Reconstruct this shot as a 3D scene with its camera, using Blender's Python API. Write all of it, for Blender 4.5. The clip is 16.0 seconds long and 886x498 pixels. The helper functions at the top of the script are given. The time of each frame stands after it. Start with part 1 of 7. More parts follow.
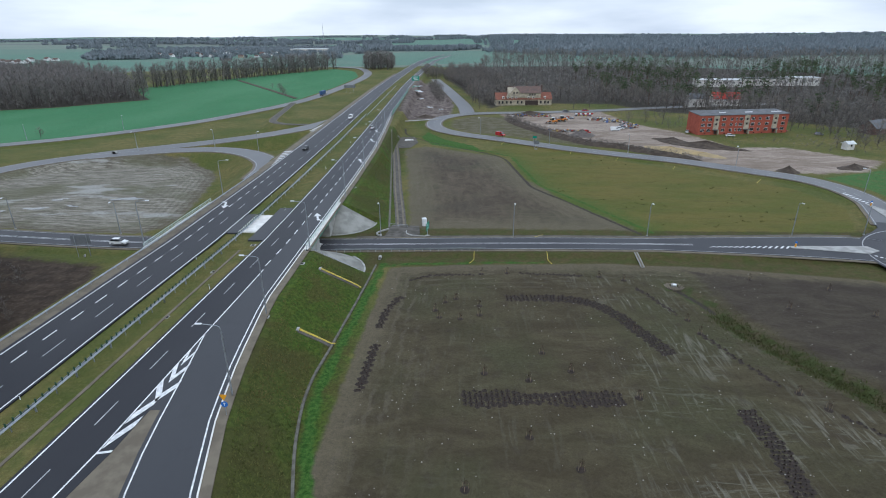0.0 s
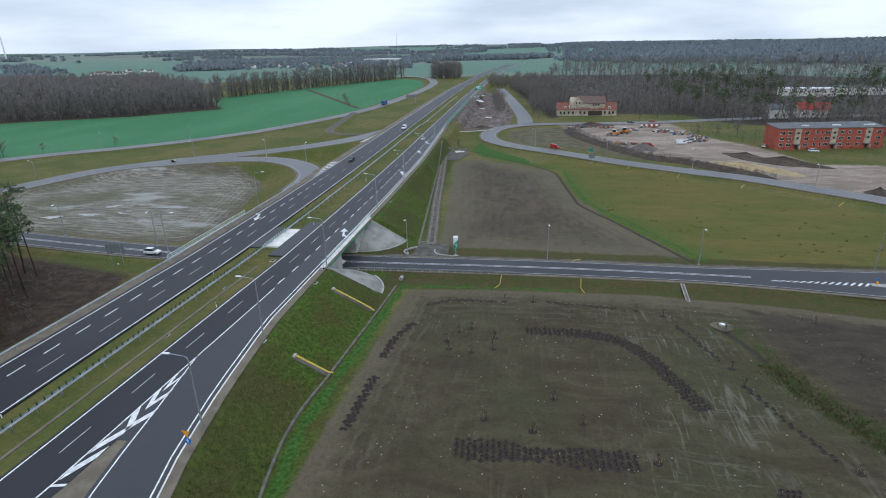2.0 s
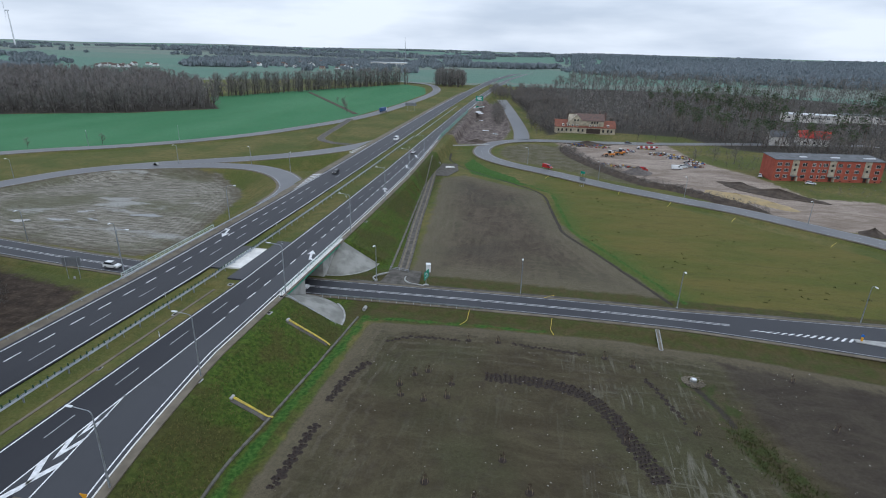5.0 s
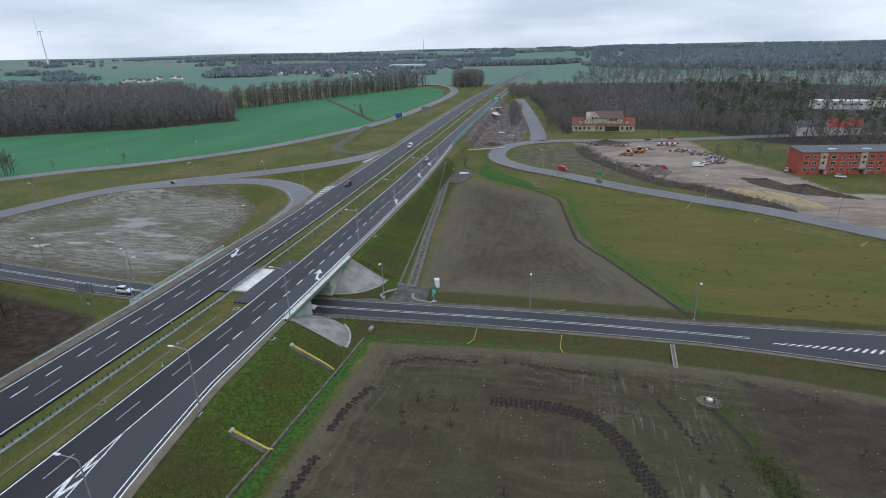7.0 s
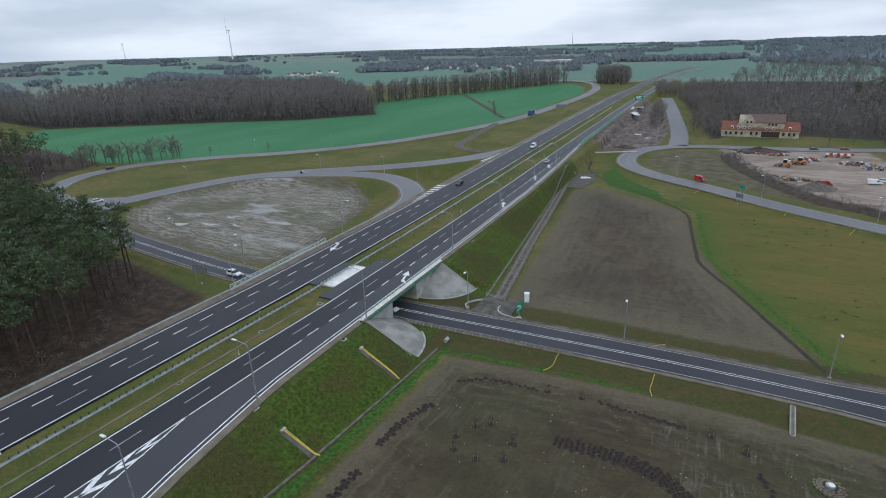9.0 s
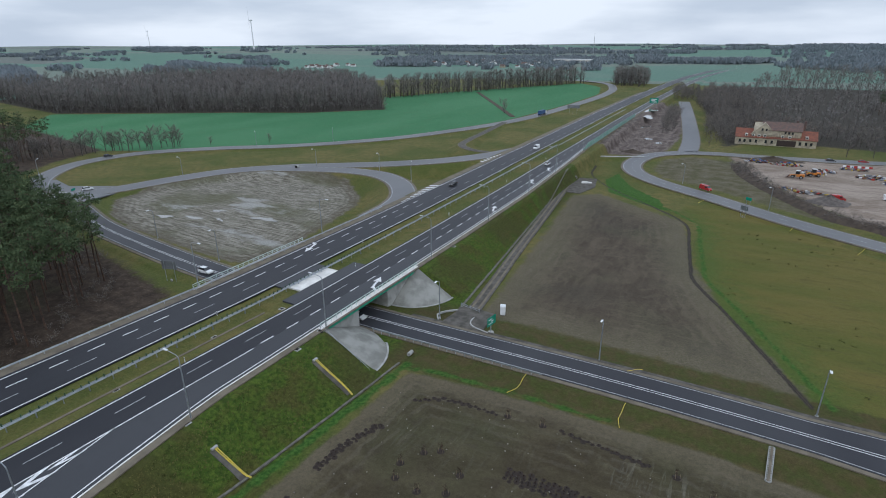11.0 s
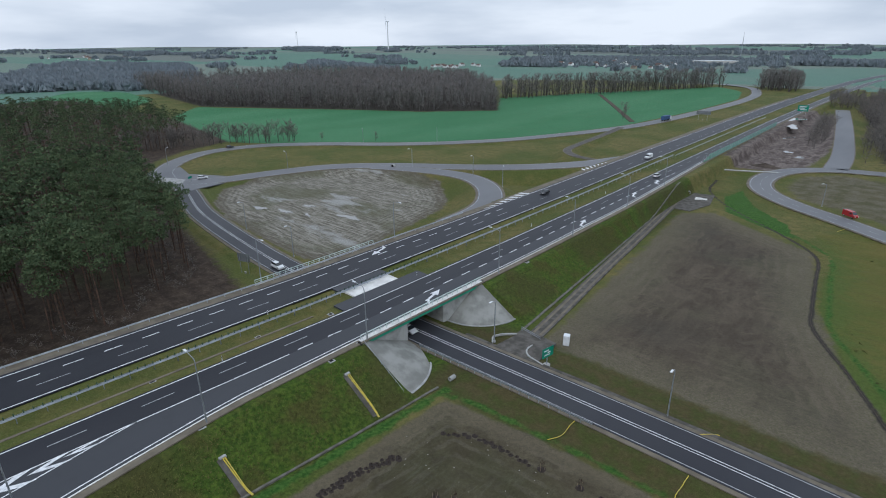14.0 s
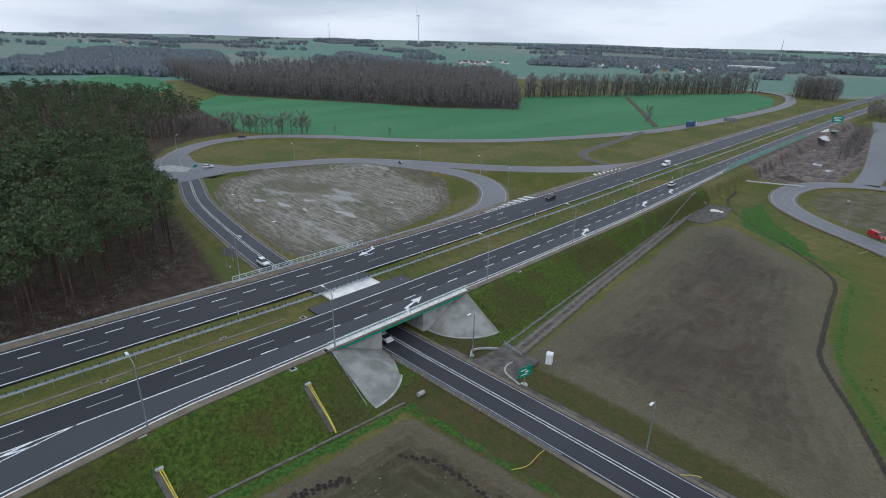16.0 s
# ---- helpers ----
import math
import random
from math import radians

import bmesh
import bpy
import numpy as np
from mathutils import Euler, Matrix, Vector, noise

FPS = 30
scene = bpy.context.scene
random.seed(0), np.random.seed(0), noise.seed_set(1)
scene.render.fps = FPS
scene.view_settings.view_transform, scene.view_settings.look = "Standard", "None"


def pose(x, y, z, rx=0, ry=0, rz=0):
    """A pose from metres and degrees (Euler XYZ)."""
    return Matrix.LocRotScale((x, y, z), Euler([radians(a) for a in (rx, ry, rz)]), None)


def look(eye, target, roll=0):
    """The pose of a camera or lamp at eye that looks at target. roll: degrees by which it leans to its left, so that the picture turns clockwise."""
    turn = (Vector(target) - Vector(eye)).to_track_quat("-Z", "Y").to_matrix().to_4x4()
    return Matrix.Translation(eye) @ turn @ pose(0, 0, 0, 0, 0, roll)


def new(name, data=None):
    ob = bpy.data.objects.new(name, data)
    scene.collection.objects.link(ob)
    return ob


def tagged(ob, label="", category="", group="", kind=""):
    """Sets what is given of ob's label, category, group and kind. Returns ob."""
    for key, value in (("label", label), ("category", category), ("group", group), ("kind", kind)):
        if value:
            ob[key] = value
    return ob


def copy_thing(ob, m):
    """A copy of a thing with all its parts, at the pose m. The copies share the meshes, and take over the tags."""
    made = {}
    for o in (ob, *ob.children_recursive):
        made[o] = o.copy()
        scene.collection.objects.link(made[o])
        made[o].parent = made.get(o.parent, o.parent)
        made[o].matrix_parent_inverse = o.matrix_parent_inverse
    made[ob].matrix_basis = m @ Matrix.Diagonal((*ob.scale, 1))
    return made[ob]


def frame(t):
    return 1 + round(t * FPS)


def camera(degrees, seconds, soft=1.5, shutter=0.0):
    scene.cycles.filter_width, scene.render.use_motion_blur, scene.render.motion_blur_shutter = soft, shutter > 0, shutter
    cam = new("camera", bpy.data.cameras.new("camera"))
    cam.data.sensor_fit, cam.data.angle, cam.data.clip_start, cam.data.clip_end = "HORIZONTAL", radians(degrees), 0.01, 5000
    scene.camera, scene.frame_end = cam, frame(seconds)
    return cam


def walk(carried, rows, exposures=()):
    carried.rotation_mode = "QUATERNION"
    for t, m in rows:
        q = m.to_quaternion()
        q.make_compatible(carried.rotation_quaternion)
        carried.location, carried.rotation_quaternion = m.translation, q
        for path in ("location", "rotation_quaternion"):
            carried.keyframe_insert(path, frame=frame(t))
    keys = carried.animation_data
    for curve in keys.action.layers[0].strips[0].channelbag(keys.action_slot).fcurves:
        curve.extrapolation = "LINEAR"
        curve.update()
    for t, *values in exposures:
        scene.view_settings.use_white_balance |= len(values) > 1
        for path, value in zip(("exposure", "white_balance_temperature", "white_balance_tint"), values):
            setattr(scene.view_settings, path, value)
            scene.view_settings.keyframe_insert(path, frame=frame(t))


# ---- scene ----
cam = camera(78.1, 16.0, 1.0)
PATH = [
    (0, (0.413, -0.495, 53.077), (0.343, 1.359, 52.331), -0.4),
    (0.5, (2.525, 1.801, 52.95), (2.377, 3.651, 52.205), -0.6),
    (1, (4.858, 4.225, 53.052), (4.667, 6.07, 52.304), -0.7),
    (1.5, (7.403, 6.591, 53.126), (7.156, 8.429, 52.377), -1.0),
    (2, (10.115, 9.009, 53.138), (9.797, 10.849, 52.422), -1.2),
    (2.5, (13.194, 11.279, 53.185), (12.861, 13.115, 52.465), -0.2),
    (3, (15.519, 13.547, 53.339), (15.436, 15.428, 52.663), 18.9),
    (3.5, (16.858, 15.213, 53.802), (16.733, 17.09, 53.123), 18.1),
    (4, (17.233, 16.623, 54.605), (17.144, 18.504, 53.932), 16.3),
    (4.5, (16.953, 17.263, 55.743), (16.726, 19.122, 55.043), 6.5),
    (5, (16.326, 17.785, 56.959), (16.003, 19.629, 56.257), 1.4),
    (5.2, (16.655, 17.914, 57.243), (16.293, 19.753, 56.546), -0.4),
    (7.3, (21.141, 23.606, 60.154), (20.697, 25.423, 59.447), -1.9),
    (7.5, (21.762, 24.509, 60.198), (21.253, 26.31, 59.493), -1.9),
    (8, (23.732, 27.276, 60.338), (23.016, 29.006, 59.633), -2.0),
    (8.5, (25.841, 30.005, 60.402), (25.036, 31.695, 59.697), -2.0),
    (9, (27.833, 33.024, 60.353), (26.963, 34.68, 59.645), -1.9),
    (9.5, (29.503, 35.662, 60.322), (28.62, 37.31, 59.612), -1.9),
    (9.7, (30.164, 36.52, 60.34), (29.282, 38.165, 59.622), -1.3),
    (11.8, (34.438, 48.661, 59.917), (33.473, 50.261, 59.203), 0.7),
    (12, (34.843, 49.603, 59.895), (33.836, 51.176, 59.182), 0.5),
    (12.5, (35.452, 51.831, 59.915), (34.332, 53.327, 59.202), 0.8),
    (13, (36.072, 54.325, 59.664), (34.884, 55.769, 58.953), -0.1),
    (13.5, (36.729, 56.683, 59.632), (35.499, 58.089, 58.917), -0.6),
    (14, (37.27, 59.212, 59.543), (36.012, 60.592, 58.826), -0.4),
    (14.5, (37.808, 61.707, 59.455), (36.537, 63.073, 58.734), -0.4),
    (15, (38.216, 64.42, 59.32), (36.935, 65.776, 58.596), -0.2),
    (15.5, (38.623, 67.082, 59.309), (37.328, 68.422, 58.582), -0.3),
    (16, (38.868, 69.779, 59.277), (37.554, 71.099, 58.547), 1.4),
]
walk(cam, [(t, look(eye, target, roll)) for t, eye, target, roll in PATH], [(0, 0.24, 6200, 9), (4, 0.13, 6250, 10), (9, 0.04, 6300, 10), (16, 0.0, 6300, 10)])

# ---------------------------------------------------------------- world and light
world = bpy.data.worlds.new("overcast_sky")
scene.world = world
world.use_nodes = True
wn, wl = world.node_tree.nodes, world.node_tree.links
for n in list(wn):
    wn.remove(n)
SUN_EL, SUN_AZ = 38.0, 150.0


def wnode(kind, **kw):
    n = wn.new(kind)
    for k, v in kw.items():
        setattr(n, k, v)
    return n


w_out = wnode("ShaderNodeOutputWorld")
w_bg = wnode("ShaderNodeBackground")
w_sky = wnode("ShaderNodeTexSky", sky_type="NISHITA", sun_disc=False)
w_sky.sun_elevation, w_sky.sun_rotation = radians(SUN_EL), radians(SUN_AZ)
w_tc = wnode("ShaderNodeTexCoord")
w_sep = wnode("ShaderNodeSeparateXYZ")
wl.new(w_tc.outputs["Generated"], w_sep.inputs[0])
w_map = wnode("ShaderNodeMapping")
w_map.inputs["Scale"].default_value = (1.0, 1.0, 5.0)
wl.new(w_tc.outputs["Generated"], w_map.inputs[0])
w_noise = wnode("ShaderNodeTexNoise")
w_noise.inputs["Scale"].default_value = 2.6
w_noise.inputs["Detail"].default_value = 5.0
w_noise.inputs["Roughness"].default_value = 0.5
wl.new(w_map.outputs[0], w_noise.inputs["Vector"])
w_cloud = wnode("ShaderNodeValToRGB")
w_cloud.color_ramp.elements[0].position = 0.36
w_cloud.color_ramp.elements[0].color = (0.52, 0.60, 0.72, 1)
w_cloud.color_ramp.elements[1].position = 0.62
w_cloud.color_ramp.elements[1].color = (0.80, 0.87, 0.97, 1)
wl.new(w_noise.outputs[0], w_cloud.inputs[0])
# overcast cloud is brighter overhead than at the horizon
w_up = wnode("ShaderNodeMapRange")
w_up.inputs[1].default_value, w_up.inputs[2].default_value = 0.05, 0.5
w_up.inputs[3].default_value, w_up.inputs[4].default_value = 1.08, 1.5
wl.new(w_sep.outputs[2], w_up.inputs[0])
w_scale = wnode("ShaderNodeVectorMath", operation="SCALE")
wl.new(w_cloud.outputs[0], w_scale.inputs[0])
wl.new(w_up.outputs[0], w_scale.inputs[3])
w_skyk = wnode("ShaderNodeVectorMath", operation="SCALE")
w_skyk.inputs[3].default_value = 0.05
wl.new(w_sky.outputs[0], w_skyk.inputs[0])
w_mix = wnode("ShaderNodeMix", data_type="RGBA")
w_mix.inputs[0].default_value = 0.9
wl.new(w_skyk.outputs[0], w_mix.inputs[6])
wl.new(w_scale.outputs[0], w_mix.inputs[7])
wl.new(w_mix.outputs[2], w_bg.inputs[0])
w_bg.inputs[1].default_value = 1.0
wl.new(w_bg.outputs[0], w_out.inputs[0])

sun = new("sun", bpy.data.lights.new("sun", "SUN"))
sun.data.energy, sun.data.angle, sun.data.color = 0.45, radians(30), (1.0, 0.96, 0.9)
sun.matrix_world = look((0, 0, 300), (math.sin(radians(SUN_AZ)) * -300, math.cos(radians(SUN_AZ)) * -300, 300 - 300 * math.tan(radians(SUN_EL))))
scene.view_settings.exposure = 0.0


# ---------------------------------------------------------------- materials
class Mat:
    """A node material with short helpers."""

    def __init__(self, name, rough=0.9, metal=0.0, spec=0.3):
        self.m = bpy.data.materials.new(name)
        self.m.use_nodes = True
        self.n, self.l = self.m.node_tree.nodes, self.m.node_tree.links
        self.b = self.n["Principled BSDF"]
        self.b.inputs["Roughness"].default_value = rough
        self.b.inputs["Metallic"].default_value = metal
        self.b.inputs["Specular IOR Level"].default_value = spec

    def coord(self, scale=(1, 1, 1)):
        t = self.n.new("ShaderNodeTexCoord")
        mp = self.n.new("ShaderNodeMapping")
        mp.inputs["Scale"].default_value = scale
        self.l.new(t.outputs["Object"], mp.inputs[0])
        return mp.outputs[0]

    def noise(self, scale, detail=4.0, rough=0.55, stretch=(1, 1, 1), dist=0.0):
        n = self.n.new("ShaderNodeTexNoise")
        n.inputs["Scale"].default_value, n.inputs["Detail"].default_value = scale, detail
        n.inputs["Roughness"].default_value = rough
        n.inputs["Distortion"].default_value = dist
        self.l.new(self.coord(stretch), n.inputs["Vector"])
        return n.outputs[0]

    def attr(self, name):
        a = self.n.new("ShaderNodeAttribute")
        a.attribute_name = name
        return a.outputs["Fac"]

    def math(self, op, a, b=0.0, c=None):
        n = self.n.new("ShaderNodeMath")
        n.operation = op
        for i, v in enumerate((a, b, c)):
            if v is None:
                continue
            if isinstance(v, (int, float)):
                n.inputs[i].default_value = v
            else:
                self.l.new(v, n.inputs[i])
        return n.outputs[0]

    def remap(self, v, lo, hi, a=0.0, b=1.0):
        n = self.n.new("ShaderNodeMapRange")
        n.interpolation_type = "SMOOTHSTEP"
        self.l.new(v, n.inputs[0])
        for i, x in enumerate((lo, hi, a, b)):
            n.inputs[i + 1].default_value = x
        return n.outputs[0]

    def mix(self, fac, a, b):
        n = self.n.new("ShaderNodeMix")
        n.data_type = "RGBA"
        for i, v in ((0, fac), (6, a), (7, b)):
            if isinstance(v, (int, float)):
                n.inputs[i].default_value = v
            elif isinstance(v, tuple):
                n.inputs[i].default_value = (*v, 1)
            else:
                self.l.new(v, n.inputs[i])
        return n.outputs[2]

    def vary(self, a, b, scale, lo=0.35, hi=0.65, **kw):
        return self.mix(self.remap(self.noise(scale, **kw), lo, hi), a, b)

    def color(self, c):
        if isinstance(c, tuple):
            self.b.inputs["Base Color"].default_value = (*c, 1)
        else:
            self.l.new(c, self.b.inputs["Base Color"])
        return self

    def rough(self, v):
        self.l.new(v, self.b.inputs["Roughness"])
        return self

    def bump(self, height, strength=0.5, dist=0.1):
        n = self.n.new("ShaderNodeBump")
        n.inputs["Strength"].default_value, n.inputs["Distance"].default_value = strength, dist
        self.l.new(height, n.inputs["Height"])
        self.l.new(n.outputs[0], self.b.inputs["Normal"])
        return self


def simple(name, a, b=None, scale=1.0, rough=0.8, metal=0.0, spec=0.3, bump=0.0):
    k = Mat(name, rough, metal, spec)
    if b is None:
        b = tuple(x * 0.75 for x in a)
    k.color(k.vary(a, b, scale))
    if bump:
        k.bump(k.noise(scale * 6), bump, 0.05)
    return k.m


def asphalt(name, a, b, track=0.0):
    k = Mat(name, 0.5, 0.0, 0.14)
    big = k.vary(a, b, 0.05, 0.3, 0.7, stretch=(1, 0.25, 1))
    fine = k.remap(k.noise(6.0, 3), 0.3, 0.7, 0.0, 1.0)
    c = k.mix(k.math("MULTIPLY", fine, 0.25), big, tuple(x * 1.5 for x in a))
    patch = k.remap(k.noise(0.35, 3), 0.55, 0.75)
    k.color(k.mix(k.math("MULTIPLY", patch, 0.3), c, tuple(x * 0.75 for x in b)))
    k.bump(k.noise(14, 2), 0.25, 0.02)
    return k.m


M_ASPH = asphalt("asphalt_dark", (0.019, 0.020, 0.025), (0.027, 0.028, 0.033))
M_ASPH_OLD = asphalt("asphalt_grey", (0.105, 0.108, 0.116), (0.140, 0.142, 0.148))
M_ASPH_SLIP = asphalt("asphalt_slip", (0.034, 0.036, 0.041), (0.050, 0.052, 0.058))
M_ASPH_LOW = asphalt("asphalt_blue_grey", (0.029, 0.030, 0.036), (0.043, 0.045, 0.051))
M_GRAVEL = simple("gravel_shoulder", (0.165, 0.142, 0.108), (0.120, 0.102, 0.078), 0.45, 0.95, bump=0.2)
M_TRACK = simple("compacted_track", (0.112, 0.104, 0.092), (0.062, 0.057, 0.050), 0.6, 0.95, bump=0.2)
M_WHITE = simple("road_paint", (0.72, 0.73, 0.74), (0.50, 0.51, 0.52), 1.7, 0.6)
M_THIN = simple("worn_road_paint", (0.42, 0.43, 0.44), (0.28, 0.29, 0.30), 1.7, 0.6)
M_CONC = simple("concrete", (0.34, 0.34, 0.32), (0.22, 0.22, 0.205), 0.35, 0.85, bump=0.2)
M_PAVE = simple("slope_paving", (0.27, 0.27, 0.25), (0.17, 0.17, 0.155), 0.3, 0.9, bump=0.35)
M_PALE = simple("pale_concrete", (0.70, 0.69, 0.66), (0.56, 0.55, 0.53), 0.5, 0.85)
M_STEEL = simple("galvanised_steel", (0.36, 0.385, 0.41), (0.26, 0.285, 0.31), 0.8, 0.45, 0.6)
M_DGREEN = simple("dark_green_plastic", (0.02, 0.065, 0.04), None, 1.0, 0.5)
M_GREEN = simple("green_paint", (0.02, 0.34, 0.21), (0.02, 0.28, 0.17), 0.6, 0.5)
M_MINT = simple("pale_green_rail", (0.50, 0.60, 0.56), (0.40, 0.50, 0.46), 0.6, 0.5)
M_YELLOW = simple("yellow_chute", (0.55, 0.42, 0.05), (0.40, 0.33, 0.08), 1.5, 0.6)
# near-black for real dark parts and for painted shade in gaps and hollows
M_DARK = simple("black_and_void_shade", (0.012, 0.012, 0.013), None, 1.0, 0.9)
M_KERB = simple("kerb_concrete", (0.36, 0.36, 0.35), (0.26, 0.26, 0.25), 0.6, 0.9)
M_SIGNG = simple("sign_green", (0.0, 0.23, 0.15), (0.0, 0.19, 0.12), 0.3, 0.4)
M_SIGNB = simple("sign_blue", (0.02, 0.14, 0.5), None, 0.3, 0.4)
M_SIGNY = simple("sign_amber", (0.75, 0.34, 0.02), None, 0.3, 0.4)
M_SIGNGREY = simple("sign_back_grey", (0.20, 0.215, 0.23), None, 0.5, 0.5, 0.3)
M_LAMP = simple("lamp_housing", (0.70, 0.72, 0.74), (0.6, 0.62, 0.64), 1.0, 0.4)
M_WOODP = simple("bare_wood", (0.20, 0.15, 0.10), (0.13, 0.10, 0.07), 2.0, 0.9)

# ---------------------------------------------------------------- geometry helpers


def mesh_ob(name, verts, faces, mats, parent=None, label="", mat_ids=None, smooth=False):
    me = bpy.data.meshes.new(name)
    me.from_pydata([tuple(v) for v in verts], [], [tuple(f) for f in faces])
    for m in mats if isinstance(mats, (list, tuple)) else [mats]:
        me.materials.append(m)
    if mat_ids is not None:
        me.polygons.foreach_set("material_index", np.asarray(mat_ids, dtype=np.int32))
    if smooth:
        me.polygons.foreach_set("use_smooth", np.ones(len(me.polygons), dtype=bool))
    me.update()
    ob = new(name, me)
    if parent is not None:
        ob.parent = parent
    if label:
        ob["label"] = label
    return ob


def part(name, bm, material, parent=None, label=""):
    me = bpy.data.meshes.new(name)
    bm.to_mesh(me)
    bm.free()
    for m in material if isinstance(material, (list, tuple)) else [material]:
        me.materials.append(m)
    ob = new(name, me)
    if parent is not None:
        ob.parent = parent
    if label:
        ob["label"] = label
    return ob


def share(name, ob, parent, m=None):
    """Another object on the mesh of ob."""
    o = new(name, ob.data)
    o.parent = parent
    if m is not None:
        o.matrix_basis = m
    return o


def box(bm, x0, x1, y0, y1, z0, z1, bevel=0.0, m=None):
    r = bmesh.ops.create_cube(bm, size=1.0)
    vs = r["verts"]
    for v in vs:
        v.co = Vector(((x0 + x1) / 2 + v.co.x * (x1 - x0), (y0 + y1) / 2 + v.co.y * (y1 - y0), (z0 + z1) / 2 + v.co.z * (z1 - z0)))
        if m is not None:
            v.co = m @ v.co
    if bevel:
        es = list({e for v in vs for e in v.link_edges})
        bmesh.ops.bevel(bm, geom=es, offset=bevel, segments=1, affect="EDGES")
    return vs


def tube(bm, pts, radii, sides=6):
    """A tapered tube through points."""
    rings = []
    for i, p in enumerate(pts):
        p = Vector(p)
        d = (Vector(pts[min(i + 1, len(pts) - 1)]) - Vector(pts[max(i - 1, 0)])).normalized()
        a = d.orthogonal().normalized()
        b = d.cross(a)
        r = radii[i] if isinstance(radii, (list, tuple)) else radii
        rings.append([bm.verts.new(p + r * (math.cos(2 * math.pi * k / sides) * a + math.sin(2 * math.pi * k / sides) * b)) for k in range(sides)])
    for r0, r1 in zip(rings, rings[1:]):
        # rings of straight runs keep their phase
        for k in range(sides):
            bm.faces.new((r0[k], r0[(k + 1) % sides], r1[(k + 1) % sides], r1[k]))
    bm.faces.new(rings[0][::-1])
    bm.faces.new(rings[-1])


def empty(name, at=(0, 0, 0), turn=0.0, **tags):
    e = new(name)
    e.matrix_basis = pose(*at, 0, 0, turn)
    return tagged(e, **tags)


def smooth_line(pts, step=2.0):
    """Catmull-Rom through points of any dimension, at about even steps."""
    p = np.array(pts, float)
    if len(p) == 2:
        n = max(2, int(np.linalg.norm(p[1, :2] - p[0, :2]) / step))
        return p[0] + (p[1] - p[0]) * np.linspace(0, 1, n + 1)[:, None]
    q = np.vstack([2 * p[0] - p[1], p, 2 * p[-1] - p[-2]])
    out = []
    for i in range(1, len(q) - 2):
        n = max(2, int(np.linalg.norm(q[i + 1, :2] - q[i, :2]) / step))
        t = np.linspace(0, 1, n, endpoint=False)[:, None]
        a, b, c, d = q[i - 1], q[i], q[i + 1], q[i + 2]
        out.append(0.5 * (2 * b + (c - a) * t + (2 * a - 5 * b + 4 * c - d) * t**2 + (3 * b - a - 3 * c + d) * t**3))
    return np.vstack(out + [p[-1:]])


def normals2(line):
    d = np.gradient(line[:, :2], axis=0)
    d /= np.linalg.norm(d, axis=1)[:, None] + 1e-9
    return np.stack([d[:, 1], -d[:, 0]], 1)  # to the right of travel


def ribbon(name, line, lo, hi, mat, dz=0.0, depth=0.0, parent=None, label=""):
    """A strip along a line of x, y, z between two sideways offsets (right is plus), with sides of a depth."""
    n = normals2(line)
    k = len(line)
    lo, hi = np.broadcast_to(lo, k), np.broadcast_to(hi, k)
    a = np.column_stack([line[:, :2] + n * lo[:, None], line[:, 2] + dz])
    b = np.column_stack([line[:, :2] + n * hi[:, None], line[:, 2] + dz])
    faces = [(i, k + i, k + i + 1, i + 1) for i in range(k - 1)]
    v = [a, b]
    if depth:
        v += [a - [0, 0, depth], b - [0, 0, depth]]
        faces += [(2 * k + i, i, i + 1, 2 * k + i + 1) for i in range(k - 1)]
        faces += [(k + i, 3 * k + i, 3 * k + i + 1, k + i + 1) for i in range(k - 1)]
        faces += [(0, 2 * k, 3 * k, k), (k - 1, 2 * k - 1, 4 * k - 1, 3 * k - 1)]
    return mesh_ob(name, np.vstack(v), faces, mat, parent, label)


def along(line, s0, s1):
    """The piece of a line between two distances along it."""
    d = np.concatenate([[0], np.cumsum(np.linalg.norm(np.diff(line[:, :2], axis=0), axis=1))])
    s = np.concatenate([[s0], d[(d > s0) & (d < s1)], [s1]])
    return np.column_stack([np.interp(s, d, line[:, i]) for i in range(line.shape[1])])


def length(line):
    return float(np.sum(np.linalg.norm(np.diff(line[:, :2], axis=0), axis=1)))


def dashes(name, line, off, width, dash, period, mat, dz, parent, s0=0.0, s1=None, label=""):
    """A broken line, all strokes of one line in one mesh."""
    n = normals2(line)
    d = np.concatenate([[0], np.cumsum(np.linalg.norm(np.diff(line[:, :2], axis=0), axis=1))])
    s1 = d[-1] if s1 is None else s1
    verts, faces = [], []
    s = s0
    while s + dash < s1:
        base = len(verts)
        for u in (s, s + dash):
            c = [np.interp(u, d, line[:, i]) for i in range(3)]
            m = [np.interp(u, d, n[:, i]) for i in range(2)]
            for o in (off - width / 2, off + width / 2):
                verts.append((c[0] + m[0] * o, c[1] + m[1] * o, c[2] + dz))
        faces.append((base, base + 1, base + 3, base + 2))
        s += period
    return mesh_ob(name, verts, faces, mat, parent, label)


# ---------------------------------------------------------------- plan of the roads
def zh(y):
    """Height of the dual carriageway."""
    return np.interp(y, [-400, 300, 520, 800, 1400], [6.0, 6.0, 4.2, 2.5, 1.5])


def south(y):
    """Bend of the dual carriageway south of the bridge."""
    return np.interp(y, [-400, -160, 0, 30, 44, 60, 80, 100, 120], [-95, -34, -7, -4.0, -2.9, -2.2, -1.5, -0.8, 0])


def shift(y):
    """Sideways drift of the dual carriageway."""
    return south(y) + np.interp(y, [-400, 180, 240, 300, 400, 500, 630, 800, 1000, 1200, 1500], [0, 0, -0.7, -2, -5, -8, -10, -10, -6, 12, 60])


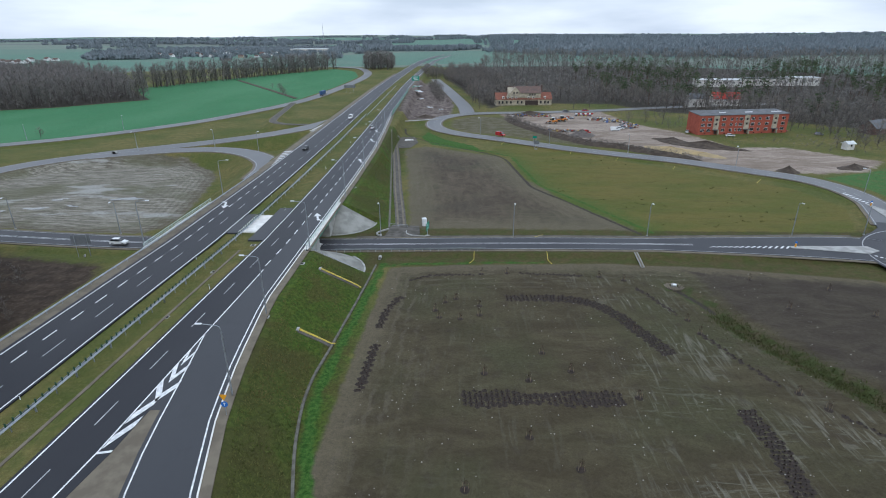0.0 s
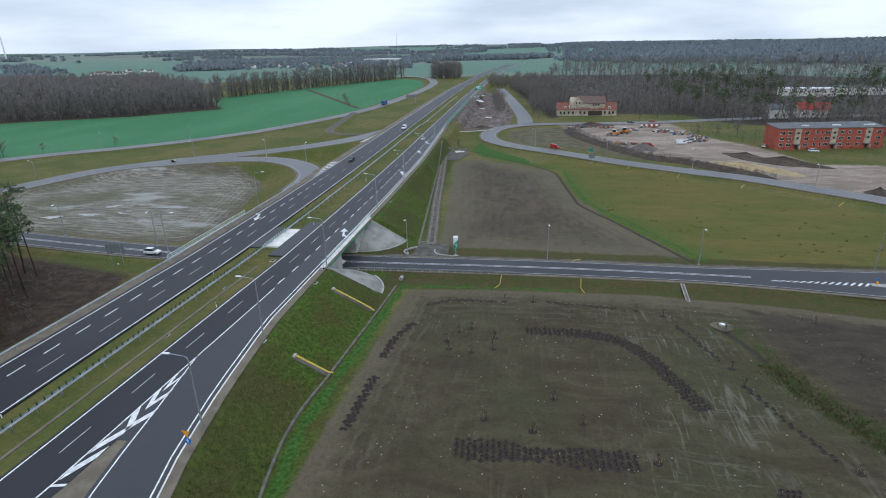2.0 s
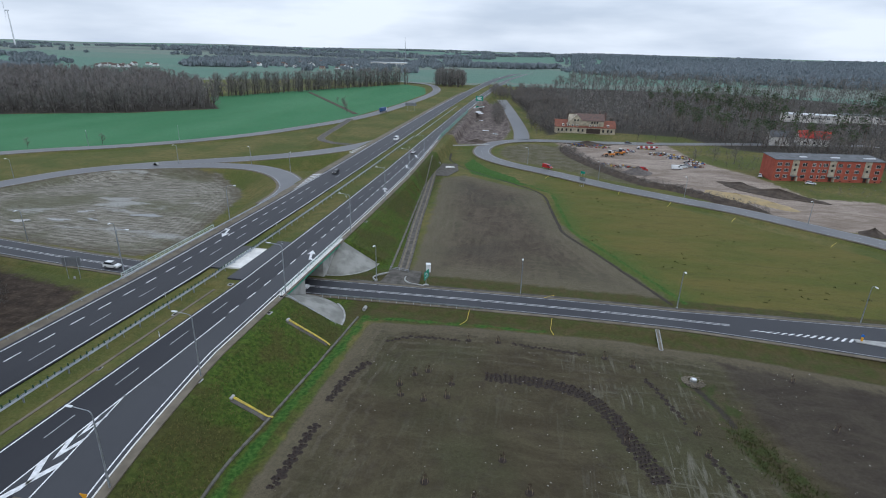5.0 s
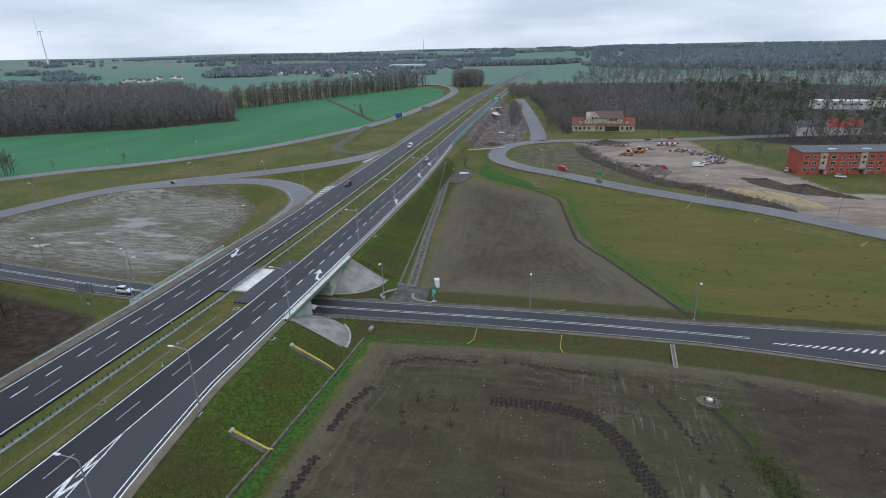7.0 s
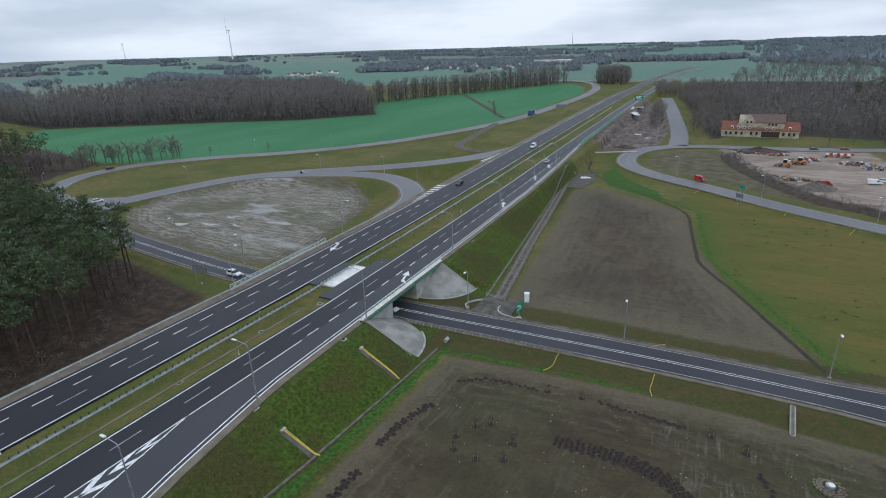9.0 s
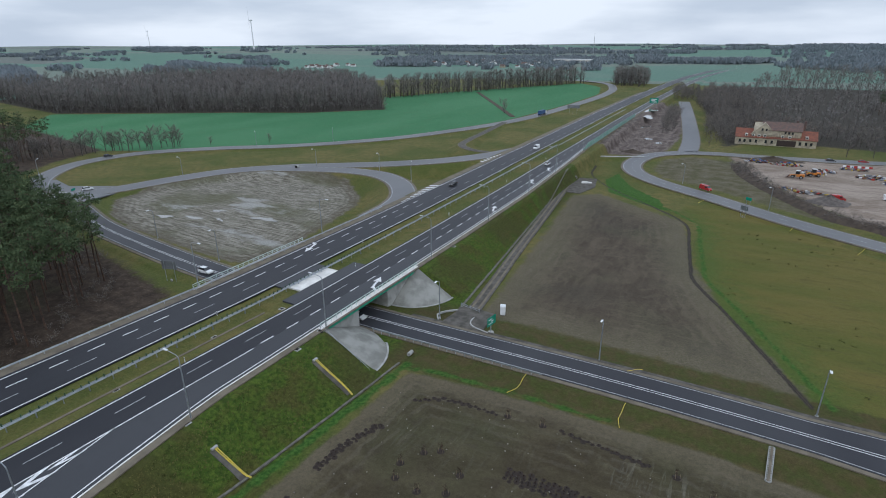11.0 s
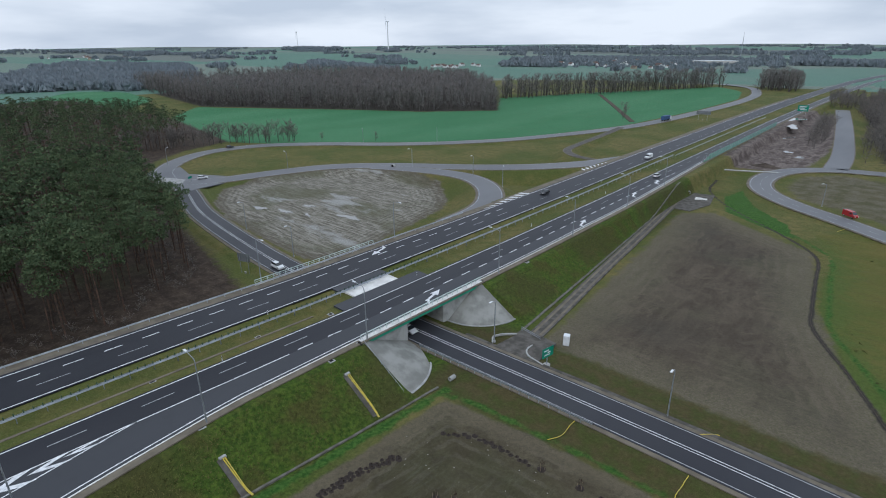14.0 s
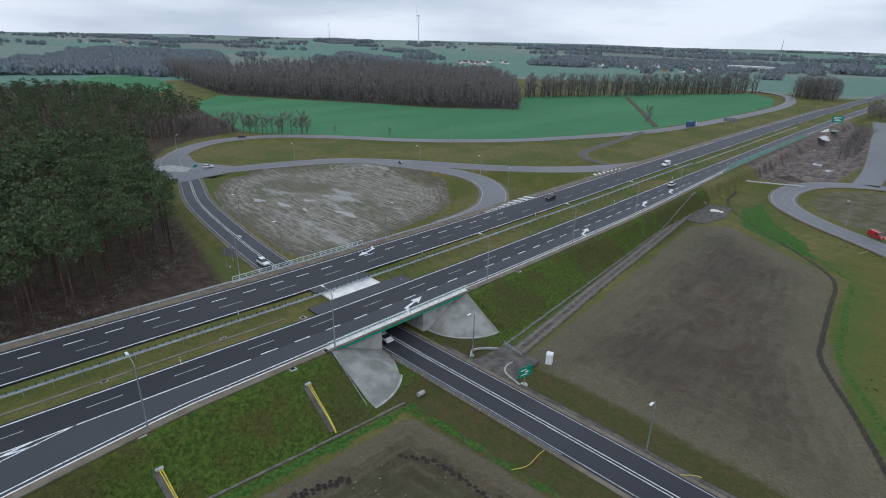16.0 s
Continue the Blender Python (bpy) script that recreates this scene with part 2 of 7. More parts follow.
def x_verge(y):
    """East edge of the embankment's top."""
    return np.interp(y, [-200, 0, 15, 30, 43, 57, 70, 90, 300], [-3, -7, -14, -21.3, -26.2, -30.0, -32.2, -34.0, -34.0]) + shift(y) - south(y)


def x_toe(y):
    """East foot of the embankment."""
    return np.interp(y, [-200, 0, 30, 49, 62, 84, 105, 160, 200, 280, 400], [4, 0, -14, -20.0, -22.6, -23.2, -21.6, -22, -27, -36, -44])


def road_line(pts, step=2.0):
    return smooth_line(pts, step)


LOW = road_line([(-205, 155, 1.0), (-184, 149, 0.9), (-158, 141.5, 0.9), (-125, 136.5, 0.9), (-90, 133.2, 0.7), (-60, 132.6, 0.5), (-34, 132.8, 0.5),
                 (0, 133.4, 0.8), (30, 133.8, 0.9), (60, 133.2, 1.0), (80, 132.2, 1.0), (100, 130.5, 1.0), (108, 128.5, 1.0)])
EASTR = road_line([(121, 148, 1.0), (126.5, 160, 1.0), (131, 172, 1.0), (131.5, 187, 1.0), (126, 201, 1.0), (113, 213, 1.0), (91.5, 231, 1.0), (70.3, 243.5, 1.0),
                   (46.8, 258.5, 1.0), (21.5, 278.5, 1.0), (1, 293.5, 1.0), (-12.5, 310, 1.0), (-17, 330, 1.0), (-13, 352, 1.0), (0, 367, 1.0), (18, 373.5, 1.0), (45, 376, 1.0), (90, 384, 1.0), (150, 402, 1.0), (230, 420, 1.0)])
NORTHR = road_line([(3.5, 372, 1.0), (1, 410, 1.0), (-6.5, 470, 1.0), (-19, 560, 1.0), (-31, 640, 1.0)], 6)
UPPER = road_line([(-214, 153, 1.0), (-236, 160, 1.0), (-256, 176, 1.0), (-268, 199, 1.0), (-263, 228, 1.0), (-238, 257, 1.0), (-207, 282, 1.0), (-179, 314, 1.0),
                   (-155, 357, 1.0), (-128, 443, 1.0), (-119, 555, 1.0), (-117.5, 676, 1.0), (-130, 770, 1.0), (-165, 850, 1.0), (-260, 900, 1.0)], 3)
RAMPW = road_line([(-72, 312, 5.7), (-81, 291, 5.5), (-96, 272, 5.0), (-115, 257, 4.4), (-136, 245, 3.8), (-157, 233, 3.2), (-178, 216, 2.5), (-190, 194, 1.8), (-199, 171, 1.1), (-207, 157, 1.0)])
LOOP = road_line([(-70.5, 180, 5.9), (-72, 196, 5.9), (-77.5, 210, 5.7), (-90, 225, 5.3), (-106, 234.5, 4.8), (-124, 236.5, 4.2), (-143, 233, 3.6), (-160, 227.5, 3.1)])
HOOK = road_line([(-131, 430, 1.2), (-124, 385, 1.6), (-117.5, 345, 2.4), (-111, 322, 3.4), (-98, 307, 4.4), (-82, 300, 5.2)])
LINK = road_line([(-42, 329, 2.6), (-33, 336, 1.6), (-15, 347, 1.1)])
YARDX, YARDY = (40, 180), (210, 390)

# roads that raise the ground: line, half width of the top, slope
RAISED = [(LOW, 6.6, 0.45), (EASTR, 5.2, 0.4), (NORTHR, 7.5, 0.4), (UPPER, 6.0, 0.4), (RAMPW, 7.0, 0.5), (LOOP, 5.8, 0.55), (HOOK, 2.8, 0.5), (LINK, 2.2, 0.5)]

# ---------------------------------------------------------------- zones of the ground
ZONES = {
    "z_soil": [(-17.5, -150), (-19.5, 45), (-19.0, 65), (-18.2, 90), (-17.0, 119), (0, 121.2), (35, 122.5), (60, 120.5), (92, 114.5), (130, 98), (420, 60), (420, -150)],
    "z_ploughed": [(-15, 147.5), (-19, 190), (-27, 258), (-17, 266), (5, 250), (17, 243), (21.5, 222), (24, 204), (34, 177), (50, 146.5)],
    "z_meadow": [(50, 146), (34, 177), (25, 204), (22, 240), (14, 262), (26, 271), (70, 233), (103, 204), (117, 190), (121, 168), (110, 146)],
    "z_crop": [(-300, 222), (-264, 240), (-237, 270), (-190, 312), (-163, 358), (-137, 443), (-128, 560), (-127, 690), (-150, 790), (-191, 838), (-278, 672), (-326, 550), (-262, 460), (-307, 412), (-371, 380), (-443, 335), (-502, 300), (-443, 250), (-370, 222)],
    "z_croptwo": [(-525, 240), (-560, 215), (-660, 180), (-790, 270), (-780, 325), (-600, 300)],
    "z_bare": [(-7, 325), (1, 306), (25, 291), (48, 273), (62, 264), (46, 296), (34, 322), (28, 356), (8, 362), (-5, 350)],
    "z_mud": [(-103, 216), (-118, 228), (-141, 231), (-166, 224), (-183, 206), (-190, 186), (-186, 164), (-168, 151), (-146, 145), (-113, 141.5), (-92, 141), (-86.5, 146), (-86, 159), (-91, 184), (-96, 206)],
    "z_cropeast": [(137, 206), (160, 215), (200, 238), (260, 262), (420, 262), (420, 120), (148, 120), (142, 160), (143, 190)],
    "z_yard": [(24, 372), (34, 330), (56, 290), (77, 258), (100, 233), (116, 219), (138, 212), (160, 216), (178, 234), (152, 262), (128, 262), (118, 300), (100, 330), (93, 382)],
    "z_waste": [(-41, 350), (-20, 352), (-8, 372), (-6, 420), (-14, 500), (-30, 600), (-48, 600), (-46, 450)],
    "z_litter": [(-83, -60), (-83, 60), (-84, 110), (-88, 119), (-118, 125), (-165, 133), (-200, 144), (-240, 153), (-268, 168), (-286, 192), (-298, 225), (-440, 250), (-700, 240), (-700, -200), (-100, -200)],
    "z_wood": [(-262, 462), (-330, 550), (-500, 700), (-800, 620), (-800, 350), (-505, 305), (-443, 340), (-371, 382), (-307, 414)],
    "z_woodeast": [(20, 400), (40, 430), (110, 420), (130, 380), (180, 350), (230, 300), (300, 280), (1200, 260), (1400, 1400), (40, 1300), (-20, 900), (-18, 650)],
}


def poly_distance(px, py, poly):
    """Signed distance to a polygon, plus inside."""
    p = np.array(poly, float)
    best = np.full(px.shape, 1e9)
    inside = np.zeros(px.shape, bool)
    for (x0, y0), (x1, y1) in zip(p, np.roll(p, -1, 0)):
        dx, dy = x1 - x0, y1 - y0
        t = np.clip(((px - x0) * dx + (py - y0) * dy) / (dx * dx + dy * dy), 0, 1)
        best = np.minimum(best, np.hypot(px - x0 - t * dx, py - y0 - t * dy))
        cross = ((y0 > py) != (y1 > py)) & (px < dx * (py - y0) / (dy if dy else 1e-9) + x0)
        inside ^= cross
    return np.where(inside, best, -best)


def line_distance(px, py, line):
    """Distance to a polyline and its height at the nearest point."""
    best, zz = np.full(px.shape, 1e9), np.zeros(px.shape)
    for a, b in zip(line[:-1], line[1:]):
        dx, dy = b[0] - a[0], b[1] - a[1]
        t = np.clip(((px - a[0]) * dx + (py - a[1]) * dy) / (dx * dx + dy * dy + 1e-12), 0, 1)
        d = np.hypot(px - a[0] - t * dx, py - a[1] - t * dy)
        m = d < best
        best = np.where(m, d, best)
        zz = np.where(m, a[2] + t * (b[2] - a[2]), zz)
    return best, zz


def ground_height(px, py):
    h = np.full(px.shape, 0.0)
    h = h + np.clip((py - 240) / 60, 0, 1) * np.clip((px + 10) / 40, 0, 1) * 0.7
    for line, half, slope in RAISED:
        lo, hi = line[:, :2].min(0) - 20, line[:, :2].max(0) + 20
        m = (px > lo[0]) & (px < hi[0]) & (py > lo[1]) & (py < hi[1])
        if m.any():
            d, z = line_distance(px[m], py[m], line[::2] if len(line) > 40 else line)
            h[m] = np.maximum(h[m], z - 0.22 - np.maximum(0, d - half) * slope)
    # embankment of the dual carriageway, cut open for the road below
    z = zh(py) - 0.25
    xe, xt = x_verge(py), x_toe(py)
    xw = -75.2 + shift(py)
    east = z - np.maximum(0, px - xe) * z / np.maximum(xt - xe, 3.0)
    west = z - np.maximum(0, xw - px) * 0.62
    emb = np.minimum(east, west)
    outer = emb.copy()
    for s, apex, rad in ((1, 116.0, 12.6), (-1, 152.0, 10.6)):
        past = (py - apex) * s
        sel = (past > 0) & ((py - 134.0) * s <= 0)
        dx = np.maximum(np.maximum(px + 36.4, -73.0 - px), 0)
        cone = 5.75 - np.hypot(dx, past) * 5.75 / rad
        fill = ((px > -72.9) & (px < -36.7) & ((py <= 127.7) if s > 0 else (py >= 140.3)))
        emb = np.where(sel, np.where(fill, 5.6, np.minimum(cone, outer + 3)), emb)
    h = np.maximum(h, emb)
    # median is a shallow hollow
    med = np.exp(-(((px - shift(py)) + 53.5) / 3.2) ** 2) * 0.5
    h = h - np.where((py < 118) | (py > 148), med, 0) * (h > 1)
    return h

# ---------------------------------------------------------------- ground sheet
def spread(core, far, first, grow):
    out, s, x = [], first, core
    while abs(x - core) < far:
        x = x + s
        s *= grow
        out.append(x)
    return out


gx = np.concatenate([np.array(spread(-330.0, 4600, -4, 1.16))[::-1], np.arange(-330, -133.1, 2.0), np.arange(-133, 146.0, 0.8), np.arange(147, 260, 2.0), spread(260.0, 4600, 4, 1.16)])
gy = np.concatenate([np.array(spread(30.0, 3000, -2, 1.25))[::-1], np.arange(30, 262, 0.8), np.arange(263, 520, 2.0), spread(520.0, 4300, 5, 1.10)])
GX, GY = np.meshgrid(gx, gy)
px, py = GX.ravel(), GY.ravel()
GH = ground_height(px, py)
rng = np.random.default_rng(4)


def wave(x, y, s, seed):
    r = np.random.default_rng(seed)
    o = np.zeros_like(x)
    for _ in range(7):
        a, ph = r.uniform(0, 6.283), r.uniform(0, 6.283)
        k = r.uniform(0.6, 1.7) / s
        o += np.sin((x * np.cos(a) + y * np.sin(a)) * k * 6.283 + ph)
    return o / 7


flat = np.clip(1 - GH / 1.0, 0, 1)
GH = GH + flat * (0.12 * wave(px, py, 9, 1) + 0.10 * wave(px, py, 27, 2))
near_road = np.minimum(line_distance(px, py, LOW[::4])[0], line_distance(px, py, EASTR[::4])[0])
GH = np.where((GH < 0.8) & (near_road < 5), np.minimum(GH, 0.6), GH)

# ditches cut into the ground: line, width, depth
DITCH_FIELD = smooth_line([(-33, 319), (-30, 300), (-20, 283), (-7.4, 269), (6, 256), (15.5, 245.5), (19.5, 237), (21.5, 222), (24.2, 202), (26.5, 191), (36.6, 172), (50.2, 144)], 1.5)
DITCH_TOE = smooth_line([(-5, 0), (-14, 30), (-20, 49), (-23, 62), (-23.8, 73), (-23, 86), (-21.5, 105), (-20.5, 121)], 1.5)
DITCH_EAST = smooth_line([(-20.5, 146), (-25.5, 190), (-36, 280)], 1.5)
DITCH_WEEDS = smooth_line([(47, 110), (50.5, 102), (53, 92), (59, 80), (66, 68), (78, 50), (95, 30)], 1.5)
d_field = line_distance(px, py, np.column_stack([DITCH_FIELD[:, :2], np.zeros(len(DITCH_FIELD))]))[0]
d_toe = line_distance(px, py, np.column_stack([DITCH_TOE[:, :2], np.zeros(len(DITCH_TOE))]))[0]
d_weed = line_distance(px, py, np.column_stack([DITCH_WEEDS[:, :2], np.zeros(len(DITCH_WEEDS))]))[0]
GH = GH - 0.4 * np.exp(-(d_field / 1.5) ** 2) - 0.6 * np.exp(-(d_weed / 2.2) ** 2) - 0.25 * np.exp(-(d_toe / 0.8) ** 2)
# gentle land far away
far = np.clip((np.hypot(px, py - 200) - 900) / 2500, 0, 1)
GH = GH + far * 14 * (0.5 + 0.8 * wave(px, py, 2600, 3))

nx, ny = len(gx), len(gy)
idx = np.arange(nx * ny).reshape(ny, nx)
quads = np.stack([idx[:-1, :-1], idx[:-1, 1:], idx[1:, 1:], idx[1:, :-1]], -1).reshape(-1, 4)


def big_mesh(name, verts, faces, mats, mat_ids=None, smooth=False):
    """A mesh from arrays; faces all of one number of corners."""
    me = bpy.data.meshes.new(name)
    v, q = np.ascontiguousarray(verts, dtype=np.float32), np.ascontiguousarray(faces, dtype=np.int32)
    k = q.shape[1]
    me.vertices.add(len(v))
    me.vertices.foreach_set("co", v.ravel())
    me.loops.add(q.size)
    me.loops.foreach_set("vertex_index", q.ravel())
    me.polygons.add(len(q))
    me.polygons.foreach_set("loop_start", np.arange(0, q.size, k, dtype=np.int32))
    if mat_ids is not None:
        me.polygons.foreach_set("material_index", np.ascontiguousarray(mat_ids, dtype=np.int32))
    if smooth:
        me.polygons.foreach_set("use_smooth", np.ones(len(q), dtype=bool))
    for m in mats if isinstance(mats, (list, tuple)) else [mats]:
        me.materials.append(m)
    me.update(calc_edges=True)
    me.validate()
    return me


def ground_material():
    k = Mat("ground_cover", 0.95, 0.0, 0.15)
    fine, mid, big = k.noise(3.0, 4), k.noise(0.35, 4), k.noise(0.035, 3)
    wob = k.math("MULTIPLY", k.math("SUBTRACT", mid, 0.5), 3.0)

    def zone(name, soft=0.6, wobble=1.0):
        v = k.math("ADD", k.attr(name), k.math("MULTIPLY", wob, wobble))
        return k.remap(v, -soft, soft)

    grain, clod = k.noise(9.0, 3), k.noise(1.5, 4)
    streak = k.noise(0.16, 5, 0.6, (0.5, 1.0, 1), 1.5)
    furrow = k.noise(0.3, 5, 0.6, (1.0, 0.22, 1), 0.8)
    # rough grass
    g = k.mix(k.remap(big, 0.35, 0.65), (0.070, 0.084, 0.020), (0.140, 0.114, 0.042))
    g = k.mix(k.remap(mid, 0.3, 0.75, 0.0, 0.8), g, (0.060, 0.078, 0.019))
    g = k.mix(k.remap(fine, 0.45, 0.8, 0.0, 0.6), g, (0.115, 0.105, 0.048))
    # fresh grass sown on the near slopes, with brown bare places
    f = k.mix(k.remap(clod, 0.32, 0.68), (0.029, 0.059, 0.009), (0.063, 0.096, 0.015))
    f = k.mix(k.remap(k.noise(0.16, 4, 0.6), 0.42, 0.62, 0.0, 0.7), f, (0.060, 0.050, 0.017))
    f = k.mix(k.remap(k.noise(0.05, 3), 0.46, 0.64, 0.0, 0.8), f, (0.050, 0.050, 0.016))
    c = k.mix(zone("z_fresh", 2.0, 1.5), g, f)
    # brown thin grass on the low road's banks
    bk = k.mix(k.remap(mid, 0.35, 0.65), (0.060, 0.048, 0.022), (0.045, 0.052, 0.015))
    c = k.mix(k.math("MULTIPLY", zone("z_bank", 2.5, 2.0), 0.85), c, bk)
    # meadow, greener towards the ditch, with mown stripes and driven tracks
    md = k.mix(k.remap(k.noise(0.045, 4, 0.6, (0.5, 1.5, 1)), 0.35, 0.65), (0.118, 0.100, 0.029), (0.083, 0.090, 0.021))
    md = k.mix(k.remap(k.noise(0.5, 4, 0.6, (0.25, 1.2, 1), 0.6), 0.5, 0.72, 0.0, 0.55), md, (0.068, 0.064, 0.022))
    md = k.mix(k.remap(clod, 0.5, 0.75, 0.0, 0.6), md, (0.060, 0.072, 0.018))
    near_ditch = k.math("ADD", k.attr("z_ditch"), k.math("MULTIPLY", wob, 5.0))
    md = k.mix(k.remap(near_ditch, 1.0, 13.0, 0.8, 0.0), md, (0.058, 0.092, 0.020))
    c = k.mix(zone("z_meadow"), c, md)
    # planted bare soil
    s = k.mix(k.remap(streak, 0.35, 0.7), (0.048, 0.039, 0.023), (0.072, 0.061, 0.036))
    s = k.mix(k.remap(big, 0.42, 0.66, 0.0, 0.7), s, (0.055, 0.056, 0.028))
    s = k.mix(k.remap(mid, 0.5, 0.8, 0.0, 0.7), s, (0.043, 0.034, 0.025))
    s = k.mix(k.remap(fine, 0.62, 0.8, 0.0, 0.5), s, (0.098, 0.086, 0.058))
    s = k.mix(k.remap(clod, 0.55, 0.8, 0.0, 0.6), s, (0.034, 0.027, 0.018))
    t1 = k.noise(0.9, 4, 0.6, (1.0, 0.12, 1), 1.0)
    t2 = k.noise(0.8, 4, 0.6, (0.16, 1.0, 1), 1.4)
    tk = k.math("MAXIMUM", k.remap(t1, 0.5, 0.66), k.remap(t2, 0.54, 0.68, 0.0, 0.6))
    tk = k.math("MULTIPLY", tk, k.remap(k.noise(0.09, 4), 0.40, 0.60))
    tk = k.math("MULTIPLY", tk, k.remap(k.attr("z_tracks"), -6.0, 6.0, 0.15, 0.75))
    s = k.mix(tk, s, (0.142, 0.136, 0.108))
    # wheel lines that follow the field's edge
    round_ = k.math("SINE", k.math("ADD", k.math("MULTIPLY", k.attr("z_soil"), 2.6), k.math("MULTIPLY", wob, 2.2)))
    ring = k.math("MULTIPLY", k.remap(round_, 0.2, 0.9), k.remap(k.attr("z_soil"), 3.0, 22.0, 0.5, 0.0))
    s = k.mix(k.math("MULTIPLY", ring, k.remap(k.noise(0.12, 3), 0.4, 0.6)), s, (0.100, 0.086, 0.064))
    rim = k.math("SUBTRACT", 1.0, k.remap(k.math("ADD", k.attr("z_soil"), k.math("MULTIPLY", wob, 2.5)), 1.0, 7.0))
    s = k.mix(k.math("MULTIPLY", rim, 0.65), s, (0.118, 0.100, 0.068))
    c = k.mix(zone("z_soil", 0.5, 0.6), c, s)
    # harrowed field, paler and trampled along its edges
    pl = k.mix(k.remap(furrow, 0.3, 0.75), (0.056, 0.044, 0.032), (0.090, 0.073, 0.053))
    pl = k.mix(k.remap(k.noise(0.11, 5, 0.65, dist=1.5), 0.48, 0.66, 0.0, 0.6), pl, (0.104, 0.086, 0.063))
    pl = k.mix(k.remap(k.noise(0.028, 3), 0.45, 0.68, 0.0, 0.6), pl, (0.052, 0.047, 0.036))
    pl = k.mix(k.remap(clod, 0.5, 0.78, 0.0, 0.5), pl, (0.047, 0.038, 0.029))
    pl = k.mix(k.remap(big, 0.52, 0.72, 0.0, 0.4), pl, (0.082, 0.080, 0.048))
    edge = k.math("ADD", k.attr("z_ploughed"), k.math("MULTIPLY", wob, 5.0))
    pl = k.mix(k.remap(edge, 1.0, 16.0, 0.7, 0.0), pl, k.mix(k.remap(fine, 0.4, 0.6), (0.142, 0.122, 0.088), (0.090, 0.085, 0.048)))
    lane = k.math("SINE", k.math("ADD", k.math("MULTIPLY", k.attr("z_ploughed"), 2.3), k.math("MULTIPLY", wob, 2.4)))
    lane = k.math("MULTIPLY", k.remap(lane, 0.1, 0.9), k.remap(k.attr("z_ploughed"), 3.0, 24.0, 0.5, 0.05))
    pl = k.mix(k.math("MULTIPLY", lane, k.remap(k.noise(0.07, 3), 0.42, 0.6)), pl, (0.120, 0.100, 0.074))
    c = k.mix(zone("z_ploughed", 1.2, 1.6), c, pl)
    # dark moist soil beyond the weeds
    c = k.mix(k.math("MULTIPLY", zone("z_darksoil", 2.0, 2.0), 0.8), c, k.mix(k.remap(streak, 0.35, 0.65), (0.038, 0.030, 0.025), (0.054, 0.045, 0.035)))
    # winter crop in faint drill rows
    cr = k.mix(k.remap(k.noise(0.02, 3, 0.5, (1, 0.3, 1)), 0.35, 0.65), (0.042, 0.148, 0.066), (0.058, 0.172, 0.082))
    cr = k.mix(k.remap(k.noise(0.12, 4, 0.6, (1.6, 0.25, 1)), 0.5, 0.72, 0.0, 0.4), cr, (0.070, 0.150, 0.070))
    c = k.mix(zone("z_crop", 1.2, 0.5), c, cr)
    c = k.mix(zone("z_croptwo", 3.0, 1.0), c, cr)
    c = k.mix(zone("z_cropeast", 1.2, 0.5), c, k.mix(k.remap(mid, 0.4, 0.7), (0.045, 0.115, 0.032), (0.075, 0.105, 0.035)))
    # grey mud with wheel marks, olive growth and wet patches, their sheen painted pale
    rut = k.noise(1.1, 5, 0.65, (0.14, 1.0, 1), 0.8)
    turn = k.math("SINE", k.math("ADD", k.math("MULTIPLY", k.attr("z_mud"), 3.1), k.math("MULTIPLY", wob, 2.5)))
    rut2 = k.math("ADD", k.math("MULTIPLY", rut, 0.75), k.math("MULTIPLY", k.math("MULTIPLY", turn, k.remap(k.attr("z_mud"), 2.0, 26.0, 1.0, 0.0)), 0.035))
    mu = k.mix(k.remap(rut2, 0.26, 0.50), (0.098, 0.088, 0.068), (0.250, 0.236, 0.200))
    mu = k.mix(k.remap(k.noise(0.035, 4), 0.48, 0.64, 0.0, 0.8), mu, (0.098, 0.096, 0.060))
    mu = k.mix(k.remap(k.math("ADD", k.attr("z_mud"), k.math("MULTIPLY", wob, 4.0)), 0.0, 7.0, 0.7, 0.0), mu, (0.085, 0.072, 0.050))
    # pale grey colour stands for sky reflected on the wet places
    wet_sheen = k.math("MULTIPLY", k.remap(k.noise(0.055, 5, 0.6, (0.5, 1.3, 1)), 0.57, 0.66), zone("z_mud", 8.0, 0.0))
    mu = k.mix(k.math("MULTIPLY", wet_sheen, 0.8), mu, (0.30, 0.30, 0.285))
    c = k.mix(zone("z_mud", 1.0, 1.5), c, mu)
    ba = k.mix(k.remap(k.noise(0.2, 4), 0.35, 0.65), (0.072, 0.066, 0.036), (0.120, 0.104, 0.078))
    c = k.mix(k.math("MULTIPLY", zone("z_bare", 2.0, 2.5), 0.85), c, ba)
    # trampled sand of the yard
    ya = k.mix(k.remap(k.noise(0.06, 5, 0.6, (0.6, 1.4, 1), 1.0), 0.35, 0.65), (0.19, 0.15, 0.12), (0.30, 0.25, 0.21))
    ya = k.mix(k.remap(rut, 0.5, 0.66, 0.0, 0.7), ya, (0.12, 0.09, 0.07))
    c = k.mix(zone("z_yard", 1.5, 2.5), c, ya)
    wa = k.mix(k.remap(k.noise(0.25, 5, 0.65, (1.2, 0.5, 1), 1.0), 0.35, 0.65), (0.075, 0.058, 0.052), (0.175, 0.145, 0.130))
    wa = k.mix(k.remap(clod, 0.5, 0.7, 0.0, 0.7), wa, (0.065, 0.050, 0.044))
    c = k.mix(zone("z_waste", 1.5, 2.5), c, wa)
    lit = k.mix(k.remap(mid, 0.35, 0.7), (0.034, 0.025, 0.019), (0.068, 0.050, 0.037))
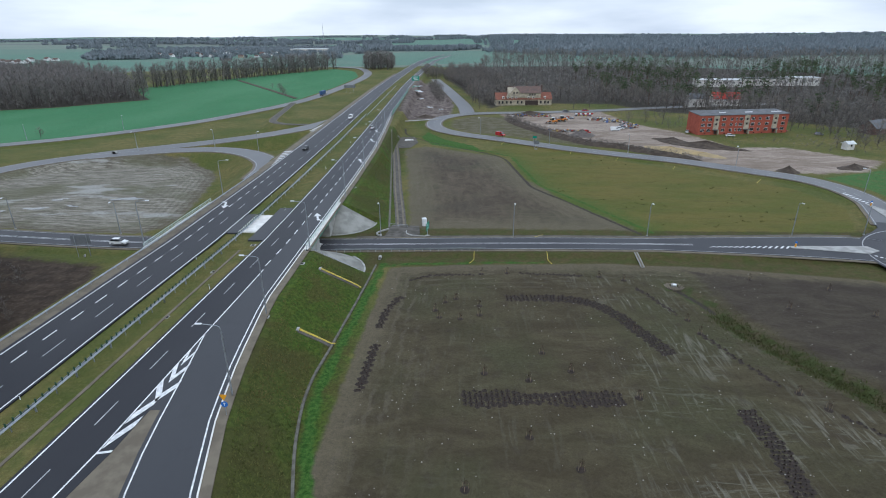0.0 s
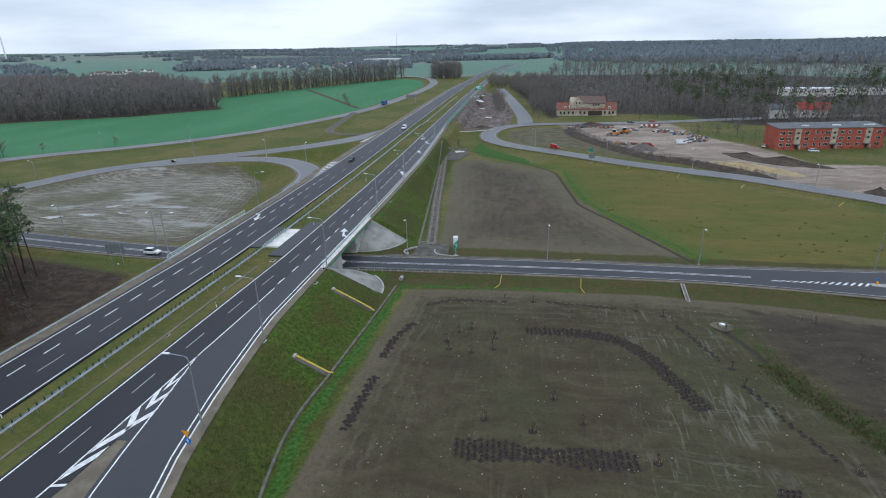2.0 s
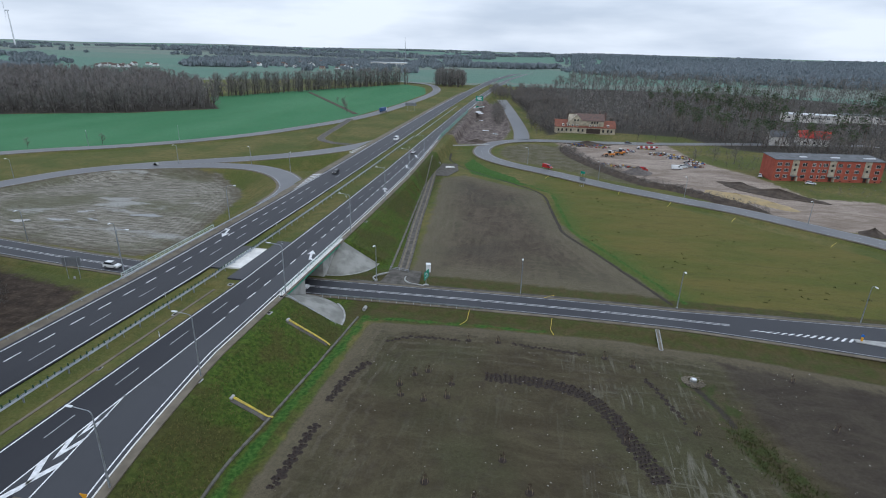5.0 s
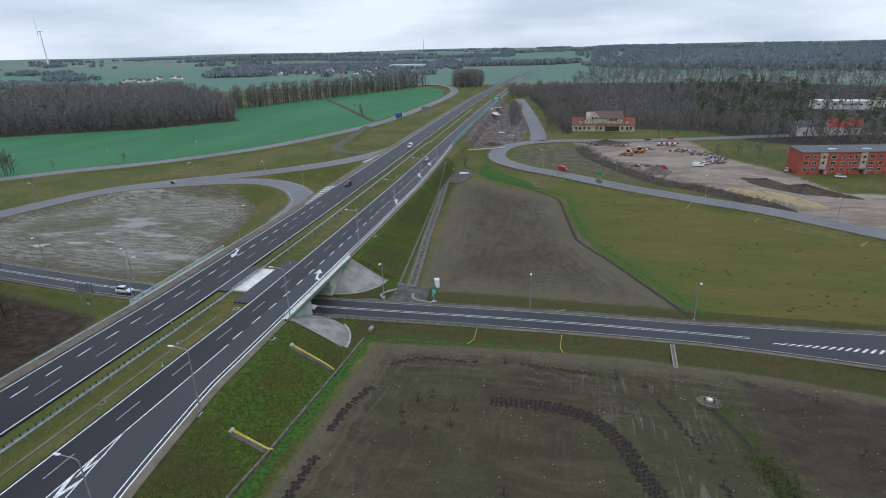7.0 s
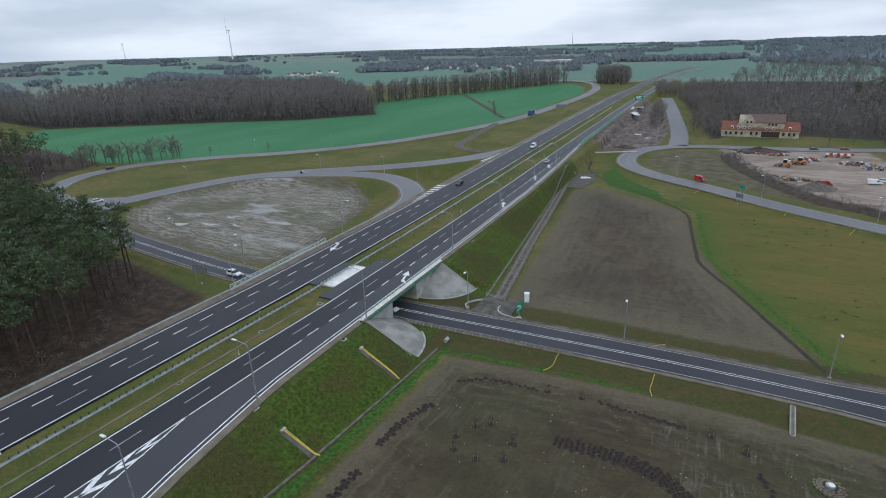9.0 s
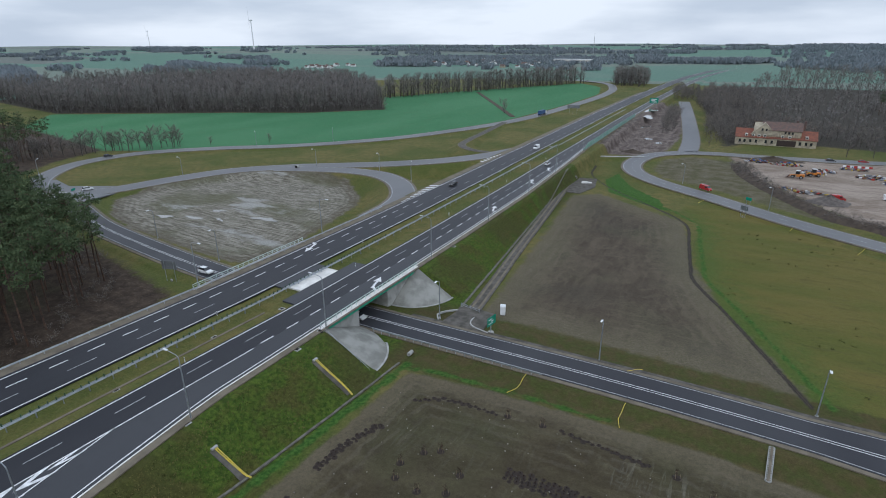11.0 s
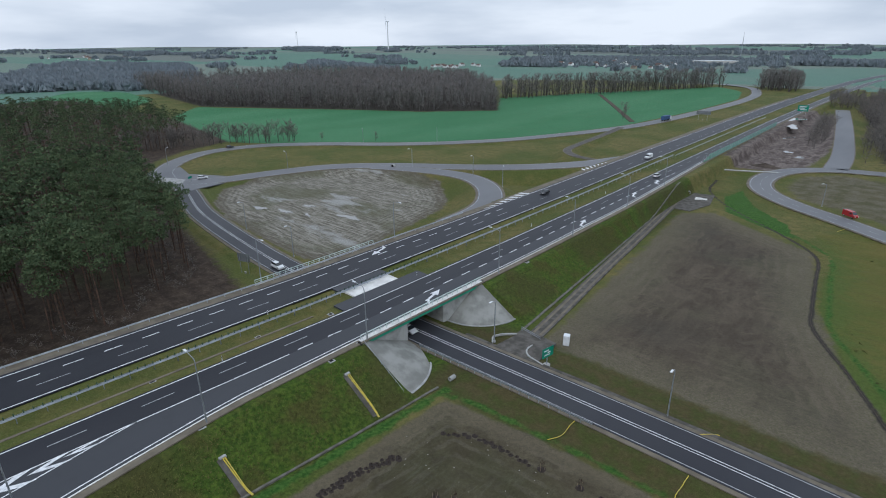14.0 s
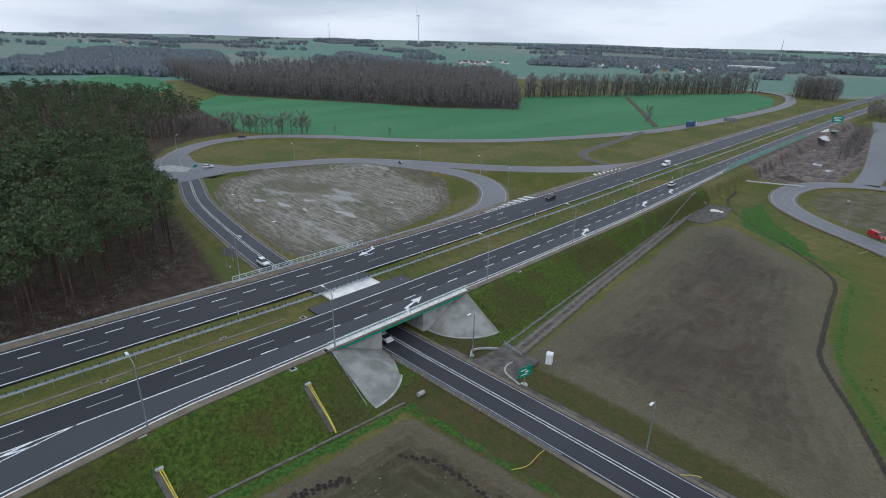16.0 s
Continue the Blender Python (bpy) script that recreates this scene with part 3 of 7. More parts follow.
    lit = k.mix(k.remap(big, 0.55, 0.7, 0.0, 0.5), lit, (0.045, 0.050, 0.024))
    lit = k.mix(k.remap(clod, 0.55, 0.75, 0.0, 0.6), lit, (0.110, 0.085, 0.062))
    c = k.mix(zone("z_litter", 2.0, 2.0), c, lit)
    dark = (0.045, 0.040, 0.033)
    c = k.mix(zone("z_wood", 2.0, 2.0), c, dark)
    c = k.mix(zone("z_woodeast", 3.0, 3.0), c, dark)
    # lush strip along the ditches and weeds
    c = k.mix(zone("z_lush", 0.5, 0.8), c, k.mix(k.remap(clod, 0.35, 0.65), (0.024, 0.072, 0.011), (0.048, 0.104, 0.020)))
    c = k.mix(k.math("MULTIPLY", zone("z_weed", 0.8, 2.6), 0.75), c, k.mix(k.remap(k.noise(0.5, 4), 0.4, 0.6), (0.036, 0.054, 0.014), (0.066, 0.056, 0.030)))
    c = k.mix(zone("z_cut", 0.25, 0.1), c, (0.040, 0.035, 0.028))
    # fields of the far land, haze painted in as pale blue-green
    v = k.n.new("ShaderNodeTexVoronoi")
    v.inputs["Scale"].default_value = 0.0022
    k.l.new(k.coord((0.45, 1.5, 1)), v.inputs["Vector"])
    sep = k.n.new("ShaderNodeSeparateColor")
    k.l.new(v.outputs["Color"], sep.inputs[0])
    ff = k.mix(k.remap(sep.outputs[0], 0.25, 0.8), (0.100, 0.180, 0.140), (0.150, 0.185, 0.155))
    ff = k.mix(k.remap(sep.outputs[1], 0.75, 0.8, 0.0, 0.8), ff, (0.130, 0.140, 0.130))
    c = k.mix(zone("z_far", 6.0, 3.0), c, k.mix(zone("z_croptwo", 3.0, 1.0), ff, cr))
    # crumbs and blades
    speck = k.math("MULTIPLY", k.remap(grain, 0.25, 0.75, 0.72, 1.28), k.remap(clod, 0.25, 0.75, 0.86, 1.14))
    tint = k.n.new("ShaderNodeVectorMath")
    tint.operation = "SCALE"
    k.l.new(c, tint.inputs[0])
    k.l.new(speck, tint.inputs[3])
    k.color(tint.outputs[0])
    k.bump(k.math("ADD", k.math("MULTIPLY", fine, 0.6), k.math("ADD", mid, k.math("MULTIPLY", clod, 0.6))), 0.7, 0.25)
    return k.m


M_GROUND = ground_material()
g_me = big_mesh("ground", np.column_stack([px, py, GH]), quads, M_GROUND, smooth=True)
ground = tagged(new("ground", g_me), label="open land with bare soil, grass slopes and green crops", category="ground", kind="structure")


def put_attr(name, values):
    a = g_me.attributes.new(name, "FLOAT", "POINT")
    a.data.foreach_set("value", np.ascontiguousarray(values, dtype=np.float32))


for zname, poly in ZONES.items():
    put_attr(zname, np.clip(poly_distance(px, py, poly), -60, 60))
d_lushtoe = line_distance(px, py, np.column_stack([DITCH_TOE[:, 0] + 1.7, DITCH_TOE[:, 1], np.zeros(len(DITCH_TOE))]))[0]
turn_line = smooth_line([(-17.8, 119.5, 0), (-12, 121.5, 0), (5, 122.5, 0), (20, 123, 0)], 1.5)
d_turn = line_distance(px, py, turn_line)[0]
ditch_side = line_distance(px, py, np.column_stack([DITCH_FIELD[:, 0] + 3.2, DITCH_FIELD[:, 1] + 1.0, np.zeros(len(DITCH_FIELD))]))[0]
head = poly_distance(px, py, [(-24, 290), (-17, 268), (4, 254), (14, 250), (8, 268), (-6, 284), (-14, 300), (-20, 318)])
put_attr("z_lush", np.maximum(np.maximum(np.maximum(0.85 - d_lushtoe, 0.4 - d_turn), np.where(py < 275, 0.5 - ditch_side, -5)), np.minimum(head, 4) - 2.6))
put_attr("z_tracks", np.clip(poly_distance(px, py, [(20, 119), (44, 114), (52, 88), (64, 58), (66, 30), (27, 30), (27, 72), (36, 92)]), -30, 30))
put_attr("z_bank", np.clip(poly_distance(px, py, [(-24, 119), (-24, 128), (-34, 146), (-14, 149), (52, 150), (115, 148), (112, 108), (60, 118), (20, 121.5)]), -30, 30))
put_attr("z_weed", 2.6 - d_weed)
put_attr("z_ditch", np.clip(d_field, 0, 60))
put_attr("z_cut", np.maximum(0.55 - d_field, np.where(px < 52, 0.6 - line_distance(px, py, np.column_stack([DITCH_WEEDS[:8, :2], np.zeros(8)]))[0], -9)))
put_attr("z_darksoil", np.clip(poly_distance(px, py, [(54, 118), (56, 100), (63, 82), (80, 56), (110, 20), (300, 20), (300, 70), (130, 96), (92, 112)]), -30, 30))
put_attr("z_fresh", np.clip(poly_distance(px, py, [(-37, 20), (-37, 160), (-40, 290), (-28, 290), (-24, 200), (-19, 146), (-20, 122), (-18, 60), (-10, 20)]), -30, 30))
# distance mask for the far fields with haze in their colour
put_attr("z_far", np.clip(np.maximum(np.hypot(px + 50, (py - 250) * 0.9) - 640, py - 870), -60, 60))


def ground_at(x, y):
    """Height of the ground sheet at a place."""
    i = int(np.clip(np.searchsorted(gx, x) - 1, 0, nx - 2))
    j = int(np.clip(np.searchsorted(gy, y) - 1, 0, ny - 2))
    u = (x - gx[i]) / (gx[i + 1] - gx[i])
    v = (y - gy[j]) / (gy[j + 1] - gy[j])
    q = GH.reshape(ny, nx)
    return float(q[j, i] * (1 - u) * (1 - v) + q[j, i + 1] * u * (1 - v) + q[j + 1, i] * (1 - u) * v + q[j + 1, i + 1] * u * v)


# ---------------------------------------------------------------- dual carriageway
ys = np.concatenate([np.arange(-160, 300, 6.0), np.arange(300, 1500, 20.0)])


def station(x0, a=-160, b=1490):
    """A line that runs along the carriageways at a sideways place; x0 a number or a function of y."""
    y = ys[(ys >= a) & (ys <= b)]
    y = np.unique(np.concatenate([[a], y, [b]]))
    x = (x0(y) if callable(x0) else np.full(len(y), x0)) + shift(y)
    return np.column_stack([x, y, zh(y)])


def x_right(y):
    """East edge line of the eastern carriageway with its joining lane."""
    return np.interp(y, [-200, 0, 15, 30, 43, 57, 70, 90, 230, 275, 340], [-7.5, -11.5, -18, -24.4, -28.9, -32.6, -34.8, -37.1, -37.3, -38.4, -40.6]) - south(y)


def x_rampleft(y):
    return np.interp(y, [-200, 0, 15, 30, 43, 52, 62, 72, 78], [-14.5, -18.5, -25.5, -32, -36.2, -38.3, -39.9, -41.6, -42.6]) - south(y)


def x_mid(y):
    """Line between the through lanes and the joining lane."""
    return np.interp(y, [-200, 0, 30, 50, 77, 100, 120, 400], [-64, -48, -45, -43.4, -42.6, -41.8, -41.4, -41.4]) - south(y)


def x_gore(y):
    return x_mid(y) + np.interp(y, [40, 50, 58, 66], [1.2, 1.7, 1.9, 1.2])


eroad = empty("highway_east_carriageway", label="dark asphalt carriageway with white lane markings on the embankment", category="road", kind="structure")
wroad = empty("highway_west_carriageway", label="dark asphalt carriageway with white lane markings and turning arrows", category="road", kind="structure")


def strip(name, xa, xb, a, b, mat, dz, parent, depth=0.0, label=""):
    la, lb = station(xa, a, b), station(xb, a, b)
    k = len(la)
    v = [la + [0, 0, dz], lb + [0, 0, dz]]
    faces = [(i, k + i, k + i + 1, i + 1) for i in range(k - 1)]
    if depth:
        v += [la + [0, 0, dz - depth], lb + [0, 0, dz - depth]]
        faces += [(2 * k + i, i, i + 1, 2 * k + i + 1) for i in range(k - 1)] + [(k + i, 3 * k + i, 3 * k + i + 1, k + i + 1) for i in range(k - 1)]
        faces += [(0, 2 * k, 3 * k, k), (k - 1, 2 * k - 1, 4 * k - 1, 3 * k - 1)]
    return mesh_ob(name, np.vstack(v), faces, mat, parent, label)


strip("main_lanes", -47.9, x_mid, -160, 1490, M_ASPH, 0.0, eroad, 0.2)
strip("joining_lane", x_mid, lambda y: x_right(y) + 0.7, 58, 1490, M_ASPH_SLIP, 0.0, eroad, 0.2, "lighter grey asphalt joining lane")
strip("slip_road", lambda y: x_rampleft(y) - 0.6, lambda y: x_right(y) + 0.7, -160, 58, M_ASPH_SLIP, 0.0, eroad, 0.2, "lighter grey asphalt slip road")
strip("gore_paving", x_mid, x_gore, -160, 58, M_ASPH, 0.0, eroad, 0.2)
strip("gore_gravel", x_gore, lambda y: x_rampleft(y) - 0.6, -160, 58, M_GRAVEL, -0.03, eroad, 0.1)
strip("east_shoulder", lambda y: x_right(y) + 0.7, lambda y: x_right(y) + 2.3, -160, 700, M_GRAVEL, -0.04, eroad, 0.2)
strip("edge_line", -47.5, -47.27, -160, 1490, M_WHITE, 0.012, eroad)
strip("edge_line", lambda y: x_right(y) - 0.11, lambda y: x_right(y) + 0.11, -160, 340, M_WHITE, 0.012, eroad)
strip("kerb_line", lambda y: x_right(y) + 0.72, lambda y: x_right(y) + 0.92, -160, 340, M_PALE, 0.05, eroad, 0.2, "pale concrete kerb along the lane edge")
strip("edge_line", -41.0, -40.75, 340, 1490, M_WHITE, 0.012, eroad)
strip("lane_edge_line", lambda y: x_mid(y) - 0.11, lambda y: x_mid(y) + 0.11, -160, 104, M_WHITE, 0.014, eroad)
strip("slip_road_line", lambda y: x_rampleft(y) - 0.1, lambda y: x_rampleft(y) + 0.1, -160, 78, M_WHITE, 0.014, eroad)
ecl = station(-44.4)
dashes("lane_dashes", ecl, 0, 0.16, 5.0, 12.6, M_THIN, 0.012, eroad, 3.0)
dashes("joining_lane_dashes", station(-41.4, 106, 300), 0, 0.26, 3.2, 6.6, M_WHITE, 0.012, eroad)
strip("median_gravel_line", -51.6, -51.1, -160, 116, M_GRAVEL, -0.42, eroad, 0.2, "thin gravel strip in the median grass")
strip("main_lanes", -71.2, -58.9, -160, 1490, M_ASPH, 0.0, wroad, 0.2)
strip("west_shoulder", -74.2, -71.2, -160, 700, M_GRAVEL, -0.04, wroad, 0.2)
strip("edge_line", -59.45, -59.22, -160, 1490, M_WHITE, 0.012, wroad)
strip("edge_line", -70.45, -70.22, -160, 1490, M_WHITE, 0.012, wroad)
dashes("lane_dashes", station(-63.3), 0, 0.16, 5.0, 12.6, M_THIN, 0.012, wroad, 6.0)
dashes("exit_lane_dashes", station(-66.9, -160, 205), 0, 0.25, 3.2, 6.6, M_WHITE, 0.012, wroad)
# hatched noses where slip roads part
bm = bmesh.new()


def quad(bm, pts, z):
    bm.faces.new([bm.verts.new((p[0], p[1], z)) for p in pts])


for y0 in (50.6, 55.0, 59.4, 63.8, 68.0):
    sh = float(shift(y0 + 2.0))
    wl_, wr_ = float(x_mid(y0 + 2.0)) + sh + 0.15, float(x_rampleft(y0 + 3.0)) + sh - 0.1
    mid_x = (wl_ + wr_) / 2
    wr_ = max(wr_, wl_ + 0.3)
    if y0 < 58:
        # plain slanted bars at the wide end
        quad(bm, [(wl_, y0), (wl_ + 1.7, y0 + 4.0), (wl_ + 1.7, y0 + 6.2), (wl_, y0 + 2.2)], 6.016)
        continue
    quad(bm, [(wl_, y0 + 3.4), (mid_x, y0 + 0.2), (mid_x, y0 + 2.2), (wl_, y0 + 5.4)], 6.016)
    quad(bm, [(mid_x, y0 + 0.2), (wr_, y0 + 3.4), (wr_, y0 + 5.4), (mid_x, y0 + 2.2)], 6.016)
quad(bm, [(-43.4, 49.6), (-41.7, 50.0), (-41.7, 50.4), (-43.4, 50.0)], 6.016)
part("gore_hatching", bm, M_WHITE, eroad, "white chevron hatching")
bm = bmesh.new()
for i in range(8):
    y0 = 200 + i * 3.4
    w = 0.4 + i * 0.38
    quad(bm, [(-71.2, y0 + 1.0), (-71.4 - w, y0 - 0.6), (-71.4 - w, y0 + 0.9), (-71.2, y0 + 2.5)], 6.016)
part("gore_hatching", bm, M_WHITE, wroad, "white chevron hatching")
bm = bmesh.new()
for i in range(7):
    y0 = 294 - i * 3.2
    w = 0.4 + i * 0.3
    quad(bm, [(-74.6, y0), (-74.8 - w, y0 + 1.4), (-74.8 - w, y0 - 0.1), (-74.6, y0 - 1.5)], 6.016)
part("gore_hatching", bm, M_WHITE, wroad, "white chevron hatching")


def arrow(x, y, turn, parent, s=1.0):
    """A painted bent arrow."""
    m = pose(x, y, float(zh(y)) + 0.016, 0, 0, turn)
    bm = bmesh.new()
    for pts in ([(-0.22, -2.6), (0.22, -2.6), (0.22, 0.4), (-0.22, 0.4)], [(-0.8, 0.3), (0.8, 0.3), (0.0, 2.5)], [(0.2, -2.6), (0.75, -3.3), (1.1, -3.1), (0.22, -1.8)]):
        bm.faces.new([bm.verts.new(m @ Vector((p[0] * s, p[1] * s, 0))) for p in pts])
    return part("direction_arrow", bm, M_WHITE, parent, "white painted arrow")


for x, y, a in ((-39.0, 139.5, 12), (-39.4, 208, 12), (-41.6, 250, 12), (-42.8, 274, 12)):
    arrow(x, y, a + 4, eroad, 1.3)
arrow(-68.7, 149.5, 195, wroad, 1.3)


# ---------------------------------------------------------------- other roads
def plain_road(name, line, wl_, wr_, label, mat=M_ASPH_OLD, lines=True, centre=None, shoulder=0.9):
    r = empty(name, label=label, category="road", kind="structure")
    ribbon("carriageway", line, -np.asarray(wl_), wr_, mat, 0.0, 0.25, r)
    if shoulder:
        ribbon("shoulder", line, -np.asarray(wl_) - shoulder, -np.asarray(wl_), M_GRAVEL, -0.06, 0.2, r)
        ribbon("shoulder", line, wr_, np.asarray(wr_) + shoulder, M_GRAVEL, -0.06, 0.2, r)
    if lines:
        ribbon("edge_line", line, -np.asarray(wl_) + 0.35, -np.asarray(wl_) + 0.5, M_THIN, 0.012, 0, r)
        ribbon("edge_line", line, np.asarray(wr_) - 0.5, np.asarray(wr_) - 0.35, M_THIN, 0.012, 0, r)
    if centre == "dash":
        dashes("centre_dashes", line, 0, 0.14, 4.0, 8.0, M_THIN, 0.012, r)
    elif centre == "double":
        for o in (-0.2, 0.2):
            ribbon("centre_line", line, o - 0.07, o + 0.07, M_WHITE, 0.012, 0, r)
    return r


low_x = LOW[:, 0]
low_n = np.interp(low_x, [-200, 50, 74, 93, 105], [4.3, 4.4, 6.3, 8.5, 9.5])
low_s = np.interp(low_x, [-200, 50, 74, 93, 105], [4.1, 4.2, 5.8, 7.0, 8.0])
low_road = plain_road("underpass_road", LOW, low_n, low_s, "grey asphalt road passing under the bridge", M_ASPH_LOW, True, None)
k70 = LOW[LOW[:, 0] < 62]
for o in (-0.3, 0.3):
    ribbon("centre_line", k70, o - 0.07, o + 0.07, M_WHITE, 0.012, 0, low_road)
ribbon("gutter", LOW[(LOW[:, 0] > -30) & (LOW[:, 0] < 104)], -np.interp(LOW[(LOW[:, 0] > -30) & (LOW[:, 0] < 104)][:, 0], [-200, 50, 74, 93, 105], [4.3, 4.4, 6.3, 8.5, 9.5]) - 1.7,
       -np.interp(LOW[(LOW[:, 0] > -30) & (LOW[:, 0] < 104)][:, 0], [-200, 50, 74, 93, 105], [4.3, 4.4, 6.3, 8.5, 9.5]) - 0.9, M_TRACK, -0.02, 0.2, low_road, "grey paved drainage gutter")
east_road = plain_road("access_road", EASTR, 4.3, 4.3, "light grey asphalt road with a wide bend", M_ASPH_OLD, True, "dash")
plain_road("north_road", NORTHR, 4.9, 4.9, "old pale asphalt road by the building site", M_ASPH_OLD, False, None, 0.5)
plain_road("local_road", UPPER, 4.6, 4.6, "grey asphalt road beside the green field", M_ASPH_OLD, True, None)
plain_road("slip_road_west", RAMPW, 5.4, 5.0, "grey asphalt slip road with edge lines", M_ASPH_OLD, True, None)
plain_road("loop_slip_road", LOOP, 4.6, 4.6, "grey asphalt loop slip road", M_ASPH_OLD, True, None)
plain_road("service_track", HOOK, 1.9, 1.9, "narrow pale service track", M_TRACK, False, None, 0.4)
plain_road("foot_path", LINK, 1.1, 1.1, "narrow paved path", M_KERB, False, None, 0.3)

# ---------------------------------------------------------------- roundabout and junction
RC = (124.0, 121.5)
rb = empty("roundabout", label="grey asphalt roundabout with a paved apron", category="roundabout", kind="structure")


def disc(name, c, r0, r1, z, mat, parent, depth=0.2, n=64, label=""):
    v, f = [], []
    for k in range(n):
        a = 2 * math.pi * k / n
        for r, zz in ((r0, z), (r1, z), (r1, z - depth)):
            v.append((c[0] + r * math.cos(a), c[1] + r * math.sin(a), zz))
    for k in range(n):
        a, b = 3 * k, 3 * ((k + 1) % n)
        f += [(a, a + 1, b + 1, b), (a + 1, a + 2, b + 2, b + 1)]
    return mesh_ob(name, v, f, mat, parent, label)


disc("circulating_lane", RC, 14.5, 25.0, 1.012, M_ASPH_LOW, rb)
disc("apron", RC, 9.5, 14.6, 1.13, M_KERB, rb, 0.2, 64, "pale paved apron")
M_ISLE = simple("island_grass", (0.06, 0.075, 0.02), (0.09, 0.085, 0.03), 0.5, 0.95, bump=0.6)
disc("island", RC, 0.01, 9.6, 1.25, M_ISLE, rb, 0.3, 48, "grassed centre island")
disc("edge_line", RC, 24.0, 24.25, 1.026, M_THIN, rb, 0.002)


def slab(name, pts, z0, z1, mat, parent=None, label="", bevel=0.05):
    bm = bmesh.new()
    lo = [bm.verts.new((x, y, z0)) for x, y in pts]
    hi = [bm.verts.new((x, y, z1)) for x, y in pts]
    bm.faces.new(lo[::-1])
    top = bm.faces.new(hi)
    for i in range(len(pts)):
        j = (i + 1) % len(pts)
        bm.faces.new((lo[i], lo[j], hi[j], hi[i]))
    if bevel:
        bmesh.ops.bevel(bm, geom=list(top.edges), offset=bevel, segments=1, affect="EDGES")
    bmesh.ops.recalc_face_normals(bm, faces=bm.faces)
    return part(name, bm, mat, parent, label)


slab("junction_apron", [(100, 121), (108, 140), (116, 147), (119, 152), (128, 150), (134, 148), (146, 138), (110, 110)], 0.7, 1.006, M_ASPH_LOW, rb, "grey asphalt junction mouth", 0)
slab("splitter_island", [(84, 131.2), (84, 132.4), (103.5, 132.6), (104.5, 129.4), (101, 127.6)], 0.9, 1.16, M_KERB, rb, "pale paved traffic island")
slab("splitter_island", [(124, 153), (127.6, 169), (128.3, 169), (131.5, 152.5), (129, 150)], 0.9, 1.16, M_KERB, rb, "pale paved traffic island")
bm = bmesh.new()
for i in range(14):
    x0 = 63.5 + i * 1.45
    w = 0.25 + 0.045 * i
    quad(bm, [(x0, 131.7 - w), (x0 + 1.5, 131.8 + w), (x0 + 2.1, 131.8 + w), (x0 + 0.6, 131.7 - w)], 1.018)
for i in range(8):
    y0 = 170 + i * 1.6
    quad(bm, [(128.2, y0), (129.6, y0 + 0.7), (129.6, y0 + 1.4), (128.2, y0 + 0.7)], 1.018)
for i in range(9):
    quad(bm, [(101.2 + i * 0.7, 126.6 - i * 0.9), (101.9 + i * 0.7, 126.6 - i * 0.9), (101.9 + i * 0.7, 126.0 - i * 0.9), (101.2 + i * 0.7, 126.0 - i * 0.9)], 1.03)
part("hatching", bm, M_WHITE, rb, "white hatched markings")


def bollard(x, y):
    e = empty("traffic_bollard", (x, y, 1.16), label="yellow traffic bollard on the island nose", category="bollard", group="island bollards")
    bm = bmesh.new()
    tube(bm, [(0, 0, 0), (0, 0, 0.75), (0, 0, 0.9)], [0.22, 0.2, 0.1], 8)
    part("shell", bm, M_SIGNY, e)
    bm = bmesh.new()
    tube(bm, [(0, -0.06, 1.15), (0, 0.06, 1.15)], 0.32, 12)
    part("disc", bm, M_SIGNB, e, "round blue sign disc")
    return e


bollard(85.2, 131.8)
bollard(127.9, 167.5)
# western junction
wj = empty("west_junction", label="paved road junction beside the pine wood", category="junction", kind="structure")
slab("junction_paving", [(-189, 146), (-192, 158), (-193, 172), (-204, 176), (-222, 166), (-240, 170), (-242, 156), (-225, 146), (-205, 146)], 0.6, 1.008, M_ASPH_OLD, wj, "", 0)
slab("block_paving", [(-213, 148), (-206, 156), (-212, 160), (-224, 155), (-222, 148)], 0.9, 1.05, M_KERB, wj, "pale block paving")

# ---------------------------------------------------------------- dirt track, paths and aprons
trk = empty("dirt_track", label="rutted grey service track along the embankment", category="track", kind="structure")
TRK = smooth_line([(-16, 139, 0.55), (-17, 146, 0.12), (-19.5, 165, 0.1), (-23, 190, 0.1), (-28, 230, 0.1), (-33.5, 272, 0.15), (-36, 296, 0.6)], 2)
ribbon("roadway", TRK, -1.6, 1.6, M_TRACK, 0.14, 0.4, trk)
for o in (-0.85, 0.85):
    ribbon("wheel_rut", TRK[4:], o - 0.3, o + 0.3, M_GRAVEL, 0.16, 0.02, trk, "paler wheel rut")
slab("turning_place", [(-34, 262), (-25, 262), (-22, 275), (-25, 290), (-36, 288)], -0.2, 0.22, M_TRACK, trk, "", 0.1)
slab("field_entrance", [(-21, 139), (-11, 139), (-12, 148), (-20, 149)], -0.1, 0.5, M_TRACK, trk, "", 0.1)
M_MUDD = simple("dark_mud", (0.085, 0.062, 0.042), (0.045, 0.036, 0.027), 0.5, 0.95, bump=0.4)
DITCH_STONE = simple("ditch_lining", (0.14, 0.135, 0.115), (0.085, 0.08, 0.065), 0.8, 0.95, bump=0.5)
dl = empty("lined_ditch", label="narrow stone-lined drainage channel at the slope foot", category="ditch", kind="structure")


def on_ground(line, dz=0.0):
    return np.array([(x, y, ground_at(x, y) + dz) for x, y in line[:, :2]])


ribbon("channel", on_ground(DITCH_TOE, 0.2), -0.2, 0.22, DITCH_STONE, 0.0, 0.3, dl)
ribbon("channel", on_ground(DITCH_EAST, 0.12), -0.3, 0.3, DITCH_STONE, 0.0, 0.3, dl)

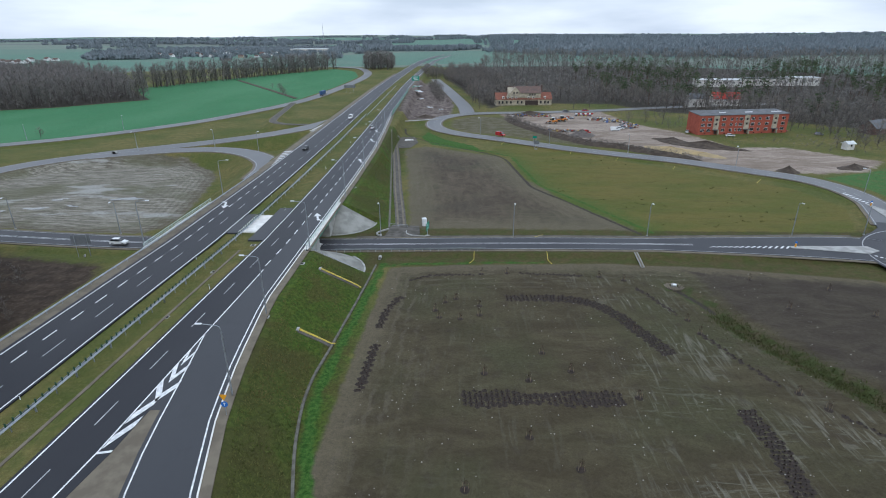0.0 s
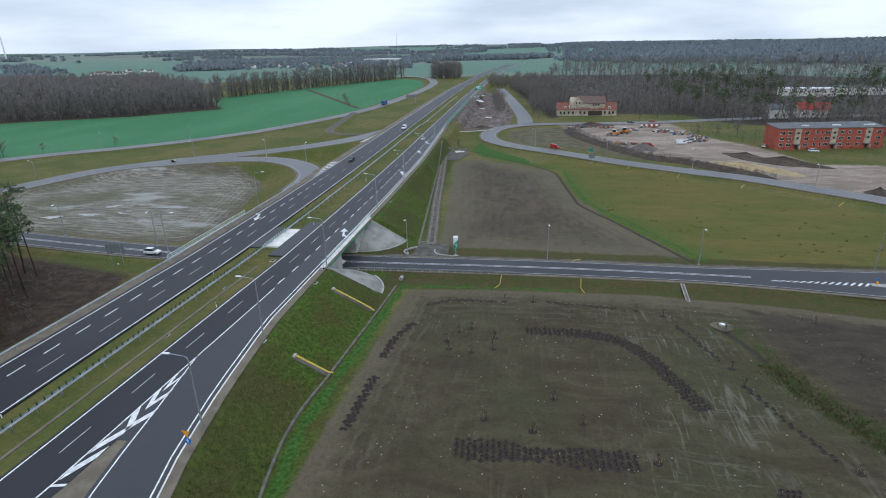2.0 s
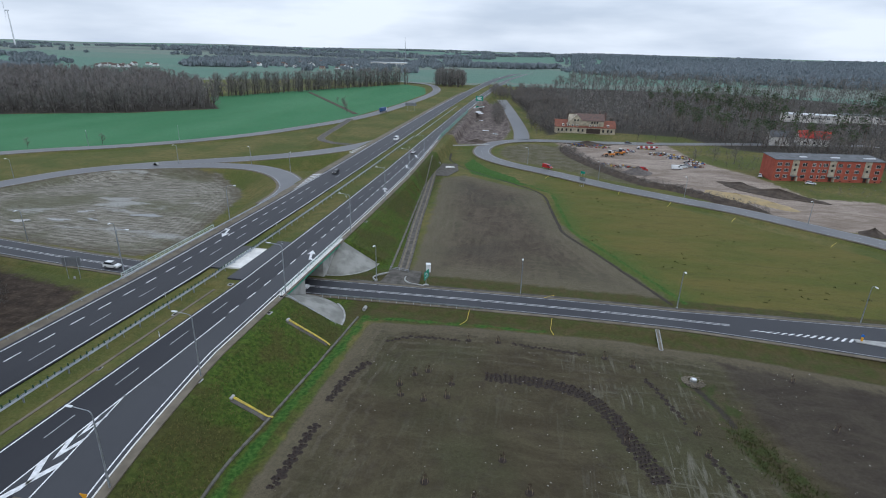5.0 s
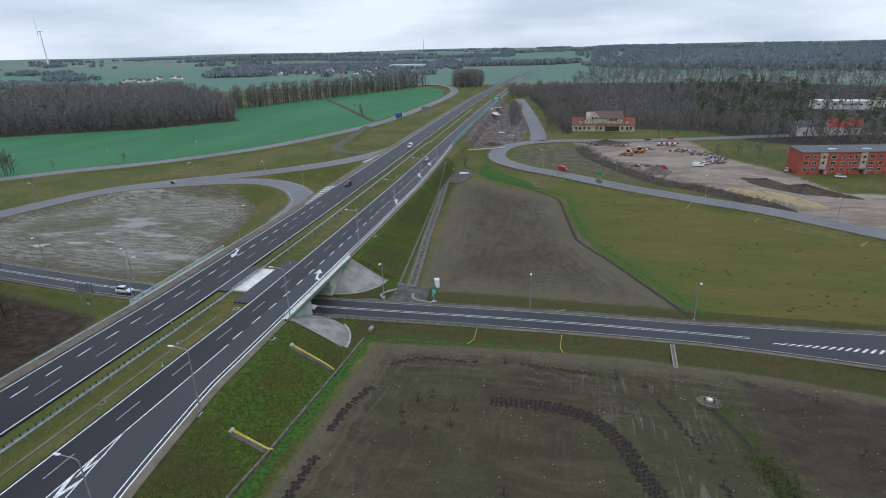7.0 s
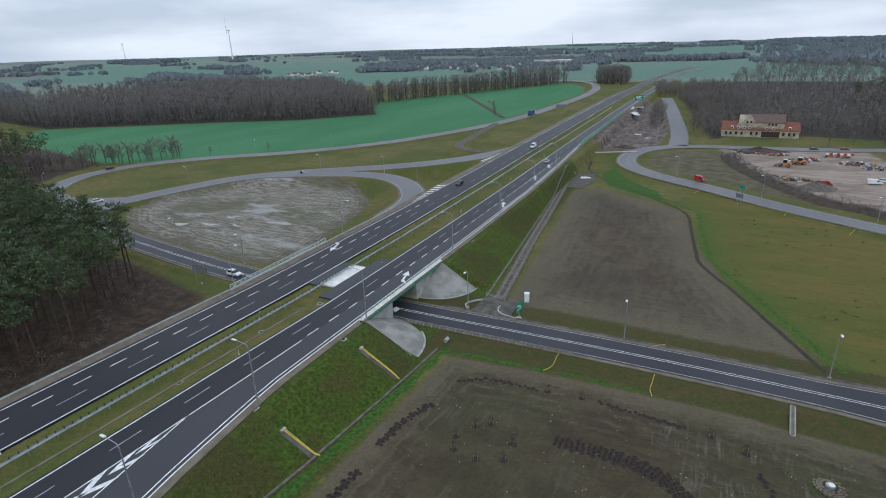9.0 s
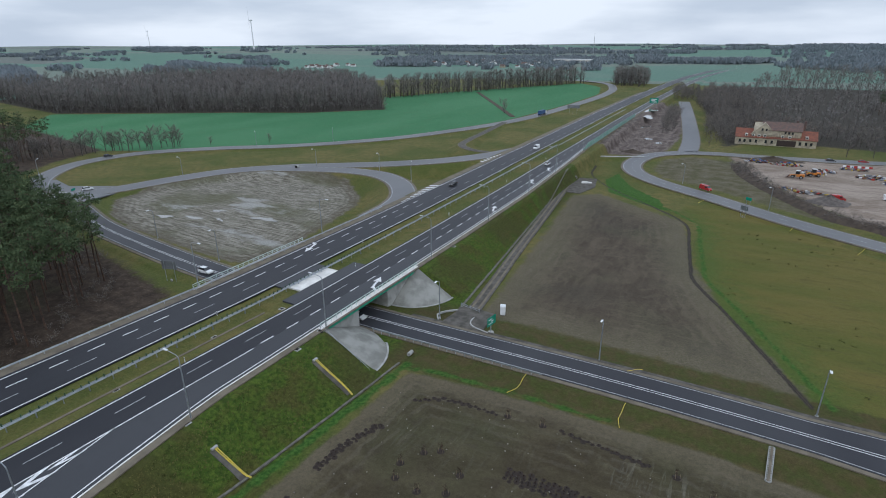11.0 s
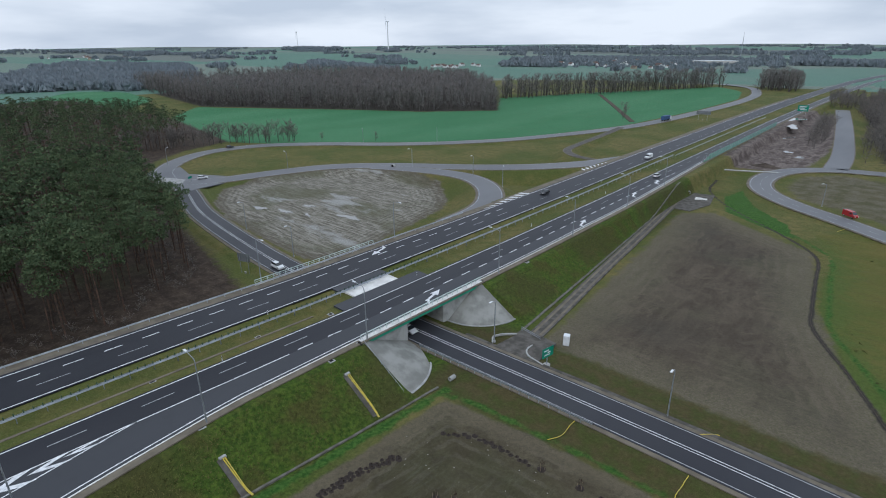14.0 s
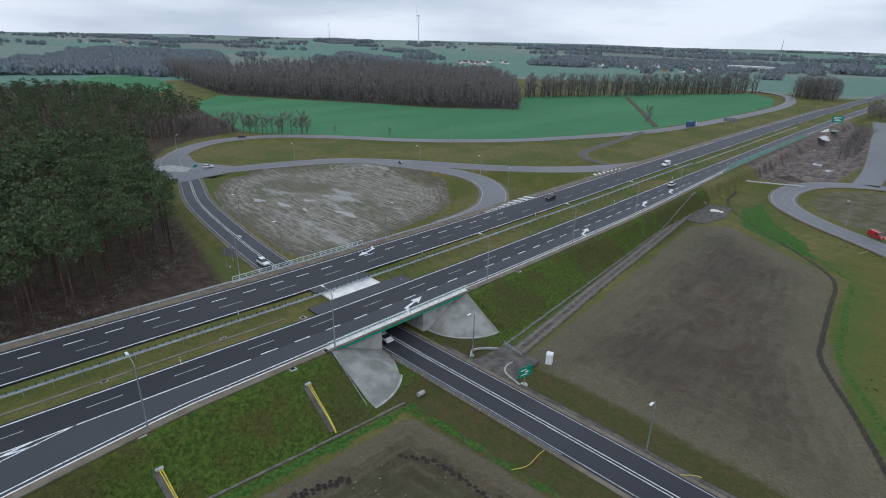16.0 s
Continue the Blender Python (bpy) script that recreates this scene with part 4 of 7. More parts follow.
fd = empty("field_ditch", label="narrow dark ditch with a thread of pale water", category="ditch", kind="structure")
FDL = on_ground(DITCH_FIELD, 0.03)
M_WETSOIL = simple("wet_ditch_soil", (0.016, 0.013, 0.010), (0.026, 0.021, 0.016), 1.0, 0.8, bump=0.5)
ribbon("ditch_bed", FDL, -0.32, 0.3, M_WETSOIL, 0.0, 0.12, fd)
ribbon("water_thread", FDL, -0.05, 0.06, M_MUDD, 0.03, 0.02, fd, "thread of shallow water")
strip_line = on_ground(smooth_line([(-260, 650), (-200, 560), (-140, 468)], 8), 0.25)
fs = empty("field_strip", label="bare brown strip between two green fields", category="field strip", kind="structure")
ribbon("bare_strip", strip_line, -2.0, 2.0, M_MUDD, 0.0, 0.6, fs)

# ---------------------------------------------------------------- bridge
bridge = empty("bridge", label="concrete road bridge with green edge beams over the underpass", category="bridge", kind="structure")


def bpart(name, dims, mat, label="", bevel=0.04, parent=None):
    bm = bmesh.new()
    box(bm, *dims, bevel=bevel)
    return part(name, bm, mat, parent or bridge, label)


bpart("abutment", (-73.8, -36.0, 127.3, 128.5, -0.5, 5.3), M_CONC)
bpart("abutment", (-73.8, -36.0, 139.5, 140.7, -0.5, 5.3), M_CONC)
# wing walls follow the paved cones
for x0, x1 in ((-37.3, -36.0), (-73.8, -72.5)):
    for s, apex, face in ((1, 116.5, 127.29), (-1, 151.5, 140.71)):
        bm = bmesh.new()
        prof = [(apex, 5.3), (face, 5.3), (face, -0.4), (face - s * 2.0, -0.4), (apex, 4.6)]
        a = [bm.verts.new((x0, y, z)) for y, z in prof]
        b = [bm.verts.new((x1, y, z)) for y, z in prof]
        bm.faces.new(a)
        bm.faces.new(b[::-1])
        for i in range(5):
            j = (i + 1) % 5
            bm.faces.new((a[i], b[i], b[j], a[j]))
        bmesh.ops.recalc_face_normals(bm, faces=bm.faces)
        part("wing_wall", bm, M_CONC, bridge)
bpart("deck", (-73.6, -36.2, 127.6, 140.4, 4.75, 5.78), M_CONC)
for x0, x1 in ((-36.05, -35.35), (-74.3, -73.7)):
    bpart("edge_beam", (x0, x1, 115.6, 152.4, 4.85, 5.75), M_GREEN, "green painted edge beam", 0.06)
    bpart("kerb_cap", (x0 - 0.15, x1 + 0.02, 115.6, 152.4, 5.75, 6.1), M_PALE, "pale concrete kerb cap", 0.05)
bpart("median_slab", (-56.2, -51.6, 127.4, 140.6, 5.5, 6.03), M_PALE, "pale concrete slab closing the median")
bpart("median_paving", (-51.6, -47.92, 121.5, 147.0, 5.5, 5.985), M_ASPH_SLIP, "grey paved strip", 0)
bpart("median_paving", (-58.88, -56.2, 126.5, 141.5, 5.5, 5.98), M_ASPH_SLIP, "grey paved strip", 0)


def bridge_railing(x, y0, y1, z):
    e = empty("bridge_railing", label="pale green steel bridge railing with close posts", category="railing", group="bridge railings")
    for zz, r in ((1.1, 0.06), (0.62, 0.035)):
        bm = bmesh.new()
        box(bm, x - r, x + r, y0, y1, z + zz - r, z + zz + r, 0.015)
        part("rail", bm, M_MINT, e)
    bm = bmesh.new()
    box(bm, -0.05, 0.05, -0.05, 0.05, 0, 1.06)
    p0 = part("post", bm, M_MINT, e)
    n = int((y1 - y0) / 1.6)
    p0.location = (x, y0, z)
    for i in range(1, n + 1):
        share("post", p0, e, pose(x, y0 + (y1 - y0) * i / n, z))
    return e


bridge_railing(-35.65, 115.8, 152.2, 6.1)
bridge_railing(-74.0, 115.8, 152.2, 6.1)


def paved_cone(apex, s, rad, side=1):
    """A quarter of a paved cone beside a wing wall; side 1 east, -1 west."""
    n, m = 28, 12
    v, f = [], []
    x0 = -36.0 if side > 0 else -73.8
    for i in range(m + 1):
        r = 0.25 + (rad + 0.6 - 0.25) * i / m
        for k in range(n + 1):
            a = (math.pi / 2) * k / n
            v.append((x0 + side * r * math.cos(a), apex + s * r * math.sin(a), 5.98 - 6.0 * i / m + 0.03))
    for i in range(m):
        for k in range(n):
            a = i * (n + 1) + k
            q = (a, a + n + 1, a + n + 2, a + 1)
            f.append(q if s * side > 0 else q[::-1])
    c = empty("paved_slope", label="grey paved cone slope beside the bridge abutment", category="slope", kind="structure")
    mesh_ob("paving", v, f, M_PAVE, c, smooth=True)
    edge = []
    for k in range(n + 1):
        a = (math.pi / 2) * k / n
        edge.append((x0 + side * (rad + 0.75) * math.cos(a), apex + s * (rad + 0.75) * math.sin(a), 0.16))
    ribbon("rim", np.array(edge), -0.2, 0.2, M_KERB, 0, 0.5, c, "pale concrete rim")
    return c


paved_cone(116.0, 1, 12.6)
paved_cone(152.0, -1, 10.3)
paved_cone(116.0, 1, 10.0, -1)
paved_cone(152.0, -1, 10.0, -1)


def slope_steps(p0, p1, n, w, label, rail=True, bed_mat=None):
    """A service stair laid on a slope."""
    e = empty("service_stairs", label=label, category="stairs", group="service stairs")
    a, b = Vector(p0), Vector(p1)
    d = (b - a)
    yaw = math.degrees(math.atan2(d.y, d.x))
    bm = bmesh.new()
    box(bm, -0.14, 0.14, -w / 2, w / 2, -0.12, 0.05, 0.02)
    s0 = part("step", bm, M_CONC, e)
    s0.matrix_basis = pose(*a, 0, 0, yaw)
    # bed under the treads; its default near-black paints shade into the gaps
    bm = bmesh.new()
    tube(bm, [a - Vector((0, 0, 0.1)), b - Vector((0, 0, 0.1))], w * 0.42, 6)
    part("bed", bm, bed_mat or M_DARK, e)
    for i in range(1, n):
        share("step", s0, e, pose(*(a + d * i / (n - 1)), 0, 0, yaw))
    side = Vector((-d.y, d.x, 0)).normalized() * (w / 2 + 0.08)
    for sgn in (1, -1):
        bm = bmesh.new()
        tube(bm, [a + side * sgn, b + side * sgn], 0.09, 4)
        part("stringer", bm, M_KERB, e)
    if rail:
        bm = bmesh.new()
        tube(bm, [a + side + Vector((0, 0, 1.0)), b + side + Vector((0, 0, 1.0))], 0.045, 6)
        part("handrail", bm, M_STEEL, e)
        bm = bmesh.new()
        tube(bm, [(0, 0, 0), (0, 0, 1.0)], 0.035, 5)
        q0 = part("rail_post", bm, M_STEEL, e)
        q0.matrix_basis = pose(*(a + side))
        for i in range(1, 7):
            share("rail_post", q0, e, pose(*(a + side + d * i / 6)))
    return e


slope_steps((-35.6, 115.2, 6.0), (-23.4, 114.4, 0.15), 34, 0.9, "concrete service stairs with steel handrail down the embankment")
slope_steps((-35.6, 152.9, 6.0), (-25.0, 152.9, 0.15), 30, 0.7, "narrow concrete service stairs beside the paved slope", False)
slope_steps((44.0, 128.0, 0.8), (43.6, 120.6, 0.1), 16, 0.6, "concrete service stairs down the road bank", False, M_GRAVEL)


# ---------------------------------------------------------------- guard rails and screens
def guard_rail(line, label, spacing=4.0, paint=None, group="guard rails", side=1):
    """A W-beam rail on posts along a line of x, y, z."""
    e = empty("guard_rail", label=label, category="guard rail", group=group)
    n = normals2(line)
    prof = [(0.0, 0.42), (0.07, 0.50), (0.0, 0.585), (0.07, 0.67), (0.0, 0.76), (-0.05, 0.76), (-0.05, 0.42)]
    k, q = len(line), len(prof)
    v = [(p[0] + m[0] * o * side, p[1] + m[1] * o * side, p[2] + z) for p, m in zip(line, n) for o, z in prof]
    f = [(i * q + j, (i + 1) * q + j, (i + 1) * q + (j + 1) % q, i * q + (j + 1) % q) for i in range(k - 1) for j in range(q)]
    mesh_ob("beam", v, f, paint or M_STEEL, e)
    bm = bmesh.new()
    box(bm, -0.05, 0.05, -0.06, 0.06, -0.6, 0.70)
    p0 = part("post", bm, M_STEEL, e)
    L = length(line)
    d = np.concatenate([[0], np.cumsum(np.linalg.norm(np.diff(line[:, :2], axis=0), axis=1))])
    first = True
    for s in np.arange(0.5, L, spacing):
        c = [float(np.interp(s, d, line[:, i])) for i in range(3)]
        m = [float(np.interp(s, d, n[:, i])) for i in range(2)]
        mt = pose(c[0] - m[0] * 0.12 * side, c[1] - m[1] * 0.12 * side, c[2], 0, 0, math.degrees(math.atan2(m[1], m[0])))
        if first:
            p0.matrix_basis = mt
            first = False
        else:
            share("post", p0, e, mt)
    return e


guard_rail(station(-54.9, -30, 330), "galvanised steel guard rail along the grassed median", 4.0, None, "guard rails", -1)
guard_rail(station(-72.9, -20, 190), "galvanised steel guard rail on the outer shoulder", 4.0, None, "guard rails", 1)
guard_rail(station(-54.5, -30, 330), "galvanised steel guard rail along the grassed median", 8.0)
guard_rail(station(-53.6, 330, 520), "galvanised steel guard rail along the grassed median", 6.0)
rl = LOW[(LOW[:, 0] > -33) & (LOW[:, 0] < 8)]
n_ = normals2(rl)
guard_rail(np.column_stack([rl[:, :2] + n_ * 4.9, rl[:, 2]]), "galvanised steel guard rail beside the underpass road", 2.0, None, "guard rails", -1)

glare = empty("anti_glare_screen", label="row of dark green anti-glare slats on the median rail", category="screen")
bm = bmesh.new()
box(bm, -0.11, 0.11, -0.03, 0.03, 0.0, 0.75, 0.01)
g0 = part("slat", bm, M_DGREEN, glare)
g0.matrix_basis = pose(-54.7 + float(shift(22)), 22, 6.5, 0, 0, 20)
for i in range(1, 116):
    yy = 22 + i * 1.25
    share("slat", g0, glare, pose(-54.7 + float(shift(yy)), yy, 6.5, 0, 0, 20))

# noise screen of pale green panels on the far embankment
scr = empty("noise_screen", label="pale green translucent noise screen beside the carriageway", category="noise screen")
M_SCREEN = simple("screen_panel", (0.22, 0.42, 0.36), (0.17, 0.34, 0.29), 0.4, 0.25, 0.0, 0.5)
sl = station(-38.9, 324, 480)
dd = np.concatenate([[0], np.cumsum(np.linalg.norm(np.diff(sl[:, :2], axis=0), axis=1))])
post_mesh = None
for i in range(39):
    c = [float(np.interp(i * 4.0, dd, sl[:, j])) for j in range(3)]
    c2 = [float(np.interp(i * 4.0 + 4, dd, sl[:, j])) for j in range(3)]
    hh = 2.6 * min(1, (i + 1) / 3)
    v = [(c[0] - 0.05, c[1] + 0.1, c[2] - 0.2), (c2[0] - 0.05, c2[1] - 0.1, c2[2] - 0.2), (c2[0] - 0.05, c2[1] - 0.1, c2[2] + hh), (c[0] - 0.05, c[1] + 0.1, c[2] + hh)]
    v += [(a + 0.1, b, z) for a, b, z in v]
    mesh_ob("panel", v, [(0, 1, 2, 3), (7, 6, 5, 4), (3, 2, 6, 7), (0, 4, 5, 1), (0, 3, 7, 4), (1, 5, 6, 2)], M_SCREEN, scr)
    if post_mesh is None:
        bm = bmesh.new()
        box(bm, -0.09, 0.09, -0.09, 0.09, -0.5, 2.75)
        post_mesh = part("post", bm, M_STEEL, scr)
        post_mesh.matrix_basis = pose(*c)
    else:
        share("post", post_mesh, scr, pose(*c))


# ---------------------------------------------------------------- street lamps and signs
def street_lamp(x, y, z, h, yaw, arm=2.6):
    """Steel column with an arm; yaw is where the arm points."""
    e = empty("street_lamp", (x, y, z), yaw, label="galvanised steel street lamp with a curved arm", category="street lamp", group="street lamps")
    bm = bmesh.new()
    tube(bm, [(0, 0, -0.3), (0, 0, h * 0.5), (0, 0, h - 0.6)], [0.13, 0.105, 0.075], 8)
    part("column", bm, M_STEEL, e)
    bm = bmesh.new()
    tube(bm, [(0, 0, h - 0.65), (0.12, 0, h - 0.2), (0.45, 0, h), (arm, 0, h + 0.25)], [0.075, 0.07, 0.06, 0.05], 6)
    part("arm", bm, M_STEEL, e)
    bm = bmesh.new()
    box(bm, arm - 0.2, arm + 0.75, -0.19, 0.19, h + 0.16, h + 0.34, 0.07)
    hd = part("lamp_head", bm, M_LAMP, e, "pale lamp head")
    bm = bmesh.new()
    box(bm, arm - 0.05, arm + 0.6, -0.14, 0.14, h + 0.13, h + 0.165, 0.0)
    part("lens", bm, M_SIGNGREY, hd)
    bm = bmesh.new()
    tube(bm, [(0, 0, -0.3), (0, 0, 0.12)], 0.3, 8)
    part("footing", bm, M_KERB, e)
    return e


for y in (30, 61.5, 85, 117, 159, 195, 232, 268):
    street_lamp(float(x_right(y)) + 1.9 + float(shift(y)), y, 5.8, 11.2, 180)
for y in (118, 160):
    street_lamp(-73.6 if y > 125 else -75.2, y, 5.7, 11.0, 0)
for x, y in ((14.3, 139.6), (50.5, 140.2), (89.5, 141.2), (-22, 139.9), (-95, 139.5), (-128, 143)):
    street_lamp(x, y, 0.7, 9.3, -90, 1.3)
for x, y, a in ((110.5, 144, 60), (135.6, 182, 160), (110, 219.5, 225), (76, 251, 235), (43, 271, 235), (10, 299, 230), (-88, 232, -45), (-112, 243, -80), (-145, 238, -100), (-196, 203, 180), (-225, 275, -45), (-192, 306, -45), (-250, 168, 120)):
    street_lamp(x, y, ground_at(x, y), 8.5, a, 1.5)


def sign_post(name, x, y, z, yaw, w, h, zc, face, label, posts=2, bars=(), cat="road sign", group=""):
    """A sign plate on posts; it faces along -y before the turn."""
    e = empty(name, (x, y, z), yaw, label=label, category=cat, group=group)
    bm = bmesh.new()
    box(bm, -w / 2, w / 2, -0.04, 0.02, zc - h / 2, zc + h / 2, 0.015)
    pl = part("plate", bm, face, e)
    xs = [0.0] if posts == 1 else [-w * 0.32, w * 0.32]
    for px_ in xs:
        bm = bmesh.new()
        tube(bm, [(px_, 0.1, -0.4), (px_, 0.1, zc + h / 2 - 0.1)], 0.07 if posts == 2 else 0.1, 8)
        part("post", bm, M_STEEL, e)
    bm = bmesh.new()
    tube(bm, [(0, 0.1, -0.4), (0, 0.1, 0.15)], 0.7 if posts == 1 else 0.25, 12)
    part("footing", bm, M_KERB, e)
    for bx, bz, bw, bh in bars:
        bm = bmesh.new()
        box(bm, bx - bw / 2, bx + bw / 2, -0.052, -0.044, zc + bz - bh / 2, zc + bz + bh / 2)
        part("lettering_bar", bm, M_WHITE, pl, "white lettering bar")
    return e


sign_post("direction_sign", -9.0, 139.6, 0.55, 80, 3.1, 2.1, 2.9, M_SIGNG, "green direction sign on a single post with a round base", 1, ((-0.5, 0.45, 1.3, 0.25), (0.3, -0.05, 0.8, 0.3), (-0.3, -0.5, 1.6, 0.22)))
sign_post("direction_sign", -46.5, 560, 3.2, 0, 7.0, 4.5, 5.5, M_SIGNG, "large green motorway direction sign on two posts", 2, ((0, 1.1, 5.0, 0.6), (-0.8, 0, 3.6, 0.6), (0.4, -1.1, 4.4, 0.6)))
sign_post("direction_sign", -95.5, 124.5, 0.4, 200, 4.2, 2.4, 4.2, M_SIGNGREY, "grey back of a large road sign on posts", 2)
sign_post("direction_sign", 35.0, 257.5, 0.6, 140, 3.0, 1.6, 3.0, M_SIGNGREY, "grey back of a direction sign on the road bank", 2)
sign_post("direction_sign", 36, 272.5, 0.7, -30, 2.2, 1.1, 2.6, M_SIGNG, "small green direction sign beside the bend", 2)
sign_post("direction_sign", -102, 508, 0.8, 10, 10.0, 2.6, 5.2, M_SIGNGREY, "wide grey back of a direction sign", 2)
sign_post("direction_sign", -207, 160, 1.0, 120, 2.6, 0.9, 1.8, M_SIGNG, "small green direction sign at the junction", 2)
# warning triangle over a blue arrow disc at the slip road
e = empty("keep_right_sign", (-30.6, 57.3, 5.8), 0, label="amber triangle over a blue arrow disc on a post", category="road sign")
bm = bmesh.new()
tube(bm, [(0, 0.06, -0.3), (0, 0.06, 3.3)], 0.05, 6)
part("post", bm, M_STEEL, e)
bm = bmesh.new()
vs = [bm.verts.new(p) for p in ((-0.55, 0, 3.35), (0.55, 0, 3.35), (0, 0, 2.4), (-0.55, 0.03, 3.35), (0.55, 0.03, 3.35), (0, 0.03, 2.4))]
bm.faces.new((vs[0], vs[2], vs[1]))
bm.faces.new((vs[3], vs[4], vs[5]))
for a, b in ((0, 1), (1, 2), (2, 0)):
    bm.faces.new((vs[a], vs[b], vs[b + 3], vs[a + 3]))
part("triangle_plate", bm, M_SIGNY, e, "amber triangular plate")
bm = bmesh.new()
tube(bm, [(0, 0.0, 1.85), (0, 0.035, 1.85)], 0.45, 16)
bd = part("disc_plate", bm, M_SIGNB, e, "round blue plate")
bm = bmesh.new()
box(bm, -0.06, 0.06, -0.01, -0.004, 1.6, 1.95)
vs = [bm.verts.new(p) for p in ((-0.18, -0.007, 1.92), (0.18, -0.007, 1.92), (0, -0.007, 2.18))]
bm.faces.new(vs)
part("arrow", bm, M_WHITE, bd, "white arrow")


def marker_post(x, y, z):
    e = empty("marker_post", (x, y, z), label="white plastic marker post with a dark band", category="marker post", group="marker posts")
    bm = bmesh.new()
    box(bm, -0.07, 0.07, -0.05, 0.05, -0.1, 0.95, 0.02)
    part("shaft", bm, M_LAMP, e)
    bm = bmesh.new()
    box(bm, -0.075, 0.075, -0.055, 0.055, 0.62, 0.8)
    part("band", bm, M_DARK, e)
    return e


mp = marker_post(-49.4, 95, 5.75)
for y in (45, 145, 195, 245, 295):
    copy_thing(mp, pose(-49.6 + float(shift(y)), y, 5.75))
for y in (60, 110, 160, 210, 260):
    copy_thing(mp, pose(-58.6 + float(shift(y)), y, 5.75))


# drain inlets in the verge
def inlet(x, y, z, w=1.2):
    e = empty("drain_inlet", (x, y, z), label="concrete drain inlet in the verge", category="drain", group="drain inlets")
    bm = bmesh.new()
    box(bm, -w / 2, w / 2, -w / 2, w / 2, -0.3, 0.06, 0.04)
    part("frame", bm, M_KERB, e)
    bm = bmesh.new()
    box(bm, -w * 0.3, w * 0.3, -w * 0.3, w * 0.3, 0.05, 0.075)
    part("grate", bm, M_DARK, e)
    return e


i0 = inlet(-34.6, 108, 5.75)
for x, y in ((-34.4, 84), (-31.5, 60), (-49.4, 73), (-49.4, 119), (-52.5, 84), (-52.5, 104), (-34.6, 170)):
    copy_thing(i0, pose(x, y, ground_at(x, y)))


# yellow chutes on the slopes
def chute(p0, p1, bend, w, label, bed=True):
    e = empty("drain_chute", label=label, category="drain chute", group="drain chutes")
    a, b = np.array(p0, float), np.array(p1, float)
    mid = a + (b - a) * 0.75
    pts = smooth_line([tuple(a), tuple((a + mid) / 2), tuple(mid), (b[0] + bend[0], b[1] + bend[1], b[2])], 0.6)
    pts = np.array([(x, y, ground_at(x, y) + 0.16) for x, y, z in pts])
    if bed:
        bl = smooth_line([tuple(a), tuple((a + b) / 2), tuple(b)], 0.8)
        bl = np.array([(x, y, ground_at(x, y) + 0.1) for x, y, z in bl])
        ribbon("bed", bl, 0.1, 1.0, M_TRACK, 0, 0.25, e, "bare gravel bed")
    for o in (-0.2, 0.12) if bed else (0.0,):
        bm = bmesh.new()
        nn = normals2(pts)
        tube(bm, [(p[0] + m[0] * o * (1 - 0.6 * i / len(pts)), p[1] + m[1] * o * (1 - 0.6 * i / len(pts)), p[2]) for i, (p, m) in enumerate(zip(pts, nn))], 0.10 if bed else 0.07, 6)
        part("hose", bm, M_YELLOW, e, "yellow drainage hose")
    if bed:
        bm = bmesh.new()
        box(bm, a[0] - 0.3, a[0] + 0.2, a[1] - 0.6, a[1] + 0.5, ground_at(a[0], a[1]) - 0.2, ground_at(a[0], a[1]) + 0.3, 0.06)
        part("inlet_frame", bm, M_KERB, e, "concrete inlet frame")
    return e


chute((-30.8, 108.6, 0), (-22.3, 108.0, 0), (0.4, -0.2), 0.35, "yellow drainage hoses on a gravel bed down the slope")
chute((-28.9, 84.2, 0), (-23.2, 84.6, 0), (0.6, 0.3), 0.35, "yellow drainage hoses on a gravel bed down the slope")
for x in (3.2, 21.5):
    chute((x + 0.3, 128.2, 0), (x, 122.6, 0), (-1.0 if x < 10 else 0.7, -0.6), 0.1, "thin yellow drainage hose down the road bank", False)
for x, y, dx, dy in ((52, 254, -3, -6), (69, 240, -3, -6), (88, 224.5, -3, -5.5), (112, 203, -4, -5), (22, 275, -3, -6), (20, 138.4, 2.2, 2.0)):
    chute((x, y, 0), (x + dx, y + dy, 0), (0.2, -0.2), 0.1, "thin yellow drainage hose down the road bank", False)


# concrete pipe ends
def culvert(x, y, yaw, r=0.6):
    z = ground_at(x, y)
    e = empty("culvert", (x, y, z), yaw, label="concrete culvert mouth in the bank", category="culvert", group="culverts")
    bm = bmesh.new()
    n = 14
    prev = None
    for yy, rr in ((0, r), (0.0, r * 0.72), (1.2, r * 0.72)):
        ring = [bm.verts.new((rr * math.cos(2 * math.pi * k / n), yy, 0.45 + rr * math.sin(2 * math.pi * k / n))) for k in range(n)]
        if prev:
            for k in range(n):
                bm.faces.new((prev[k], prev[(k + 1) % n], ring[(k + 1) % n], ring[k]))
        prev = ring
    out = [bm.verts.new((r * math.cos(2 * math.pi * k / n), 1.4, 0.45 + r * math.sin(2 * math.pi * k / n))) for k in range(n)]
    bm.verts.ensure_lookup_table()
    first = [bm.verts[k] for k in range(n)]
    for k in range(n):
        bm.faces.new((first[(k + 1) % n], first[k], out[k], out[(k + 1) % n]))
    part("pipe", bm, M_CONC, e)
    # black plug added inside the pipe to stand for its shade
    bm = bmesh.new()
    tube(bm, [(0, 1.1, 0.45), (0, 1.3, 0.45)], r * 0.73, 14)
    part("mouth_shade", bm, M_DARK, e)
    return e


